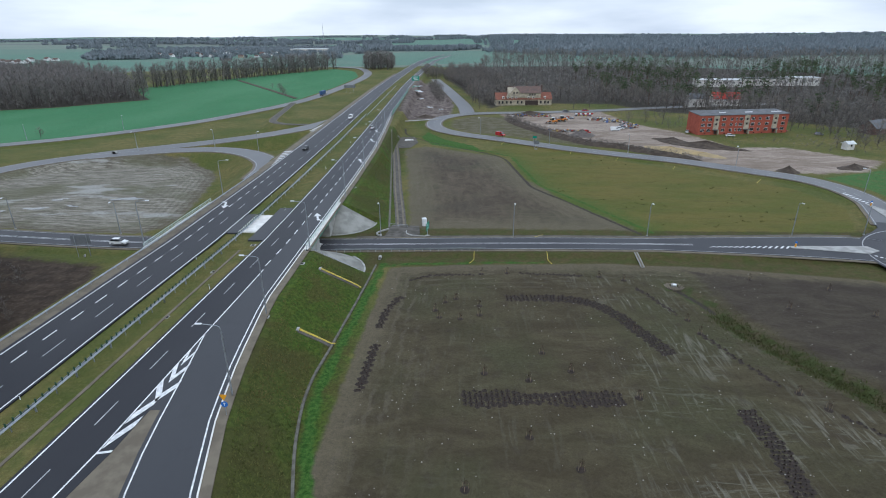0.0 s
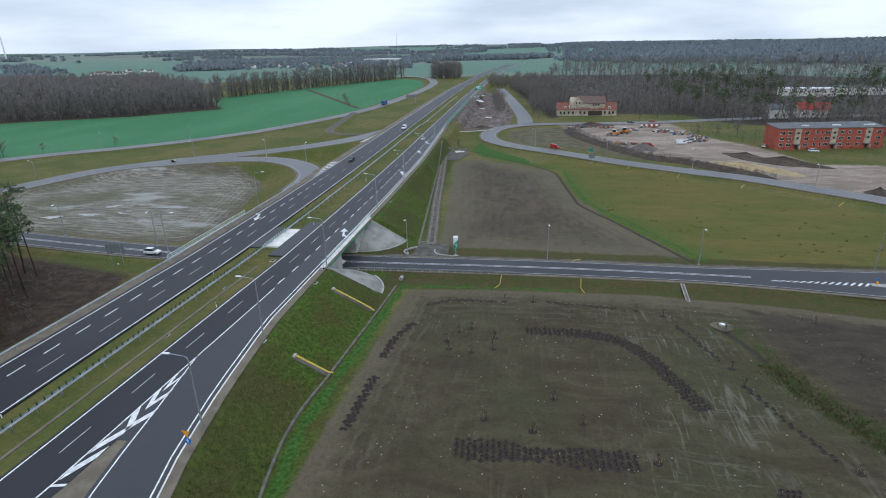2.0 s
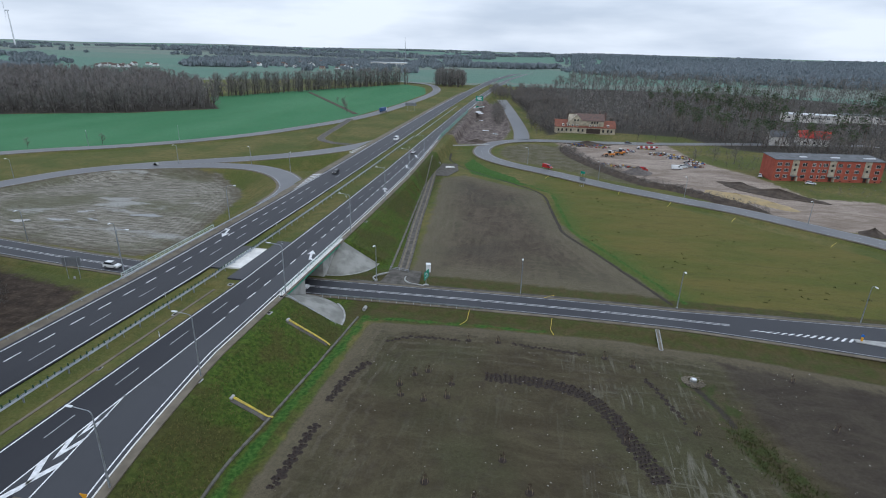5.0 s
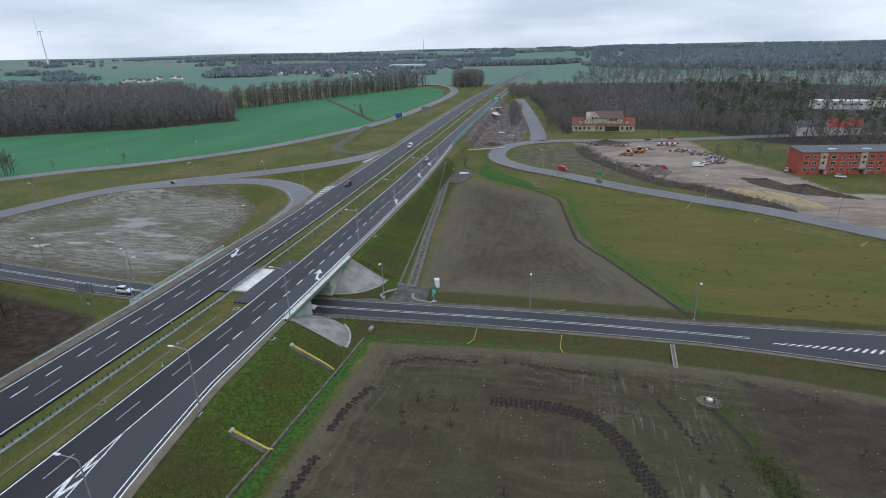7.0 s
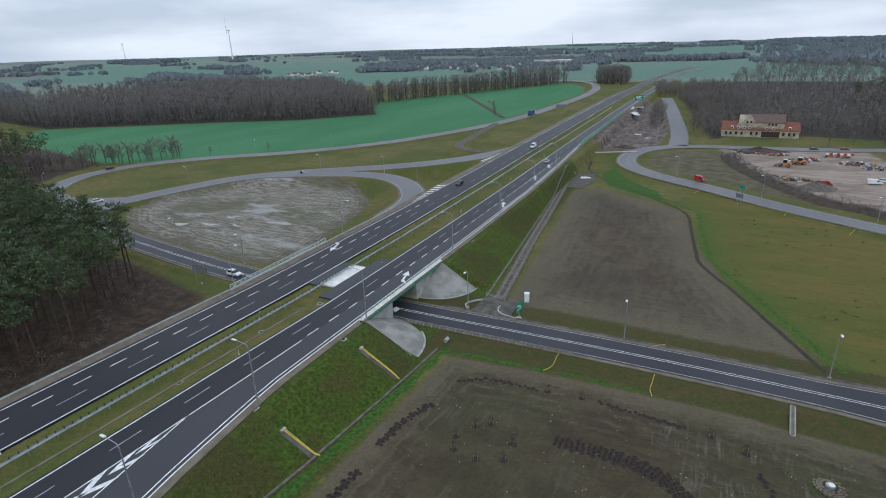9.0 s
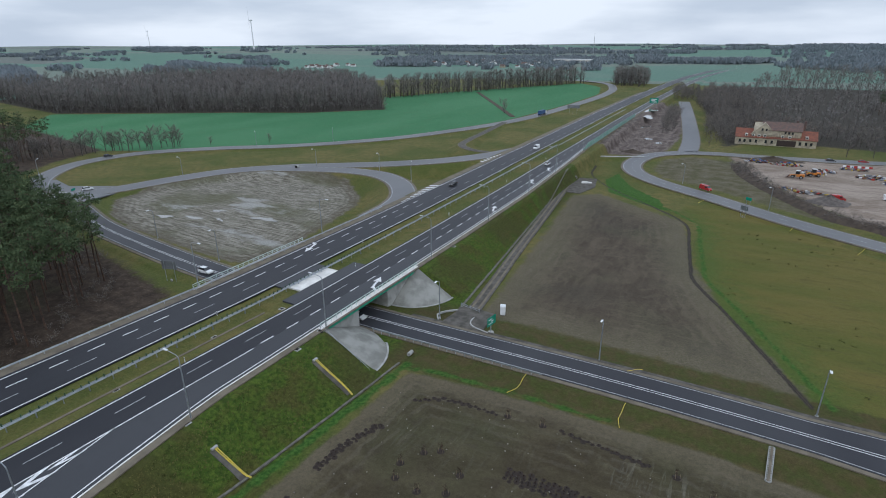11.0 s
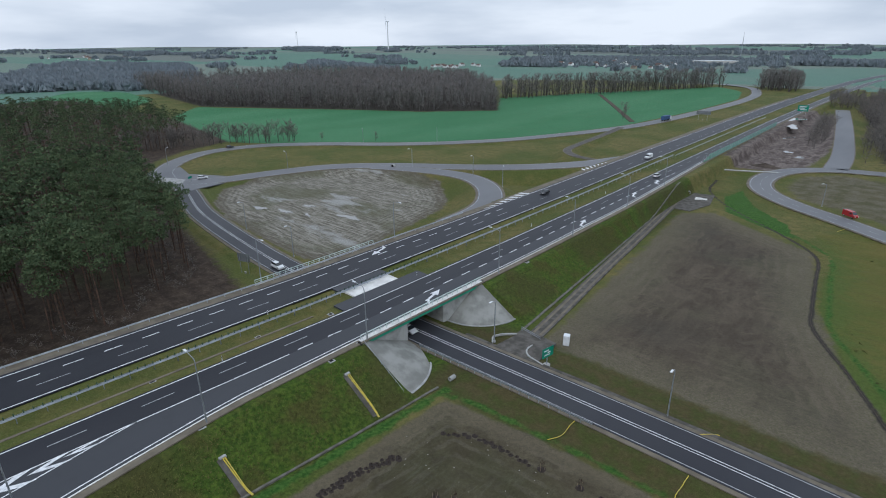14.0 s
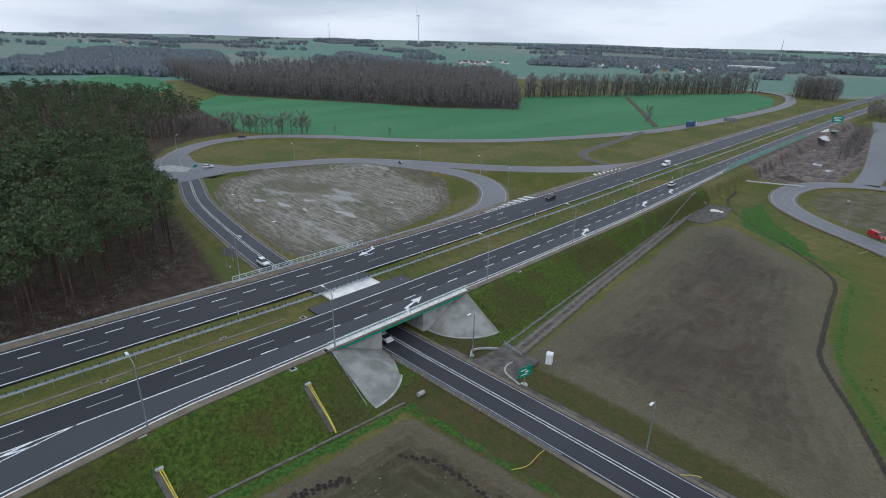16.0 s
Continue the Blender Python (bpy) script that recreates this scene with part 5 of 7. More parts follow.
culvert(-20.0, 123.6, 0, 0.42)
culvert(-152.5, 233.5, 180, 0.9)
culvert(-33, 284, 30)
well = empty("inspection_well", (47.6, 111.0, ground_at(47.6, 111.0)), label="round stone-ringed inspection well in the bare field", category="well")
bm = bmesh.new()
for k in range(22):
    a = 2 * math.pi * k / 22
    for r in (1.2, 1.6, 2.0):
        m = Matrix.Translation((r * math.cos(a + r), r * math.sin(a + r), 0.12)) @ Matrix.Rotation(a, 4, "Z")
        box(bm, -0.22, 0.22, -0.17, 0.17, -0.2, 0.1 + 0.08 * math.sin(k * 3.1), 0.04, m)
part("stone_ring", bm, M_GRAVEL, well, "ring of pale stones")
bm = bmesh.new()
tube(bm, [(0, 0, -0.2), (0, 0, 0.45)], 0.62, 16)
part("shaft", bm, M_CONC, well)
bm = bmesh.new()
tube(bm, [(0.1, 0, 0.44), (0.1, 0, 0.5)], 0.4, 12)
part("cover", bm, M_LAMP, well, "bright metal cover")

# white cabinet, field gate, loose slabs
e = empty("site_toilet", (-10.6, 149.6, ground_at(-10.6, 149.6)), 20, label="white portable toilet cabin on bare ground", category="cabin")
M_PLAST = simple("white_plastic", (0.66, 0.67, 0.68), (0.56, 0.57, 0.58), 1.2, 0.5)
bm = bmesh.new()
box(bm, -0.6, 0.6, -0.6, 0.6, 0, 2.1, 0.06)
part("cabin", bm, M_PLAST, e)
bm = bmesh.new()
box(bm, -0.65, 0.65, -0.65, 0.65, 2.1, 2.32, 0.1)
part("roof", bm, M_LAMP, e)
bm = bmesh.new()
box(bm, -0.4, 0.4, -0.63, -0.605, 0.1, 1.95, 0.01)
part("door", bm, M_PLAST, e, "flat plastic door")


def gate(x, y, yaw, w):
    e = empty("field_gate", (x, y, ground_at(x, y)), yaw, label="grey tubular steel gate across the track", category="gate")
    for zz in (0.35, 0.75, 1.15):
        bm = bmesh.new()
        tube(bm, [(-w / 2, 0, zz), (w / 2, 0, zz)], 0.045, 6)
        part("bar", bm, M_STEEL, e)
    for xx in (-w / 2, 0, w / 2):
        bm = bmesh.new()
        tube(bm, [(xx, 0, -0.2), (xx, 0, 1.25)], 0.055, 6)
        part("post", bm, M_STEEL, e)
    return e


gate(-18.0, 147.5, -12, 5.5)
e = empty("concrete_slabs", (-28.0, 280.0, ground_at(-28, 280)), 20, label="stack of pale concrete slabs by the track", category="slabs")
for i, (dx, dy, dz) in enumerate(((0, 0, 0), (0.3, 0.2, 0.28), (1.9, 0.4, 0))):
    bm = bmesh.new()
    box(bm, dx - 1.3, dx + 1.3, dy - 1.0, dy + 1.0, dz + 0.1, dz + 0.36, 0.03)
    part("slab", bm, M_PALE, e)
kerb_path = empty("kerb_edging", label="curved pale kerb edging of the field entrance", category="kerb", kind="structure")
ribbon("kerb", smooth_line([(-22, 139.3, 0.75), (-23.4, 141.5, 0.6), (-22.5, 144, 0.45), (-20.6, 146, 0.35)], 0.8), -0.15, 0.15, M_KERB, 0.05, 0.4, kerb_path)
ribbon("kerb", smooth_line([(-9.5, 138.9, 0.75), (-13.6, 140, 0.7), (-15.2, 142.2, 0.6), (-15.2, 146, 0.3)], 0.8), -0.15, 0.15, M_KERB, 0.05, 0.4, kerb_path)

# ---------------------------------------------------------------- trees
def leafy(name, a, b, c, rough=0.9):
    k = Mat(name, rough, 0.0, 0.1)
    g = k.n.new("ShaderNodeNewGeometry")
    mixed = k.mix(g.outputs["Random Per Island"], a, b)
    k.color(k.mix(k.remap(k.noise(0.09, 2), 0.4, 0.65), mixed, c))
    return k.m


M_BARK = simple("grey_bark", (0.110, 0.100, 0.090), (0.075, 0.068, 0.062), 1.5, 0.95)
M_PBARK = simple("pine_bark", (0.100, 0.060, 0.042), (0.050, 0.036, 0.029), 0.9, 0.95)
M_TWIG = leafy("bare_twigs", (0.215, 0.198, 0.184), (0.125, 0.118, 0.112), (0.200, 0.175, 0.155))
# twig colour for the plain, distance haze mixed in as pale blue-grey
M_TWIG_HAZE = leafy("hazed_far_twigs", (0.200, 0.238, 0.262), (0.170, 0.204, 0.226), (0.205, 0.230, 0.250))
# greyer, lighter copy of bare_twigs; slight haze painted in for mid-distance woods
M_TWIG_MIDHAZE = leafy("mid_haze_twigs", (0.215, 0.205, 0.197), (0.155, 0.150, 0.146), (0.208, 0.190, 0.176))
M_NEEDLE = leafy("pine_needles", (0.052, 0.085, 0.042), (0.108, 0.136, 0.068), (0.040, 0.060, 0.032))


class Soup:
    """Triangles gathered in lists, with a material number each."""

    def __init__(self):
        self.v, self.f, self.m = [], [], []

    def cone(self, a, b, r0, r1, mat, sides=4):
        a, b = np.array(a, float), np.array(b, float)
        d = b - a
        d = d / (np.linalg.norm(d) + 1e-9)
        u = np.cross(d, [0.3, 0.5, 0.81])
        u /= np.linalg.norm(u) + 1e-9
        w = np.cross(d, u)
        base = len(self.v)
        for p, r in ((a, r0), (b, r1)):
            for k in range(sides):
                t = 2 * math.pi * k / sides
                self.v.append(p + r * (math.cos(t) * u + math.sin(t) * w))
        for k in range(sides):
            j = (k + 1) % sides
            self.f += [(base + k, base + j, base + sides + j), (base + k, base + sides + j, base + sides + k)]
            self.m += [mat, mat]

    def blade(self, p, d, ln, wd, rng_, mat):
        """A thin three-cornered twig or needle spray."""
        p = np.array(p, float)
        d = np.array(d, float) / (np.linalg.norm(d) + 1e-9)
        s = np.cross(d, rng_.normal(size=3))
        s = s / (np.linalg.norm(s) + 1e-9) * wd
        base = len(self.v)
        self.v += [p - s, p + s, p + d * ln]
        self.f.append((base, base + 1, base + 2))
        self.m.append(mat)

    def arrays(self):
        return np.array(self.v), np.array(self.f, int), np.array(self.m, int)


def bare_tree(h, seed, limbs, twigs, wd, spread_=0.28, low=0.25):
    """Trunk and limbs in material 0, twigs in material 1."""
    r = np.random.default_rng(seed)
    s = Soup()
    top = np.array([r.normal(0, 0.03) * h, r.normal(0, 0.03) * h, h * 0.82])
    s.cone((0, 0, -0.4), top * 0.5, 0.018 * h, 0.012 * h, 0, 5)
    s.cone(top * 0.5, top, 0.012 * h, 0.003 * h, 0, 4)
    ends = [(top * 0.8, top)]
    for i in range(limbs):
        u = low + (0.92 - low) * (i + r.random()) / limbs
        a = r.uniform(0, 6.283)
        st = top * u
        ln = h * spread_ * (1.25 - 0.75 * u) * r.uniform(0.7, 1.25)
        d = np.array([math.cos(a), math.sin(a), r.uniform(0.55, 1.2)])
        en = st + d * ln
        s.cone(st, en, 0.006 * h, 0.0018 * h, 0, 3)
        ends.append((st, en))
    for i in range(twigs):
        a, b = ends[r.integers(len(ends))]
        p = a + (b - a) * r.uniform(0.35, 1.0)
        d = (b - a) / (np.linalg.norm(b - a) + 1e-9) + r.normal(size=3) * 0.7 + np.array([0, 0, 0.35])
        s.blade(p, d, h * r.uniform(0.06, 0.15), wd * r.uniform(0.6, 1.3), r, 1)
    return s.arrays()


def far_clump(h, w, seed, n):
    """A thicket seen from afar: many overlapping sprays under an uneven dome."""
    r = np.random.default_rng(seed)
    s = Soup()
    for i in range(n):
        a, u = r.uniform(0, 6.283), math.sqrt(r.random())
        top = h * (1 - 0.35 * u * u) * r.uniform(0.75, 1.05)
        z = top * r.uniform(0.0, 0.72)
        d = np.array([r.normal(0, 0.35), r.normal(0, 0.35), 1.0])
        s.blade((w * u * math.cos(a), w * u * math.sin(a), z - 0.3), d, top - z, w * r.uniform(0.22, 0.4), r, 1)
    return s.arrays()


def pine(h, seed, limbs, sprays, wd, crown=0.45):
    r = np.random.default_rng(seed)
    s = Soup()
    lean = np.array([r.normal(0, 0.025) * h, r.normal(0, 0.025) * h, 0])
    mid, top = np.array([0, 0, h * 0.5]) + lean * 0.6, np.array([0, 0, h * 0.95]) + lean
    s.cone((0, 0, -0.4), mid, 0.0115 * h, 0.009 * h, 0, 6)
    s.cone(mid, top, 0.009 * h, 0.003 * h, 0, 5)
    for i in range(4):
        a, u = r.uniform(0, 6.283), r.uniform(0.25, 0.6)
        st = mid * 2 * u if u < 0.5 else mid
        s.cone(st, st + np.array([math.cos(a), math.sin(a), 0.1]) * h * 0.05, 0.0025 * h, 0.0008 * h, 0, 3)
    for i in range(limbs):
        u = 1 - crown + crown * (i + r.random()) / limbs
        a = r.uniform(0, 6.283)
        st = mid + (top - mid) * (u - 0.5) / 0.45 if u > 0.5 else mid * 2 * u
        w = math.sin(math.pi * min(1, (1.06 - u) / crown * 0.62 + 0.1))
        en = st + np.array([math.cos(a), math.sin(a), r.uniform(0.1, 0.6)]) * h * 0.125 * w * r.uniform(0.6, 1.2)
        s.cone(st, en, 0.004 * h, 0.0012 * h, 0, 3)
        c = en
        for j in range(sprays):
            q = c + r.normal(size=3) * np.array([0.034, 0.034, 0.012]) * h
            d = r.normal(size=3) + np.array([0, 0, 0.5])
            s.blade(q, d, h * r.uniform(0.02, 0.048), wd * r.uniform(0.6, 1.3), r, 1)
    return s.arrays()


def plant_stuff(name, spots, templates, mats, label, category, seed):
    """Many trees in one mesh: spots of x, y, z, scale."""
    r = np.random.default_rng(seed)
    vs, fs, ms, base = [], [], [], 0
    which = r.integers(len(templates), size=len(spots))
    for t, (tv, tf, tm) in enumerate(templates):
        sel = np.array(spots)[which == t]
        if not len(sel):
            continue
        a = r.uniform(0, 6.283, len(sel))
        c, s = np.cos(a), np.sin(a)
        sc = sel[:, 3]
        wide = sc * r.uniform(0.85, 1.2, len(sel))
        X = (tv[None, :, 0] * c[:, None] - tv[None, :, 1] * s[:, None]) * wide[:, None] + sel[:, 0:1]
        Y = (tv[None, :, 0] * s[:, None] + tv[None, :, 1] * c[:, None]) * wide[:, None] + sel[:, 1:2]
        Z = tv[None, :, 2] * sc[:, None] + sel[:, 2:3]
        vs.append(np.stack([X, Y, Z], -1).reshape(-1, 3))
        off = base + np.arange(len(sel)) * len(tv)
        fs.append((tf[None] + off[:, None, None]).reshape(-1, 3))
        ms.append(np.tile(tm, len(sel)))
        base += len(sel) * len(tv)
    me = big_mesh(name, np.vstack(vs), np.vstack(fs), mats, np.concatenate(ms))
    return tagged(new(name, me), label=label, category=category, kind="stuff")


def scatter(poly, step, seed, lo=0.0, hi=1e9, box_=None):
    """Jittered grid of places inside a polygon, between two depths from its edge."""
    r = np.random.default_rng(seed)
    p = np.array(poly)
    x0, y0, x1, y1 = box_ or (*p.min(0), *p.max(0))
    X, Y = np.meshgrid(np.arange(x0, x1, step), np.arange(y0, y1, step))
    X = (X + r.uniform(-0.48, 0.48, X.shape) * step).ravel()
    Y = (Y + r.uniform(-0.48, 0.48, Y.shape) * step).ravel()
    d = poly_distance(X, Y, poly)
    m = (d > lo) & (d <= hi)
    return X[m], Y[m]


def ground_many(X, Y):
    i = np.clip(np.searchsorted(gx, X) - 1, 0, nx - 2)
    j = np.clip(np.searchsorted(gy, Y) - 1, 0, ny - 2)
    return GH.reshape(ny, nx)[j, i]


def spots_of(X, Y, seed, lo=0.75, hi=1.2):
    r = np.random.default_rng(seed)
    return np.column_stack([X, Y, ground_many(X, Y) - 0.1, r.uniform(lo, hi, len(X))])


BARE_HI = [bare_tree(17, s, 14, 300, 0.095, 0.28, 0.14) for s in (1, 2, 3, 4)]
BARE_LO = [bare_tree(17, s, 6, 75, 0.26) for s in (11, 12, 13)]
TALL_HI = [bare_tree(26, s, 16, 380, 0.075, 0.17, 0.06) for s in (61, 62, 63, 64)]
TALL_LO = [bare_tree(26, s, 6, 120, 0.16, 0.18, 0.08) for s in (65, 66, 67)]
SHRUB = [bare_tree(5, s, 12, 130, 0.055, 0.5, 0.05) for s in (21, 22)]
PINE_LO = [pine(20.5, s, 14, 11, 0.40, 0.38) for s in (31, 32, 33)]

# pine wood west of the carriageways
PINES = [(-89, -40), (-90, 60), (-92, 88), (-101, 103), (-110, 117), (-130, 122), (-165, 128), (-200, 140), (-236, 149), (-262, 162), (-284, 188), (-296, 218), (-440, 246), (-560, 190), (-560, -60), (-200, -100)]
X, Y = scatter(PINES, 5.6, 5, 0, 1e9, (-230, 20, -86, 150))
sel = (X > -190) & (Y > 42) & (X - 0.9 * (Y - 100) > -205)
front = poly_distance(X, Y, PINES) < 22
obj = sel & front
names = list(zip(X[obj], Y[obj]))[:200]
px_t = []
for i, s in enumerate((41, 42, 43, 44)):
    tv, tf, tm = pine(20.8, s, 24, 30, 0.19, 0.40)
    e = empty("pine_tree", (0, 0, 0), label="tall Scots pine with a bare reddish trunk and high crown", category="tree", group="pine wood edge")
    for nm, mid_, mt in (("trunk", 0, M_PBARK), ("crown", 1, M_NEEDLE)):
        q = tf[tm == mid_]
        used, inv = np.unique(q, return_inverse=True)
        o = new(nm, big_mesh(nm, tv[used], inv.reshape(-1, 3), mt))
        o.parent = e
    px_t.append(e)
rr = random.Random(8)
for i, (x, y) in enumerate(names):
    m = pose(x, y, ground_at(x, y) - 0.1, 0, 0, rr.uniform(0, 360))
    k = rr.uniform(0.78, 1.08)
    if i < 4:
        px_t[i].matrix_basis = m @ Matrix.Scale(k, 4)
    else:
        o = copy_thing(px_t[i % 4], m)
        o.scale = (k, k, k)
taken = np.zeros(len(X), bool)
taken[np.nonzero(obj)[0][:200]] = True
rest = spots_of(X[~taken], Y[~taken], 6, 0.78, 1.05)
X2, Y2 = scatter(PINES, 8.2, 7, 13, 1e9, (-560, -60, -230, 250))
plant_stuff("pine_wood", np.vstack([rest, spots_of(X2, Y2, 8, 0.68, 0.92)]), PINE_LO, [M_PBARK, M_NEEDLE], "dense Scots pine wood with dark green crowns", "wood", 9)
# leafless trees among the pines and bare brush at their feet
bt = []
for i, s in enumerate((51, 52, 53)):
    tv, tf, tm = bare_tree(13, s, 22, 420, 0.045, 0.3, 0.2)
    e = empty("bare_tree", (0, 0, 0), label="leafless broad-crowned tree with fine grey-brown twigs", category="tree", group="leafless trees")
    for nm, mid_, mt in (("trunk", 0, M_BARK), ("crown", 1, M_TWIG)):
        q = tf[tm == mid_]
        used, inv = np.unique(q, return_inverse=True)
        o = new(nm, big_mesh(nm, tv[used], inv.reshape(-1, 3), mt))
        o.parent = e
    bt.append(e)
row = []
for i in range(46):
    u = i / 45
    x = np.interp(u, [0, 0.3, 0.6, 1], [-312, -300, -290, -262]) + rr.uniform(-7, 3)
    y = np.interp(u, [0, 0.3, 0.6, 1], [168, 195, 220, 254]) + rr.uniform(-4, 4)
    row.append((x, y, rr.uniform(0.75, 1.15)))
row += [(-252, 264, 0.5), (-226, 286, 0.55), (-150, 473, 0.6), (-163, 505, 0.7), (-170, 522, 0.75), (-160, 498, 0.6), (-186, 548, 0.5),
        (22, 404, 0.8), (12, 398, 0.6), (78, 396, 0.9), (90, 400, 0.8), (104, 404, 0.9), (16, 420, 0.9), (8, 440, 0.9), (178, 305, 0.8), (186, 312, 0.9), (196, 300, 0.8), (203, 285, 0.9), (190, 270, 0.7),
        (168, 322, 0.9), (150, 330, 0.8), (134, 322, 0.7), (118, 330, 0.8), (176, 262, 0.55), (186, 258, 0.6), (196, 264, 0.6), (206, 262, 0.65), (216, 276, 0.8), (226, 268, 0.7), (-20, 440, 0.9), (-22, 470, 0.9), (-24, 500, 0.9), (-26, 520, 0.95), (-19, 455, 0.8), (-21, 485, 0.9),
        (30, 327, 0.45), (27, 335, 0.5), (33, 340, 0.45), (98, 330, 0.6), (110, 338, 0.7)]
for i, (x, y, k) in enumerate(row):
    m = pose(x, y, ground_at(x, y) - 0.1, 0, 0, rr.uniform(0, 360))
    if i < 3:
        bt[i].matrix_basis = m @ Matrix.Scale(k, 4)
    else:
        o = copy_thing(bt[i % 3], m)
        o.scale = (k, k, k)

# leafless woods
WW = ZONES["z_wood"]
X, Y = scatter(WW, 7.2, 12, 1.5, 30)
Xb, Yb = scatter(WW, 8.0, 13, 30, 170, (-640, 300, -255, 640))
west_hi = spots_of(X, Y, 14, 0.65, 1.05)
for poly_, st_, sd_ in (([(-334, 560), (-316, 546), (-184, 838), (-204, 848)], 6.5, 33), ([(-100, 812), (-140, 812), (-152, 885), (-108, 892)], 7, 34)):
    Xr, Yr = scatter(poly_, st_, sd_)
    west_hi = np.vstack([west_hi, spots_of(Xr, Yr, sd_, 0.85, 1.12)])
plant_stuff("bare_wood", west_hi, TALL_HI, [M_BARK, M_TWIG_MIDHAZE], "dense leafless wood edge behind the green field", "wood", 15)
plant_stuff("bare_wood", spots_of(Xb, Yb, 16, 0.8, 1.08), TALL_LO, [M_BARK, M_TWIG_MIDHAZE], "dense leafless wood behind the green field", "wood", 17)
EW = ZONES["z_woodeast"]
X, Y = scatter(EW, 7.0, 22, 2, 42, (-40, 270, 520, 760))
keep = ~((X > 14) & (X < 80) & (Y < 432)) & ~((X > 175) & (X < 345) & (Y > 395) & (Y < 440) & (X < 225))
plant_stuff("bare_wood", spots_of(X[keep], Y[keep], 24, 0.35, 0.95), BARE_HI, [M_BARK, M_TWIG], "leafless mixed wood behind the settlement", "wood", 25)
Xn, Yn = scatter([(10, 402), (24, 402), (12, 640), (-18, 740), (-56, 740), (-44, 655), (-24, 652), (-4, 560)], 6.0, 35)
plant_stuff("bare_wood", spots_of(Xn, Yn, 43, 0.4, 0.8), BARE_HI, [M_BARK, M_TWIG], "leafless trees along the old road", "trees", 44)
Xb, Yb = scatter(EW, 15.0, 23, 42, 1e9, (-40, 300, 900, 1250))
clear = ((Xb > 215) & (Xb < 350) & (Yb > 535) & (Yb < 600))
plant_stuff("bare_wood", spots_of(Xb[~clear], Yb[~clear], 26, 0.45, 1.05), BARE_LO, [M_BARK, M_TWIG_MIDHAZE], "wide leafless wood stretching to the far fields", "wood", 27)
X, Y = scatter([(170, 330), (240, 300), (520, 330), (560, 760), (120, 760), (110, 440)], 9.5, 28, 2)
keep = wave(X, Y, 120, 31) + 0.5 * wave(X, Y, 45, 32) > 0.12
X, Y = X[keep], Y[keep]
plant_stuff("pine_wood", spots_of(X, Y, 29, 0.5, 0.85), PINE_LO, [M_PBARK, M_NEEDLE], "scattered dark pines among leafless trees", "wood", 30)

# poplar rows and woods far off, tinted blue-grey for haze
FAR = [       ([(-750, 784), (-1175, 893), (-1250, 980), (-800, 850)], 14, 1.0), ([(-624, 1142), (-740, 1110), (-780, 1180), (-640, 1210)], 12, 1.0),
       ([(-2537, 1923), (-3023, 1975), (-3060, 2150), (-2560, 2100)], 26, 1.6), ([(-242, 1499), (-3, 1515), (60, 1640), (-260, 1620)], 15, 1.1),
       ([(195, 2074), (900, 1700), (1500, 1700), (1500, 2300), (250, 2300)], 34, 1.3), ([(-800, 335), (-770, 350), (-1000, 430), (-1200, 260), (-860, 150), (-820, 250)], 13, 1.0),
       ([(-740, 315), (-777, 432), (-1308, 659), (-1686, 507), (-1100, 250)], 18, 1.0), ([(-900, 1350), (-300, 1350), (-260, 1480), (-500, 1900), (-1000, 1700)], 26, 0.75),
       ([(-1700, 2300), (-200, 2350), (-200, 2500), (-1700, 2450)], 34, 1.1), ([(-300, 2900), (1800, 2800), (1800, 2960), (-300, 3050)], 40, 1.3),
       ([(150, 1240), (1600, 1000), (2600, 1600), (2600, 2300), (260, 1900)], 27, 1.2), ([(900, 300), (1600, 300), (1900, 1500), (1200, 1500)], 26, 1.1), ([(-2600, 2900), (-900, 3000), (-900, 3120), (-2600, 3020)], 42, 1.2), ([(-3600, 900), (-2300, 1100), (-2300, 1200), (-3600, 1050)], 34, 1.1)]
far_spots = []
for i, (poly, step, k) in enumerate(FAR):
    X, Y = scatter(poly, step * 0.85, 60 + i)
    far_spots.append(spots_of(X, Y, 80 + i, 0.8 * k, 1.15 * k))
rf = np.random.default_rng(77)
ang, rad = rf.uniform(radians(-82), radians(55), 60000), np.sqrt(rf.uniform(1150.0 ** 2, 4300.0 ** 2, 60000))
X, Y = rad * np.sin(ang) + 20, rad * np.cos(ang) + 30
patch = wave(X * 0.45, Y, 330, 52) + 0.6 * wave(X * 0.5, Y, 130, 53)
keep = (patch > np.where(ang > radians(2), 0.08, 0.40)) & ~((X > -240) & (X < 40) & (Y < 2600))
far_spots.append(spots_of(X[keep][:6500], Y[keep][:6500], 79, 0.75, 1.15))
# gardens of the village
Xv, Yv = rf.uniform(-800, -360, 420), rf.uniform(1150, 1780, 420)
far_spots.append(spots_of(Xv, Yv, 78, 0.35, 0.75))
plant_stuff("distant_wood", np.vstack(far_spots), [far_clump(15, 8, s, 34) for s in (71, 72, 73, 74)], [M_TWIG_HAZE, M_TWIG_HAZE], "distant leafless woods and tree rows on the plain", "wood", 91)
# brush on the banks and at the wood edges
X, Y = scatter([(-86, 52), (-88, 90), (-100, 112), (-120, 124), (-160, 134), (-158, 126), (-118, 112), (-100, 98), (-94, 60)], 3.4, 92)
bank = [(27, 352), (30, 330), (42, 300), (60, 269), (75, 259.5), (90, 243), (102, 231), (104, 236), (92, 250), (76, 266), (62, 277), (48, 302), (38, 332), (34, 352)]
Xs, Ys = scatter(bank, 1.7, 93)
Xw, Yw = scatter([(-33, 560), (-24, 470), (-15, 425), (-14, 455), (-24, 560)], 4, 94)
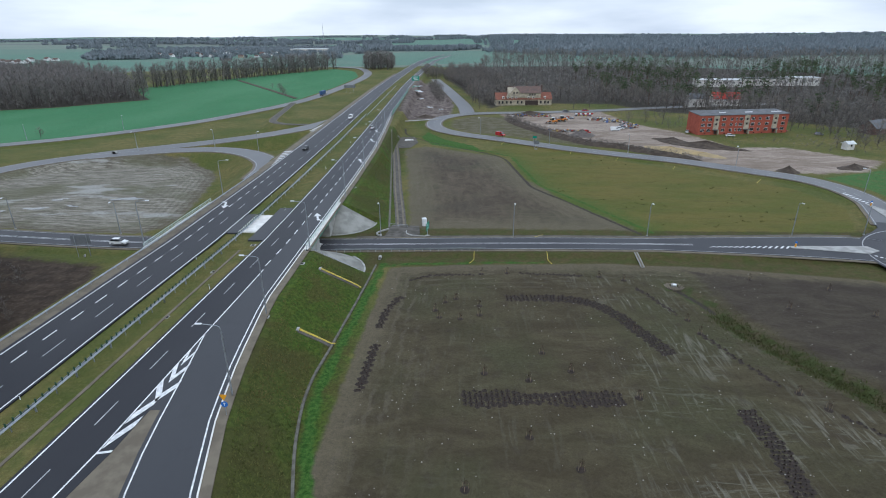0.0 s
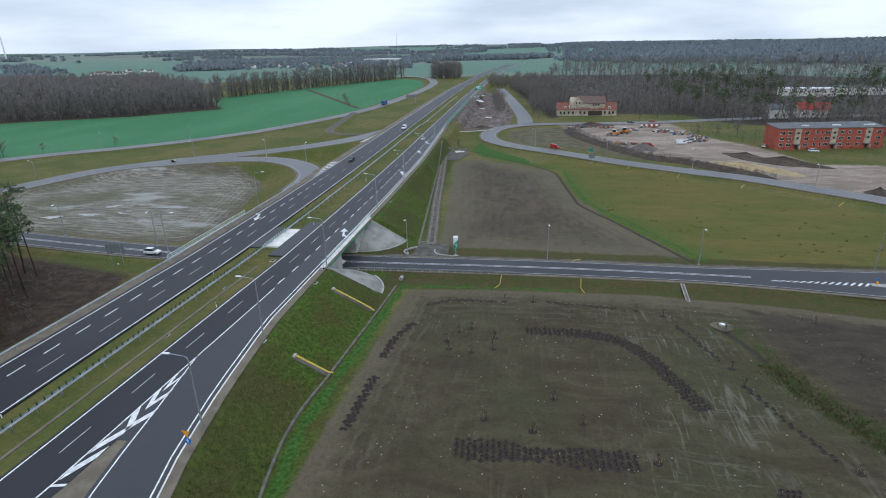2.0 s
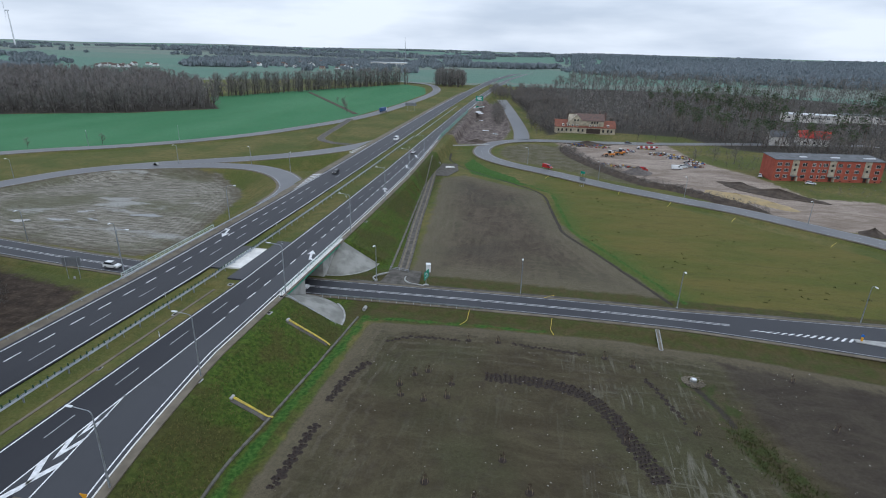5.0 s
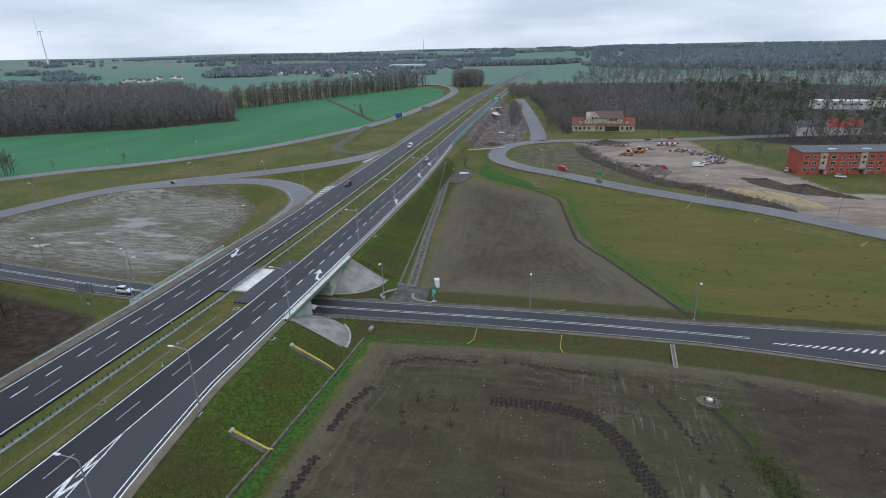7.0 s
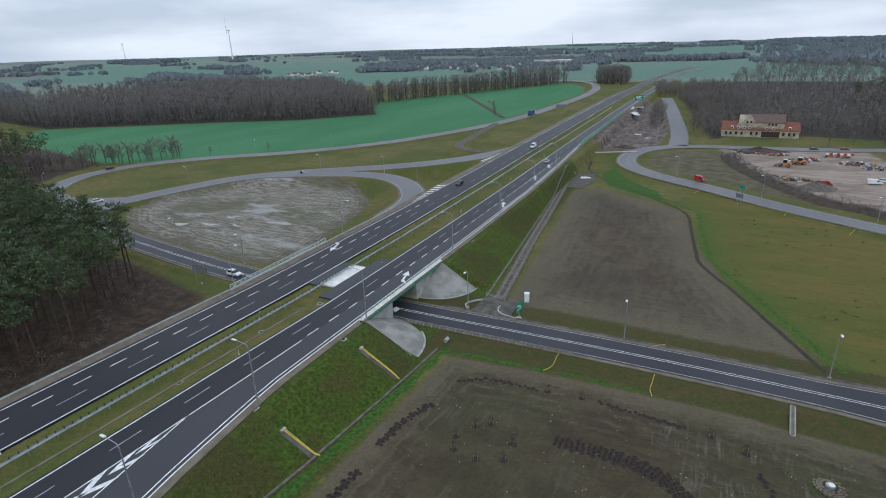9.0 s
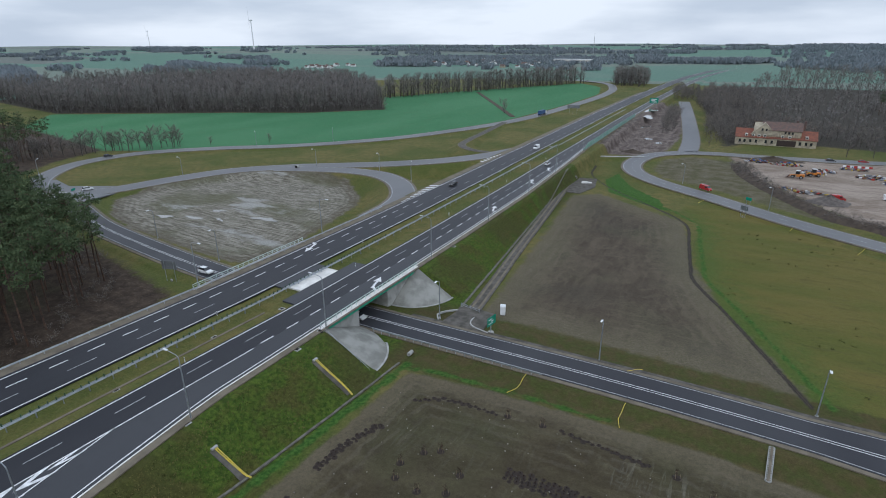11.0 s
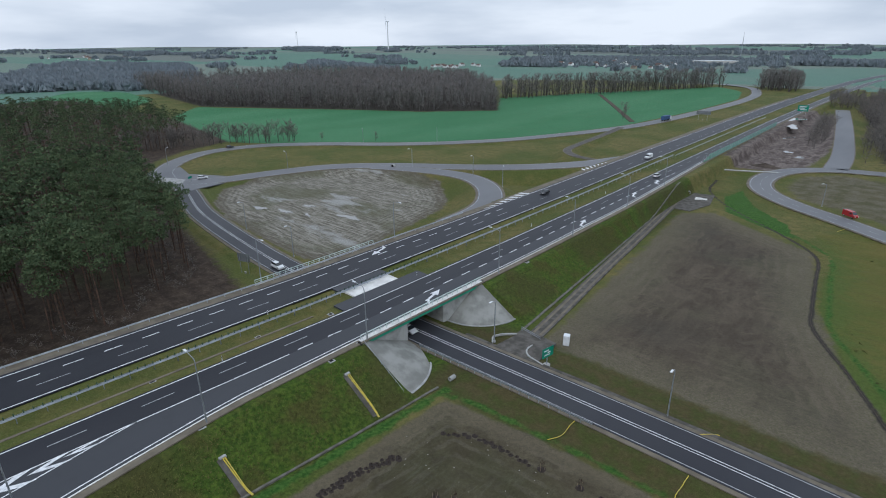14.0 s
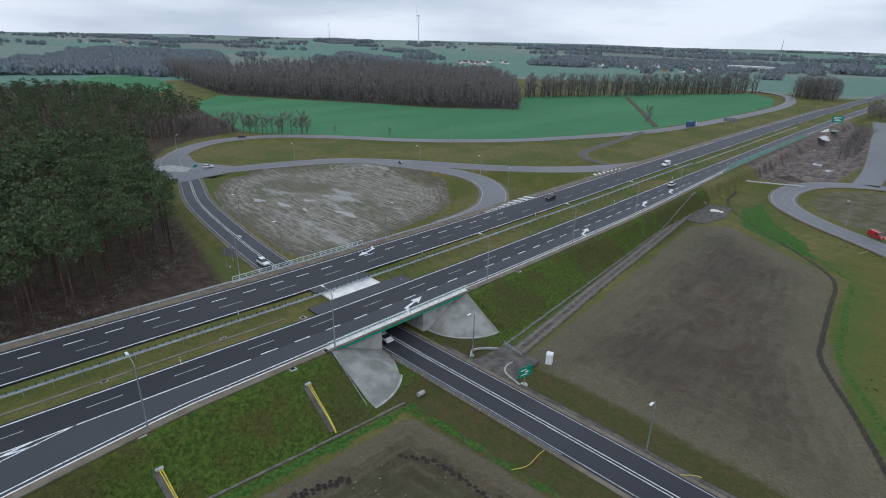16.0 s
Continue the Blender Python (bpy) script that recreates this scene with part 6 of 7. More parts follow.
Xg, Yg = scatter([(97, 332), (118, 304), (122, 310), (172, 316), (178, 330), (120, 372), (98, 380)], 6.0, 36)
Xh, Yh = scatter([(130, 268), (150, 266), (176, 244), (216, 262), (230, 300), (180, 300), (174, 288), (126, 284)], 5.0, 37)
Xk, Yk = scatter([(180, 268), (240, 255), (330, 285), (300, 320), (235, 345), (182, 335)], 8.0, 38)
plant_stuff("bare_wood", spots_of(Xk, Yk, 39, 0.3, 0.65), BARE_HI, [M_BARK, M_TWIG], "leafless garden trees round the settlement", "trees", 40)
plant_stuff("brushwood", np.vstack([spots_of(Xg, Yg, 41, 0.25, 0.7), spots_of(Xh, Yh, 42, 0.2, 0.5), spots_of(X, Y, 95, 0.3, 0.6), spots_of(Xs, Ys, 96, 0.3, 0.65), spots_of(Xw, Yw, 97, 0.8, 1.6)]), SHRUB, [M_BARK, M_TWIG], "low leafless brush on the bank and wood edge", "brush", 98)


# ---------------------------------------------------------------- planting in the bare field
M_MULCH = simple("dark_mulch", (0.024, 0.019, 0.016), (0.038, 0.028, 0.023), 3.0, 0.95, bump=0.5)
M_SHRUB = leafy("young_shrubs", (0.030, 0.016, 0.014), (0.045, 0.028, 0.020), (0.030, 0.024, 0.016))


def bed_rows(name, pts, label, seed):
    """A mulched bed of young shrubs: each a small tuft on a dark mound."""
    r = np.random.default_rng(seed)
    s = Soup()
    for x, y in pts:
        z = ground_at(x, y)
        k = r.uniform(0.8, 1.2)
        n = 6
        b = len(s.v)
        s.v.append(np.array([x, y, z + 0.13 * k]))
        for j in range(n):
            a = 6.283 * j / n + r.uniform(0, 0.5)
            s.v.append(np.array([x + 0.58 * k * math.cos(a), y + 0.58 * k * math.sin(a), z - 0.03]))
        for j in range(n):
            s.f.append((b, b + 1 + j, b + 1 + (j + 1) % n))
            s.m.append(0)
        for j in range(5):
            s.blade((x, y, z + 0.1), r.normal(size=3) * np.array([0.5, 0.5, 0.2]) + np.array([0, 0, 0.8]), r.uniform(0.16, 0.32), 0.09, r, 1)
    v, f, m = s.arrays()
    return tagged(new(name, big_mesh(name, v, f, [M_MULCH, M_SHRUB], m)), label=label, category="shrub bed", kind="stuff")


def bed_along(line, w0, w1, step, seed):
    r = np.random.default_rng(seed)
    L = smooth_line(line, step)
    n = normals2(L)
    out = []
    for i, (p, m) in enumerate(zip(L, n)):
        for o in np.arange(w0, w1 + 0.01, step * 0.9):
            q = o + (0.45 * step if i % 2 else 0)
            out.append((p[0] + m[0] * q + r.normal(0, 0.07), p[1] + m[1] * q + r.normal(0, 0.07)))
    return out


bed_rows("shrub_bed", bed_along([(10, 103.8), (20, 104.2), (27, 102.2), (31.5, 97), (34.5, 90), (37.2, 83)], -1.0, 1.2, 0.78, 1), "curved bed of young shrubs in dark mulch", 1)
big_bed = [p for p in bed_along([(1, 69), (25, 70.5)], -2.2, 2.0, 0.85, 2) if abs(p[1] - 69.7) < 1.25 + 0.95 * min(1, abs(p[0] - 12.5) / 7)]
bed_rows("shrub_bed", big_bed, "bow-shaped bed of young shrubs in dark mulch", 2)
bed_rows("shrub_bed", bed_along([(-15, 84.5), (-15.4, 78), (-15.6, 71)], -0.4, 0.4, 0.75, 3), "narrow bed of young shrubs in dark mulch", 3)
bed_rows("shrub_bed", bed_along([(-12.6, 103.5), (-14.6, 98), (-15.4, 91)], -0.4, 0.3, 0.75, 4), "narrow bed of young shrubs in dark mulch", 4)
bed_rows("shrub_bed", bed_along([(-11, 112), (-6, 115), (3, 115.6)], -0.3, 0.3, 0.75, 5), "narrow bed of young shrubs in dark mulch", 5)
bed_rows("shrub_bed", bed_along([(14, 116.4), (28, 115.4)], -0.3, 0.3, 0.75, 6), "narrow bed of young shrubs in dark mulch", 6)
bed_rows("shrub_bed", bed_along([(43, 67.5), (43.4, 58), (41.5, 46)], -1.1, 1.1, 0.8, 7), "broad bed of young shrubs in dark mulch", 7)
bed_rows("shrub_bed", bed_along([(38.6, 109), (41, 103), (43.2, 97.5)], -0.4, 0.3, 0.8, 8), "single row of young shrubs", 8)
bed_rows("shrub_bed", bed_along([(45.2, 89), (48, 81), (51, 74)], -0.4, 0.3, 0.8, 9), "single row of young shrubs", 9)
bed_rows("shrub_bed", bed_along([(56.5, 66.5), (61, 61), (66, 55)], -0.4, 0.3, 0.8, 10), "single row of young shrubs", 10)


def sapling_template():
    e = empty("staked_sapling", label="leafless young tree staked with wooden posts in mulch", category="sapling", group="young trees in the field")
    bm = bmesh.new()
    n, ring = 10, []
    c = bm.verts.new((0, 0, 0.16))
    for k in range(n):
        a = 6.283 * k / n
        ring.append(bm.verts.new((0.85 * math.cos(a) * (1 + 0.12 * math.sin(3 * a)), 0.85 * math.sin(a), -0.05)))
    for k in range(n):
        bm.faces.new((c, ring[k], ring[(k + 1) % n]))
    part("mulch_mound", bm, M_MULCH, e)
    for k in range(3):
        a = 6.283 * k / 3
        bm = bmesh.new()
        tube(bm, [(0.42 * math.cos(a), 0.42 * math.sin(a), -0.1), (0.42 * math.cos(a), 0.42 * math.sin(a), 0.85)], 0.04, 5)
        part("stake", bm, M_WOODP, e)
    tv, tf, tm = bare_tree(1.9, 99, 9, 60, 0.03, 0.25, 0.15)
    o = new("sapling", big_mesh("sapling", tv, tf, [M_PBARK, M_SHRUB], tm))
    o.parent = e
    return e


SAP = [(4.3, 76.2), (11.5, 74.4), (18.7, 77.2), (28, 70.3), (53, 72), (55.3, 68.2), (10, 61), (16, 55), (1, 51.3), (14.6, 82.6), (-5, 98), (-4, 95), (0.2, 94.3), (3.9, 96), (4, 100), (-0.8, 103), (5, 116), (11, 116.5), (32, 115), (37, 113), (65.5, 114), (67, 100.3), (80, 109), (82, 97.4), (45, 90), (-3, 101.5), (44.6, 95), (71, 61), (33, 90.5)]
st = sapling_template()
for i, (x, y) in enumerate(SAP):
    m = pose(x, y, ground_at(x, y), 0, 0, (i * 47) % 360)
    if i == 0:
        st.matrix_basis = m
    else:
        copy_thing(st, m)
# stones and clods lying on the bare soil, tufts on the slopes
r_ = np.random.default_rng(5)
s = Soup()
M_STONE = simple("field_stone", (0.33, 0.31, 0.28), (0.20, 0.18, 0.16), 3.0, 0.9)
for i in range(420):
    x, y = r_.uniform(-16, 70), r_.uniform(40, 118)
    z, k = ground_at(x, y), r_.uniform(0.06, 0.15)
    b = len(s.v)
    for d in ((1, 0, 0), (0, 1, 0), (-1, 0, 0), (0, -1, 0), (0, 0, 1), (0, 0, -1)):
        s.v.append(np.array([x, y, z + 0.03]) + np.array(d) * k * r_.uniform(0.7, 1.3))
    for f in ((0, 1, 4), (1, 2, 4), (2, 3, 4), (3, 0, 4), (1, 0, 5), (2, 1, 5), (3, 2, 5), (0, 3, 5)):
        s.f.append(tuple(b + j for j in f))
        s.m.append(0)
v, f, m = s.arrays()
tagged(new("field_stones", big_mesh("field_stones", v, f, [M_STONE], m)), label="pale stones scattered on the bare soil", category="stones", kind="stuff")
M_TUFT = leafy("grass_tufts", (0.070, 0.105, 0.026), (0.112, 0.125, 0.038), (0.140, 0.118, 0.050))
M_REED = leafy("dry_weeds", (0.050, 0.066, 0.020), (0.095, 0.080, 0.042), (0.060, 0.068, 0.024))
s = Soup()
for i in range(16000):
    y = r_.uniform(40, 128) if i % 3 else r_.uniform(145, 230)
    a, b = float(x_verge(np.array([y]))[0]), float(x_toe(np.array([y]))[0])
    x = r_.uniform(a + 0.6, b - 0.6)
    if 113.5 < y < 155:
        continue
    s.blade((x, y, ground_at(x, y) - 0.03), r_.normal(size=3) * np.array([0.6, 0.6, 0.1]) + np.array([0, 0, 0.9]), r_.uniform(0.18, 0.4), r_.uniform(0.05, 0.12), r_, 0)
v, f, m = s.arrays()
tagged(new("slope_grass", big_mesh("slope_grass", v, f, [M_TUFT], m)), label="short rough grass tufts on the embankment slope", category="grass", kind="stuff")
s = Soup()
for i in range(7000):
    j = r_.integers(8, len(DITCH_WEEDS))
    x, y = DITCH_WEEDS[j, 0] + r_.normal(0, 1.6), DITCH_WEEDS[j, 1] + r_.normal(0, 1.6)
    s.blade((x, y, ground_at(x, y) - 0.03), r_.normal(size=3) * np.array([0.5, 0.5, 0.1]) + np.array([0, 0, 0.9]), r_.uniform(0.25, 0.8), r_.uniform(0.04, 0.10), r_, 0)
v, f, m = s.arrays()
tagged(new("ditch_weeds", big_mesh("ditch_weeds", v, f, [M_REED], m)), label="yellow-green weeds along the field ditch", category="weeds", kind="stuff")
s = Soup()
for i in range(130):
    x, y = r_.uniform(28, 118), r_.uniform(148, 255)
    if poly_distance(np.array([x]), np.array([y]), ZONES["z_meadow"])[0] < 3:
        continue
    for k in range(9):
        s.blade((x + r_.normal(0, 0.25), y + r_.normal(0, 0.25), ground_at(x, y)), r_.normal(size=3) * np.array([0.6, 0.6, 0.1]) + np.array([0, 0, 0.9]), r_.uniform(0.2, 0.5), 0.09, r_, 0)
v, f, m = s.arrays()
tagged(new("meadow_tufts", big_mesh("meadow_tufts", v, f, [M_REED], m)), label="dry grass tufts across the yellow-green meadow", category="grass", kind="stuff")

# ---------------------------------------------------------------- buildings
M_BRICK = simple("red_render", (0.33, 0.085, 0.055), (0.27, 0.065, 0.042), 0.5, 0.85)
M_CREAM = simple("cream_render", (0.42, 0.37, 0.28), (0.26, 0.23, 0.18), 0.5, 0.85)
M_ROOFG = simple("grey_roofing", (0.13, 0.135, 0.145), (0.09, 0.095, 0.10), 0.4, 0.85)
M_ROOFW = simple("white_roof_sheet", (0.60, 0.62, 0.64), (0.45, 0.47, 0.49), 0.3, 0.6)
M_TILE = simple("red_roof_tile", (0.23, 0.085, 0.055), (0.14, 0.06, 0.045), 0.8, 0.9, bump=0.4)
M_TILEW = simple("weathered_brown_tile", (0.15, 0.095, 0.08), (0.10, 0.075, 0.068), 0.8, 0.9, bump=0.4)
M_WALLW = simple("white_render", (0.62, 0.60, 0.56), (0.48, 0.46, 0.43), 0.4, 0.9)
M_FRAME = simple("white_window_frame", (0.72, 0.72, 0.70), None, 1.0, 0.5)
M_GLASS = Mat("window_glass", 0.08, 0.0, 0.8).color((0.02, 0.024, 0.028)).m
M_DOOR = simple("dark_door_and_front_shade", (0.05, 0.035, 0.03), None, 1.0, 0.6)


def window_part(parent, x, z, w, h, lights, y=0.0, frame_mat=None):
    """A window set into a wall that faces -y: frame with panes."""
    bm = bmesh.new()
    box(bm, x - w / 2, x + w / 2, y - 0.05, y + 0.12, z, z + h, 0.0)
    fr = part("window", bm, frame_mat or M_FRAME, parent)
    for i in range(lights):
        a = x - w / 2 + 0.07 + i * (w - 0.07) / lights
        bm = bmesh.new()
        box(bm, a, a + (w - 0.07) / lights - 0.07, y - 0.058, y - 0.04, z + 0.07, z + h - 0.07, 0.0)
        part("pane", bm, M_GLASS, fr)
    bm = bmesh.new()
    box(bm, x - w / 2 - 0.08, x + w / 2 + 0.08, y - 0.16, y + 0.02, z - 0.08, z, 0.0)
    part("sill", bm, M_ROOFG, fr)
    return fr


def apartment_block():
    L, D, H = 50.0, 11.5, 9.6
    e = empty("apartment_block", (123.6, 293.0, 0.9), 8.5, label="three-storey red rendered apartment block with cream stair bays", category="apartment block")
    bm = bmesh.new()
    box(bm, 0, L, 0, D, -0.6, H, 0.03)
    for v in bm.verts:
        if v.co.z > 5 and v.co.y < 1:
            v.co.z += 0.0
        elif v.co.z > 5:
            v.co.z += 0.9
    part("wall", bm, M_BRICK, e)
    bm = bmesh.new()
    box(bm, -0.3, L + 0.3, -0.45, D + 0.3, 0, 0.3, 0.04)
    for v in bm.verts:
        v.co.z += H + 0.02 + 0.9 * v.co.y / D
    part("roof", bm, M_ROOFG, e, "flat grey felt roof")
    for x, w in ((13, 3.5), (27.5, 4), (42.5, 5.5)):
        bm = bmesh.new()
        box(bm, x, x + w, 4, 4.6, H + 0.6, H + 1.0, 0.03)
        part("roof_vent", bm, M_LAMP, e)
    for u in (0.19, 0.53, 0.85):
        x = u * L
        bm = bmesh.new()
        box(bm, x - 1.5, x + 1.5, -0.22, 0.05, 2.3, H - 0.1, 0.02)
        bay = part("stair_bay", bm, M_CREAM, e, "cream rendered stair bay")
        for z in (4.6, 7.0):
            bm = bmesh.new()
            box(bm, x - 0.45, x + 0.45, -0.26, -0.2, z, z + 1.0)
            part("pane", bm, M_GLASS, bay)
        bm = bmesh.new()
        box(bm, x - 1.7, x + 1.7, -1.4, 0.0, 2.15, 2.4, 0.03)
        part("door_canopy", bm, M_ROOFG, e)
        bm = bmesh.new()
        box(bm, x - 0.6, x + 0.6, -0.08, 0.04, 0, 2.1, 0.02)
        part("door", bm, M_DOOR, e)
        bm = bmesh.new()
        box(bm, x + 0.9, x + 1.5, -1.3, -0.1, 0, 2.1, 0.02)
        part("porch_wall", bm, M_CREAM, e)
    for u, w, n in ((0.045, 2.1, 3), (0.115, 2.1, 3), (0.275, 2.1, 2), (0.36, 1.5, 2), (0.415, 0.9, 1), (0.465, 2.1, 3), (0.60, 2.1, 3), (0.675, 1.5, 2), (0.76, 2.1, 3), (0.945, 2.1, 2)):
        for z in (1.3, 4.1, 6.9):
            window_part(e, u * L, z, w, 1.45, n)
    for u in (0.08, 0.3, 0.42, 0.63, 0.72, 0.95):
        bm = bmesh.new()
        box(bm, u * L - 0.4, u * L + 0.4, -0.03, 0.05, 0.05, 0.5)
        part("cellar_window", bm, M_GLASS, e)
    return e


apartment_block()


def gable_house(name, at, yaw, L, D, hw, hr, wall, roof, label, wins=2, cat="house", chimney=True, group=""):
    """House with its ridge along x."""
    e = empty(name, at, yaw, label=label, category=cat, group=group)
    bm = bmesh.new()
    prof = [(0, -0.5), (D, -0.5), (D, hw), (D / 2, hw + hr), (0, hw)]
    a = [bm.verts.new((0, y, z)) for y, z in prof]
    b = [bm.verts.new((L, y, z)) for y, z in prof]
    bm.faces.new(a[::-1])
    bm.faces.new(b)
    for i in range(5):
        j = (i + 1) % 5
        bm.faces.new((a[i], a[j], b[j], b[i]))
    bmesh.ops.recalc_face_normals(bm, faces=bm.faces)
    part("wall", bm, wall, e)
    bm = bmesh.new()
    o = 0.4
    s = hr / (D / 2)
    up = [(-o, hw - s * o), (D / 2, hw + hr), (D + o, hw - s * o)]
    rows = [[bm.verts.new((x, y, z + dz)) for y, z in up] for x in (-o, L + o) for dz in (0.02, 0.22)]
    l0, l1, r0, r1 = rows
    for i in range(2):
        bm.faces.new((l1[i], l1[i + 1], r1[i + 1], r1[i]))
        bm.faces.new((l0[i], r0[i], r0[i + 1], l0[i + 1]))
        bm.faces.new((l0[i], l0[i + 1], l1[i + 1], l1[i]))
        bm.faces.new((r0[i], r1[i], r1[i + 1], r0[i + 1]))
    bm.faces.new((l0[0], l1[0], r1[0], r0[0]))
    bm.faces.new((l0[2], r0[2], r1[2], l1[2]))
    bmesh.ops.recalc_face_normals(bm, faces=bm.faces)
    rf = part("roof", bm, roof, e)
    if chimney:
        bm = bmesh.new()
        box(bm, L * 0.3, L * 0.3 + 0.7, D * 0.55, D * 0.55 + 0.7, hw + hr * 0.6, hw + hr + 0.9, 0.03)
        part("chimney", bm, M_TILEW, rf)
    for i in range(wins):
        window_part(e, L * (i + 0.7) / (wins + 0.4), 1.0, 1.2, 1.3, 1)
    return e


# half-ruined large house by the bend
hs = gable_house("ruined_house", (24.5, 414.0, 1.0), 2, 41.0, 15.0, 4.0, 4.0, M_CREAM, M_TILE, "large half-ruined cream house with broken red roofs", 0, "house", False)
bm = bmesh.new()
prof = [(0, 3.5), (12, 3.5), (12, 8.4), (6, 12.2), (0, 8.4)]
a = [bm.verts.new((9, 1.2 + y, z)) for y, z in prof]
b = [bm.verts.new((33, 1.2 + y, z)) for y, z in prof]
bm.faces.new(a[::-1])
bm.faces.new(b)
for i in range(5):
    bm.faces.new((a[i], a[(i + 1) % 5], b[(i + 1) % 5], b[i]))
bmesh.ops.recalc_face_normals(bm, faces=bm.faces)
part("upper_storey", bm, M_CREAM, hs, "cream upper storey")
for y0, y1, z0, z1 in ((0.7, 7.2, 8.25, 12.4), (13.7, 7.2, 8.25, 12.4)):
    bm = bmesh.new()
    vs = [bm.verts.new(p) for p in ((13 if y0 < 1 else 8.6, y0, z0), (33.4, y0, z0), (33.4, y1, z1), (13 if y0 < 1 else 8.6, y1, z1))]
    f0 = bm.faces.new(vs)
    r0 = bmesh.ops.extrude_face_region(bm, geom=[f0])
    for v in [g for g in r0["geom"] if isinstance(g, bmesh.types.BMVert)]:
        v.co.z += 0.25
    bmesh.ops.recalc_face_normals(bm, faces=bm.faces)
    part("upper_roof", bm, M_TILEW, hs, "weathered brown tiled roof")
bm = bmesh.new()
vs = [bm.verts.new(p) for p in ((7.5, 0.7, 5.6), (21.0, 0.7, 5.6), (14.2, 0.7, 12.6), (7.5, 5.0, 5.6), (21.0, 5.0, 5.6), (14.2, 5.0, 12.6))]
for f in ((0, 1, 2), (5, 4, 3), (0, 3, 4, 1), (1, 4, 5, 2), (2, 5, 3, 0)):
    bm.faces.new([vs[i] for i in f])
bmesh.ops.recalc_face_normals(bm, faces=bm.faces)
part("gable_wall", bm, M_CREAM, hs, "broken cream gable wall")
for x in (13.2, 15.3, 25.0, 26.8, 28.6):
    window_part(hs, x, 8.0 if x < 20 else 6.6, 1.1, 1.4, 1, 0.68 if x < 20 else 1.18, M_CREAM)
for x in (5.5, 9, 12, 15, 24, 27.5, 36):
    bm = bmesh.new()
    box(bm, x - 0.75, x + 0.75, 0.6, 3.4, 4.3, 5.9, 0.03)
    dm = part("dormer", bm, M_WALLW, hs, "pale dormer")
    bm = bmesh.new()
    box(bm, x - 0.4, x + 0.4, 0.55, 0.62, 4.7, 5.6)
    part("pane", bm, M_GLASS, dm)
for x in (2.5, 5, 8, 11, 16, 19, 33, 36, 38.5):
    window_part(hs, x, 1.0, 1.3, 1.9, 1, 0.0, M_CREAM)
# solid dark slab on the wall paints the shade of an open front
bm = bmesh.new()
box(bm, 21.5, 31.0, -0.15, 0.3, 0.0, 3.2, 0.0)
part("front_shade", bm, M_DOOR, hs, "dark slab for the shade of the open ground floor front")
for x in (4.5, 30.5, 34.5):
    bm = bmesh.new()
    box(bm, x - 0.6, x + 0.6, 8.5, 9.7, 7, 13.6 if x > 20 else 8.8, 0.05)
    part("chimney", bm, M_TILEW, hs)
for i in range(13):
    bm = bmesh.new()
    x = 17 + i * 1.3
    tube(bm, [(x, 0.2, 4.2), (x + 0.1, 1.1, 6.3 + 0.6 * math.sin(i * 2.1))], 0.1, 4)
    part("bare_rafter", bm, M_WOODP, hs, "bare broken rafter")

gable_house("house", (180, 410, 1.2), -8, 18, 10, 4.5, 4.0, M_WALLW, simple("bright_red_roof", (0.42, 0.045, 0.035), (0.33, 0.04, 0.03), 0.6, 0.7), "white house with a bright red roof among trees", 3)
gable_house("house", (160, 402, 1.2), 4, 12, 9, 5.5, 3.0, M_WALLW, M_ROOFG, "small pale house with a grey roof among trees", 2)
gable_house("house", (214, 292, 1.0), 25, 13, 9, 3.0, 3.5, M_TILEW, M_ROOFG, "low brown house with a grey roof and porch", 2)
gable_house("garden_shed", (177, 256, 0.8), 15, 4, 3.2, 2.3, 0.9, M_WALLW, M_ROOFW, "small white garden shed", 1, "shed", False)


def warehouse(at, yaw, L, D, H, roof, label):
    e = empty("warehouse", at, yaw, label=label, category="warehouse", group="warehouses in the wood")
    bm = bmesh.new()
    box(bm, 0, L, 0, D, -0.5, H, 0.05)
    part("wall", bm, M_WALLW, e)
    bm = bmesh.new()
    box(bm, -0.4, L + 0.4, -0.4, D + 0.4, H, H + 0.5, 0.1)
    for v in bm.verts:
        v.co.z += 1.2 * (1 - abs(v.co.y - D / 2) / (D / 2))
    part("roof", bm, roof, e)
    for i in range(int(L / 6)):
        window_part(e, 3 + i * 6, H * 0.5, 2.4, 1.3, 2)
    return e


warehouse((222, 548, 1), -6, 42, 14, 6, M_ROOFW, "long shed with a pale sheet roof beyond the trees")
warehouse((272, 560, 1), -6, 36, 16, 6, M_ROOFG, "long shed with a grey roof beyond the trees")
warehouse((310, 556, 1), -4, 30, 14, 7, M_ROOFW, "shed with a bright white roof beyond the trees")
M_WALLV = simple("village_render", (0.78, 0.78, 0.78), (0.62, 0.62, 0.62), 0.2, 0.9)
# village on the plain
rv = random.Random(21)
protos = []
for i, (w, rf, lb) in enumerate(((M_WALLV, M_TILEW, "distant white village house with a brown roof"), (M_WALLV, M_ROOFG, "distant white village house with a grey roof"), (M_CREAM, M_TILEW, "distant cream village house with a brown roof"))):
    protos.append(gable_house("village_house", (0, 0, -500), 0, 13, 9, 4.2, 3.6, w, rf, lb, 2, "house", False, "village houses"))
vil = [(rv.uniform(-760, -380), rv.uniform(1180, 1750)) for _ in range(70)] + [(rv.uniform(-860, -770), rv.uniform(985, 1110)) for _ in range(14)] + [(rv.uniform(-2500, -2050), rv.uniform(620, 820)) for _ in range(16)]
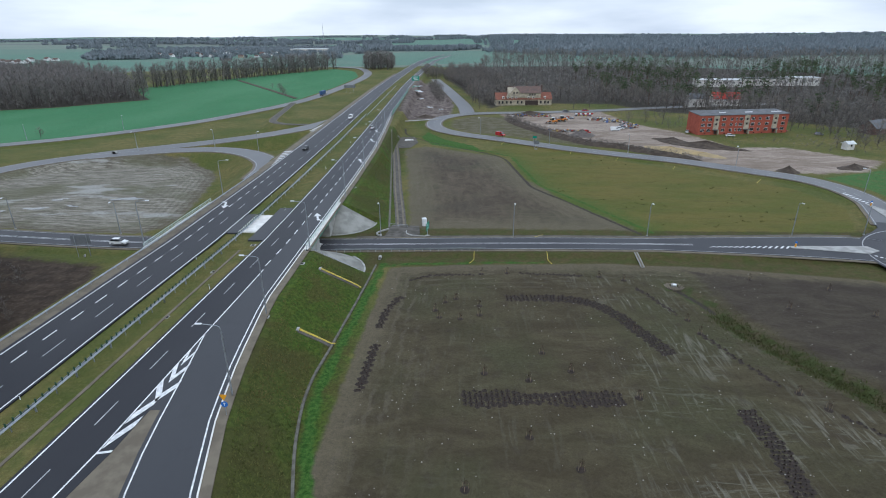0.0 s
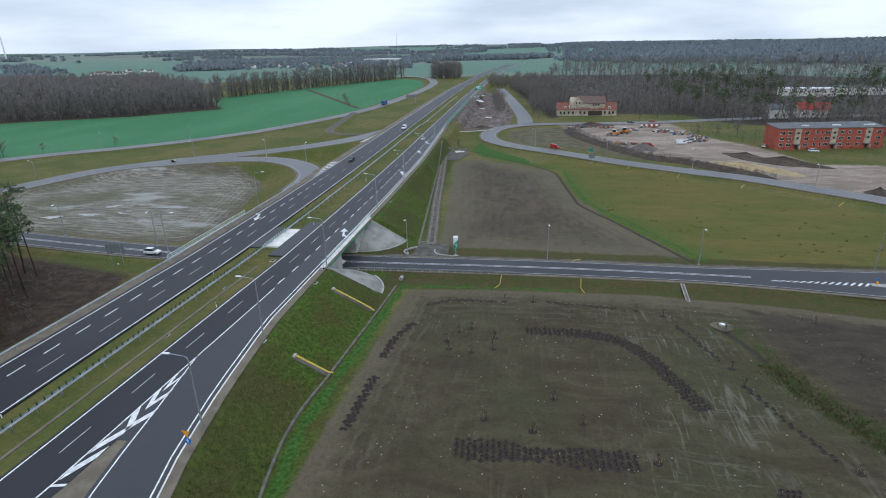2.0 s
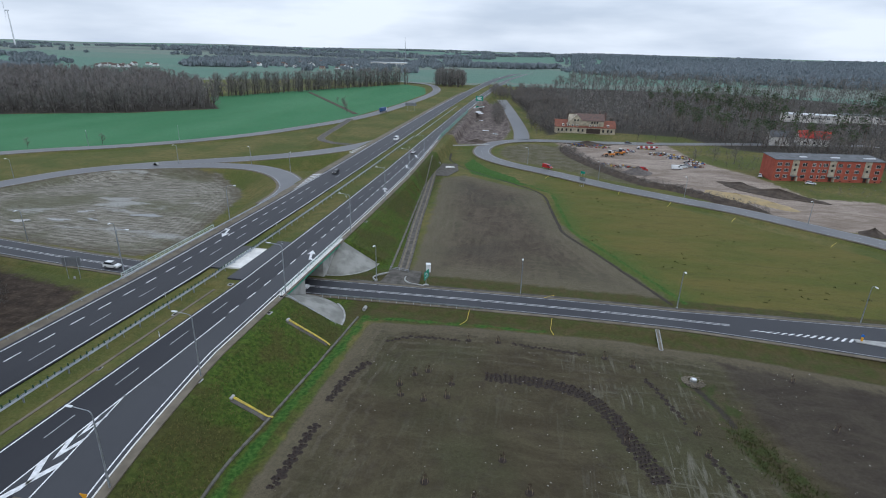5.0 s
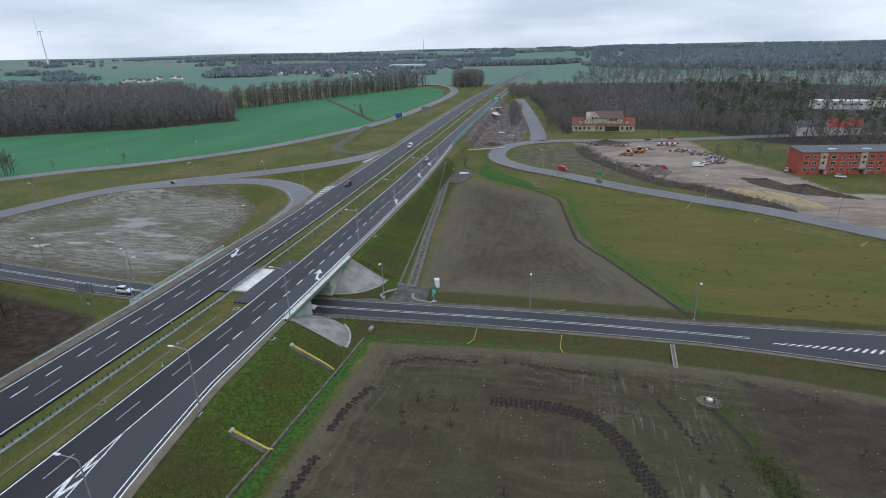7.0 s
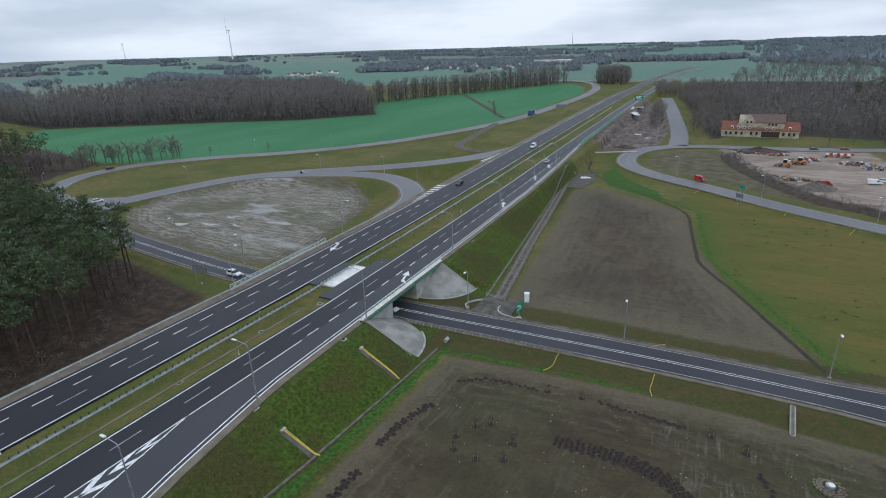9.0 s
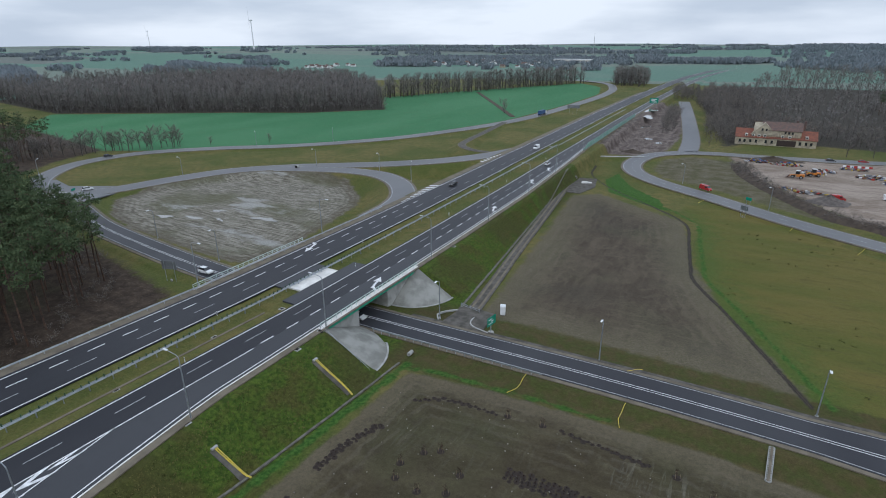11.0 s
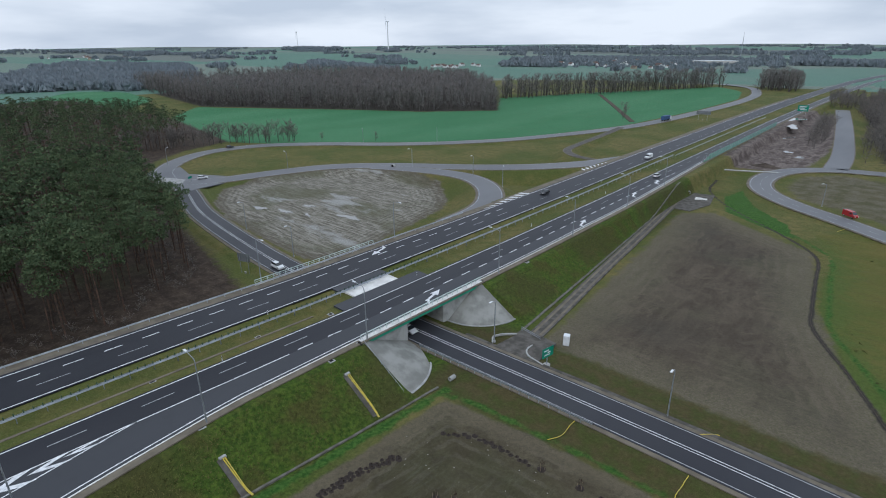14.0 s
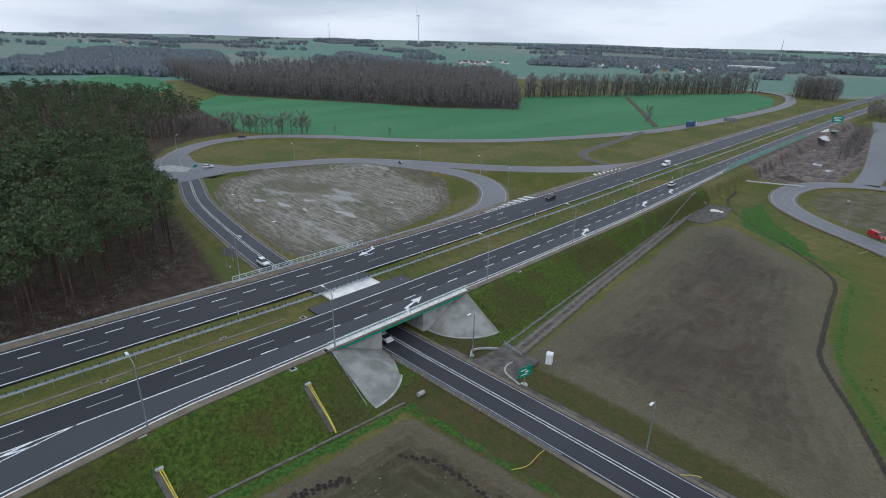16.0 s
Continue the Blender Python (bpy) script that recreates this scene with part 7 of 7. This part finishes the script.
for i, (x, y) in enumerate(vil):
    m = pose(x, y, ground_at(x, y), 0, 0, rv.choice((0, 90)) + rv.uniform(-25, 25))
    if i < 3:
        protos[i].matrix_basis = m
    else:
        k = rv.uniform(0.55, 0.95)
        o = copy_thing(protos[0 if 70 <= i < 84 else i % 3], m)
        o.scale = (k, k, k)
warehouse((-430, 1430, ground_at(-430, 1430)), 5, 90, 30, 9, M_ROOFW, "long white industrial shed beyond the village")


def turbine(x, y, h, yaw, spin):
    e = empty("wind_turbine", (x, y, ground_at(x, y) - 2), yaw, label="white three-bladed wind turbine on the plain", category="wind turbine", group="wind turbines")
    bm = bmesh.new()
    tube(bm, [(0, 0, 0), (0, 0, h * 0.5), (0, 0, h)], [h * 0.022, h * 0.018, h * 0.012], 12)
    part("tower", bm, M_LAMP, e)
    bm = bmesh.new()
    box(bm, -h * 0.018, h * 0.018, -h * 0.05, h * 0.05, h - h * 0.015, h + h * 0.022, h * 0.008)
    part("nacelle", bm, M_LAMP, e)
    bm = bmesh.new()
    tube(bm, [(0, -h * 0.075, h), (0, -h * 0.05, h)], [h * 0.006, h * 0.018], 10)
    hub = part("hub", bm, M_LAMP, e)
    for k in range(3):
        a = radians(spin + 120 * k)
        c, s_ = math.cos(a), math.sin(a)
        bm = bmesh.new()
        R = h * 0.46
        ring = []
        for u, w in ((0.0, 0.012), (0.18, 0.026), (0.6, 0.016), (1.0, 0.004)):
            w *= h
            row_ = []
            for dx, dy in ((-w / 2, 0), (0, -w * 0.22), (w / 2, 0), (0, w * 0.22)):
                q = Vector((dx, -h * 0.065 + dy, u * R))
                row_.append(bm.verts.new((q.x * c + q.z * s_, q.y, h - q.x * s_ + q.z * c)))
            ring.append(row_)
        for r0, r1 in zip(ring, ring[1:]):
            for j in range(4):
                bm.faces.new((r0[j], r0[(j + 1) % 4], r1[(j + 1) % 4], r1[j]))
        bm.faces.new(ring[0][::-1])
        bm.faces.new(ring[-1])
        part("blade", bm, M_LAMP, hub)
    return e


turbine(-2053, 1969, 136, -45, 15)
turbine(-3446, 2390, 105, -50, 40)
mast = empty("radio_mast", (-470, 1950, ground_at(-470, 1950)), label="thin steel radio mast beyond the village", category="mast")
bm = bmesh.new()
tube(bm, [(0, 0, 0), (0, 0, 62)], [1.6, 0.6], 4)
part("lattice", bm, M_STEEL, mast)
bm = bmesh.new()
tube(bm, [(0, 0, 61), (0, 0, 74)], [0.4, 0.2], 6)
part("antenna", bm, M_STEEL, mast)

# ---------------------------------------------------------------- vehicles
M_TYRE = simple("tyre_rubber", (0.018, 0.018, 0.019), None, 2.0, 0.9)
M_RIM = simple("wheel_rim", (0.35, 0.36, 0.37), None, 2.0, 0.35, 0.7)
M_RED = simple("red_car_paint", (0.34, 0.02, 0.02), (0.29, 0.02, 0.02), 0.5, 0.25, 0.0, 0.5)
M_WPAINT = simple("white_car_paint", (0.66, 0.67, 0.68), (0.60, 0.61, 0.62), 0.5, 0.25, 0.0, 0.5)
M_BPAINT = simple("dark_car_paint", (0.02, 0.022, 0.026), None, 0.5, 0.22, 0.0, 0.5)
M_SPAINT = simple("silver_car_paint", (0.34, 0.35, 0.36), None, 0.5, 0.25, 0.5, 0.5)
M_BLUE = simple("blue_tarpaulin", (0.04, 0.09, 0.20), (0.03, 0.07, 0.16), 0.5, 0.6)
M_LIGHTS = simple("lamp_glass", (0.65, 0.64, 0.6), None, 1.0, 0.15)
M_TAIL = simple("tail_light", (0.35, 0.01, 0.01), None, 1.0, 0.2)
M_ORANGE = simple("machine_orange", (0.55, 0.19, 0.03), (0.42, 0.15, 0.03), 0.6, 0.5)


def extruded(bm, prof, w, taper=0.0):
    """A side profile of x, z pulled across y; upper corners drawn in by taper."""
    zs = [z for _, z in prof]
    zm, zM = min(zs), max(zs)
    sides = []
    for s_ in (-1, 1):
        sides.append([bm.verts.new((x, s_ * (w / 2 - taper * (z - zm) / (zM - zm)), z)) for x, z in prof])
    a, b = sides
    bm.faces.new(a)
    bm.faces.new(b[::-1])
    for i in range(len(prof)):
        j = (i + 1) % len(prof)
        bm.faces.new((a[j], a[i], b[i], b[j]))
    bmesh.ops.recalc_face_normals(bm, faces=bm.faces)
    bmesh.ops.bevel(bm, geom=list(bm.edges), offset=0.05, segments=1, affect="EDGES")


def wheel(e, x, y, r, w=0.22):
    bm = bmesh.new()
    tube(bm, [(x, y - w / 2, r), (x, y + w / 2, r)], r, 14)
    t = part("wheel", bm, M_TYRE, e)
    s_ = 1 if y > 0 else -1
    bm = bmesh.new()
    tube(bm, [(x, y + s_ * w * 0.4, r), (x, y + s_ * w * 0.56, r)], r * 0.6, 10)
    part("rim", bm, M_RIM, t)


def car(name, at, yaw, paint, label, kind="hatch", cat="car", group=""):
    """A car that points along +x before the turn."""
    e = empty(name, at, yaw, label=label, category=cat, group=group)
    if kind == "van":
        L, W, body, cab = 5.3, 1.95, [(-2.6, 0.35), (2.6, 0.35), (2.65, 0.95), (1.75, 1.25), (1.0, 2.15), (-2.55, 2.2)], None
    else:
        hgt = 0.15 if kind == "suv" else 0.0
        L, W = 4.4, 1.8
        body = [(-2.15, 0.3), (2.15, 0.3), (2.2, 0.62 + hgt), (1.1, 0.92 + hgt), (-2.1, 0.98 + hgt)]
        cab = [(-1.95, 0.95 + hgt), (1.15, 0.9 + hgt), (0.35, 1.42 + hgt * 1.5), (-1.55, 1.46 + hgt * 1.5)]
    bm = bmesh.new()
    extruded(bm, body, W, 0.08 if cab else 0.12)
    bd = part("body", bm, paint, e)
    if cab:
        bm = bmesh.new()
        extruded(bm, cab, W - 0.12, 0.16)
        part("windows", bm, M_GLASS, e)
        bm = bmesh.new()
        z = cab[2][1]
        box(bm, -1.5, 0.32, -0.62, 0.62, z + 0.0, z + 0.06, 0.02)
        part("roof", bm, paint, e)
    else:
        bm = bmesh.new()
        vs = [bm.verts.new(p) for p in ((1.74, -0.82, 1.3), (1.74, 0.82, 1.3), (1.12, 0.78, 2.06), (1.12, -0.78, 2.06))]
        for v in vs:
            v.co.x += 0.06
        bm.faces.new(vs)
        part("windscreen", bm, M_GLASS, e)
        for s_ in (-1, 1):
            bm = bmesh.new()
            box(bm, 0.45, 1.2, s_ * 0.93 - 0.03, s_ * 0.93 + 0.03, 1.25, 1.85, 0.01)
            part("side_window", bm, M_GLASS, e)
    r = 0.33
    for x in (-1.35, 1.4) if cab else (-1.65, 1.7):
        for s_ in (-1, 1):
            wheel(e, x, s_ * (W / 2 - 0.12), r)
    for s_ in (-1, 1):
        bm = bmesh.new()
        fx = 2.12 if cab else 2.55
        box(bm, fx, fx + 0.1, s_ * 0.62 - 0.18, s_ * 0.62 + 0.18, 0.55, 0.72 if cab else 0.9, 0.02)
        part("headlight", bm, M_LIGHTS, e)
        bm = bmesh.new()
        fx = -2.2 if cab else -2.68
        box(bm, fx, fx + 0.1, s_ * 0.68 - 0.13, s_ * 0.68 + 0.13, 0.7, 0.95, 0.02)
        part("tail_light", bm, M_TAIL, e)
    return e


car("car", (-90.5, 131.4, 0.72), 0, M_WPAINT, "white sport utility car on the underpass road", "suv")
car("car", (-208, 166, 1.02), 70, M_WPAINT, "white hatchback waiting at the junction", "hatch")
car("car", (-38.5, 131.0, 0.55), 0, M_WPAINT, "white car coming out under the bridge", "hatch")
car("car", (-270, 212, 1.02), 75, M_BPAINT, "dark car on the local road", "hatch")
car("car", (-66.5, 229, 6.02), -90, M_BPAINT, "dark car on the western carriageway", "hatch")
car("van", (-64, 316, 6.0), -90, M_WPAINT, "white delivery van on the western carriageway", "van", "van")
car("car", (-46.2, 282, 6.02), 92, M_WPAINT, "white car on the eastern carriageway", "hatch")
car("van", (20, 288, 1.02), -38, M_RED, "red delivery van on the access road", "van", "van")
for x, y, a, p, lb in ((121, 300, 70, M_WPAINT, "white car parked by the apartment block"), (139, 289.5, -10, M_WPAINT, "white car parked in front of the apartment block"), (186, 293, 5, M_SPAINT, "silver car parked by the trees"),
                       (173, 303, 10, M_RED, "red car parked at the end of the apartment block"), (88, 311, 5, M_WPAINT, "white car parked beside the yard"), (91, 314, 5, M_SPAINT, "grey car parked beside the yard"), (70, 380, 8, M_BPAINT, "dark car on the old road"), (84, 384, 8, M_RED, "red car on the old road")):
    car("car", (x, y, ground_at(x, y) + 0.03), a, p, lb, "hatch", "car", "parked cars")
car("van", (66, 297, ground_at(66, 297)), 10, M_RED, "red van parked in the building yard", "van", "van")
car("van", (84, 306, ground_at(84, 306)), 4, M_WPAINT, "white van parked in the building yard", "van", "van")
# lorry on the local road
lo = empty("lorry", (-120.5, 484, 1.0), 86, label="blue tarpaulin lorry on the local road", category="lorry")
bm = bmesh.new()
box(bm, -6.5, 3.2, -1.25, 1.25, 1.1, 3.9, 0.06)
part("box_body", bm, M_BLUE, lo, "blue tarpaulin body")
bm = bmesh.new()
extruded(bm, [(3.5, 0.6), (5.7, 0.6), (5.75, 1.7), (5.4, 3.3), (3.5, 3.4)], 2.4, 0.1)
part("cab", bm, M_WPAINT, lo, "white cab")
bm = bmesh.new()
box(bm, 5.55, 5.72, -1.0, 1.0, 1.9, 2.9, 0.02)
part("windscreen", bm, M_GLASS, lo)
bm = bmesh.new()
box(bm, -6.4, 5.2, -0.5, 0.5, 0.7, 1.1, 0.03)
part("chassis", bm, M_BPAINT, lo)
for x in (-5.2, -4.0, 1.2, 4.6):
    for s_ in (-1, 1):
        wheel(lo, x, s_ * 1.05, 0.5, 0.35)


def loader(at, yaw, label):
    e = empty("wheel_loader", at, yaw, label=label, category="wheel loader")
    bm = bmesh.new()
    extruded(bm, [(-3.0, 0.9), (0.2, 0.9), (0.2, 1.9), (-2.8, 2.1)], 1.9, 0.1)
    part("engine_body", bm, M_ORANGE, e)
    bm = bmesh.new()
    extruded(bm, [(-1.0, 1.9), (0.6, 1.9), (0.4, 3.4), (-0.9, 3.4)], 1.6, 0.1)
    part("cab", bm, M_GLASS, e, "dark glazed cab")
    bm = bmesh.new()
    box(bm, -1.1, 0.6, -0.85, 0.85, 3.4, 3.55, 0.04)
    part("cab_roof", bm, M_WPAINT, e)
    for s_ in (-1, 1):
        bm = bmesh.new()
        tube(bm, [(0.6, s_ * 0.5, 1.6), (2.2, s_ * 0.5, 1.3), (3.2, s_ * 0.5, 0.7)], 0.14, 6)
        part("lift_arm", bm, M_ORANGE, e)
    bm = bmesh.new()
    extruded(bm, [(3.0, 0.15), (4.3, 0.1), (3.5, 0.5), (3.2, 1.3), (2.9, 1.2)], 2.6, 0.0)
    part("bucket", bm, M_TILEW, e, "worn steel bucket")
    for x in (-1.9, 1.4):
        for s_ in (-1, 1):
            wheel(e, x, s_ * 1.05, 0.75, 0.5)
    return e


loader((53.5, 331, ground_at(53.5, 331)), 170, "orange wheel loader in the building yard")
loader((60, 338, ground_at(60, 338)), 200, "orange wheel loader among scrap heaps")

# ---------------------------------------------------------------- yard heaps and clutter
M_SOILD = simple("dark_heaped_soil", (0.050, 0.039, 0.031), (0.075, 0.058, 0.045), 0.5, 0.95, bump=0.8)
M_SAND = simple("yellow_sand", (0.36, 0.27, 0.14), (0.28, 0.22, 0.13), 0.35, 0.95, bump=0.5)
M_PGRAV = simple("grey_heap_gravel", (0.14, 0.12, 0.11), (0.09, 0.08, 0.075), 0.8, 0.95, bump=0.6)


def heap(x, y, rx, ry, h, mat, yaw, label, seed, name="soil_mound"):
    r = random.Random(seed)
    n, m = 22, 7
    v, f = [], []
    z0 = ground_at(x, y)
    ph = [r.uniform(0, 6.28) for _ in range(5)]
    for i in range(m + 1):
        u = i / m
        for k in range(n):
            a = 6.283 * k / n
            w = 1 + 0.14 * math.sin(2 * a + ph[0]) + 0.1 * math.sin(3 * a + ph[1]) + 0.07 * math.sin(5 * a + ph[2])
            zz = h * (1 - u) ** 1.25 * (1 + 0.15 * math.sin(4 * a + ph[3] + 3 * u)) + r.uniform(-0.05, 0.05) * h
            v.append((rx * u * w * math.cos(a), ry * u * w * math.sin(a), -0.3 if i == m else zz))
    for i in range(m):
        for k in range(n):
            j = (k + 1) % n
            f.append((i * n + k, (i + 1) * n + k, (i + 1) * n + j, i * n + j))
    o = mesh_ob(name, v, f, mat)
    o.matrix_basis = pose(x, y, z0, 0, 0, yaw)
    return tagged(o, label=label, category="mound", group="yard mounds")


heap(63, 291, 7.5, 5.5, 3.2, M_PGRAV, 0, "grey gravel heap in the building yard", 1, "gravel_mound")
heap(97, 256, 15, 8, 1.6, M_SAND, -40, "spread heap of yellow sand", 2, "sand_mound")
heap(108, 247, 10, 5, 1.2, M_SAND, -40, "low spread of yellow sand", 3, "sand_mound")
heap(116, 264, 17, 6, 2.6, M_SOILD, -30, "long dark soil heap below the apartment block", 4)
heap(105, 276, 12, 6, 2.0, M_SOILD, -45, "long dark soil heap below the apartment block", 5)
heap(129, 216, 5.5, 4, 2.2, M_SOILD, 10, "dark soil heap at the field edge", 6)
heap(158, 222, 7, 4, 1.8, M_SOILD, 20, "dark soil heap at the field edge", 7)
heap(44, 368, 14, 4, 2.2, M_SOILD, 3, "long dark soil heap at the yard's edge", 8)
heap(-24, 362, 8, 4, 1.6, M_SOILD, 0, "dark soil heap on the waste ground", 9)
bank_ridge = smooth_line([(29, 352, 0), (34, 325, 0), (46, 297, 0), (62, 270.5, 0), (76, 261, 0), (91, 245, 0), (102, 232.5, 0)], 1.5)
rn = normals2(bank_ridge)
v, f = [], []
rz = random.Random(3)
prof = [(-4.2, -0.2), (-2.6, 1.0), (-1.0, 1.9), (0.5, 2.0), (2.2, 1.1), (4.0, -0.2)]
for i, (p, m) in enumerate(zip(bank_ridge, rn)):
    end = min(1, i / 4, (len(bank_ridge) - 1 - i) / 4)
    for o, z in prof:
        v.append((p[0] + m[0] * (o + rz.uniform(-0.3, 0.3)), p[1] + m[1] * (o + rz.uniform(-0.3, 0.3)), ground_at(p[0], p[1]) + (z * (0.85 + rz.uniform(-0.15, 0.25)) * end if z > 0 else -0.3)))
q = len(prof)
f = [(i * q + j, i * q + j + 1, (i + 1) * q + j + 1, (i + 1) * q + j) for i in range(len(bank_ridge) - 1) for j in range(q - 1)]
tagged(mesh_ob("soil_bank", v, f, M_SOILD), label="long dark earth bank between road and yard", category="bank", kind="structure")

SCRAP = [simple("scrap_%s" % n, c, None, 1.0, 0.7) for n, c in (("grey", (0.20, 0.20, 0.21)), ("rust", (0.16, 0.07, 0.04)), ("white", (0.55, 0.55, 0.55)), ("red", (0.35, 0.04, 0.03)), ("black", (0.03, 0.03, 0.03)), ("blue", (0.05, 0.10, 0.24)), ("yellow", (0.45, 0.33, 0.05)))]


def scrap_heap(x, y, rx, ry, n, label, seed):
    """A pile of broken slabs, beams and sheets."""
    r = random.Random(seed)
    bm = bmesh.new()
    for i in range(n):
        u, a = math.sqrt(r.random()), r.uniform(0, 6.283)
        px_, py_ = rx * u * math.cos(a), ry * u * math.sin(a)
        m = Matrix.Translation((px_, py_, 0.2 + (1 - u) * 1.3 * r.random())) @ Euler((r.uniform(-0.6, 0.6), r.uniform(-0.6, 0.6), r.uniform(0, 6.28))).to_matrix().to_4x4()
        k = len(bm.faces)
        w, d, h = r.choice(((1.6, 0.3, 0.2), (1.0, 0.8, 0.12), (0.6, 0.5, 0.5), (2.4, 0.18, 0.18), (1.2, 1.0, 0.7)))
        box(bm, -w / 2, w / 2, -d / 2, d / 2, -h / 2, h / 2, 0, m)
        bm.faces.ensure_lookup_table()
        mi = r.choice((0, 0, 1, 1, 2, 2, 3, 4, 4, 5, 6))
        for q_ in range(k, len(bm.faces)):
            bm.faces[q_].material_index = mi
    o = part("rubble_mound", bm, SCRAP)
    o.matrix_basis = pose(x, y, ground_at(x, y), 0, 0, 0)
    return tagged(o, label=label, category="rubble pile", group="rubble piles")


for i, (x, y, rx, ry, n) in enumerate(((37, 362, 6, 3, 70), (50, 360, 7, 3.5, 80), (60, 345, 6, 4, 80), (66, 350, 5, 3, 50), (84, 346, 7, 4, 90), (92, 337, 7, 4, 80), (97, 325, 6, 4, 70), (58, 303, 6, 2.5, 60), (50, 306, 4, 2, 40), (94, 315, 5, 3, 40), (78, 362, 6, 2.5, 50))):
    scrap_heap(x, y, rx, ry, n, "rubble pile with broken boards in the yard", i)
bar = empty("site_barrier", (74, 368, ground_at(74, 368)), 3, label="red and white plastic site barrier", category="barrier")
for i in range(8):
    bm = bmesh.new()
    extruded(bm, [(i * 1.5, 0.0), (i * 1.5 + 1.4, 0.0), (i * 1.5 + 1.4, 0.9), (i * 1.5, 0.9)], 0.5, 0.15)
    part("block", bm, M_RED if i % 2 else M_WPAINT, bar)

# shallow water on the mud
M_WATER = Mat("muddy_water", 0.04, 0.0, 0.5).color((0.16, 0.155, 0.14)).m


def puddle(x, y, rx, ry, seed, dz=0.16):
    r = random.Random(seed)
    ph = [r.uniform(0, 6.28) for _ in range(4)]
    n = 36
    v = [(0, 0, 0)]
    for k in range(n):
        a = 6.283 * k / n
        w = 1 + 0.25 * math.sin(2 * a + ph[0]) + 0.2 * math.sin(3 * a + ph[1]) + 0.15 * math.sin(5 * a + ph[2]) + 0.1 * math.sin(9 * a + ph[3])
        v.append((rx * w * math.cos(a), ry * w * math.sin(a), 0))
    o = mesh_ob("puddle", v, [(0, 1 + k, 1 + (k + 1) % n) for k in range(n)], M_WATER)
    zz = max(ground_at(x + dx, y + dy) for dx in (-rx, 0, rx) for dy in (-ry, 0, ry))
    o.matrix_basis = pose(x, y, zz + 0.02, 0, 0, r.uniform(-20, 20))
    return tagged(o, label="shallow puddle of pale water on bare mud", category="puddle", group="puddles")


for i, (x, y, rx, ry) in enumerate(((-149, 160, 3.6, 1.3), (-138, 164, 3.0, 1.4), (-137, 174, 2.6, 1.0), (-114, 175, 4.2, 1.8), (-128, 167, 2.0, 0.8),
                                     (-38, 487, 3.2, 9), (-35, 462, 2.2, 4), (-24, 410, 2.0, 3), (-44, 526, 3.5, 12), (-16, 398, 2.0, 3))):
    puddle(x, y, rx, ry, i)
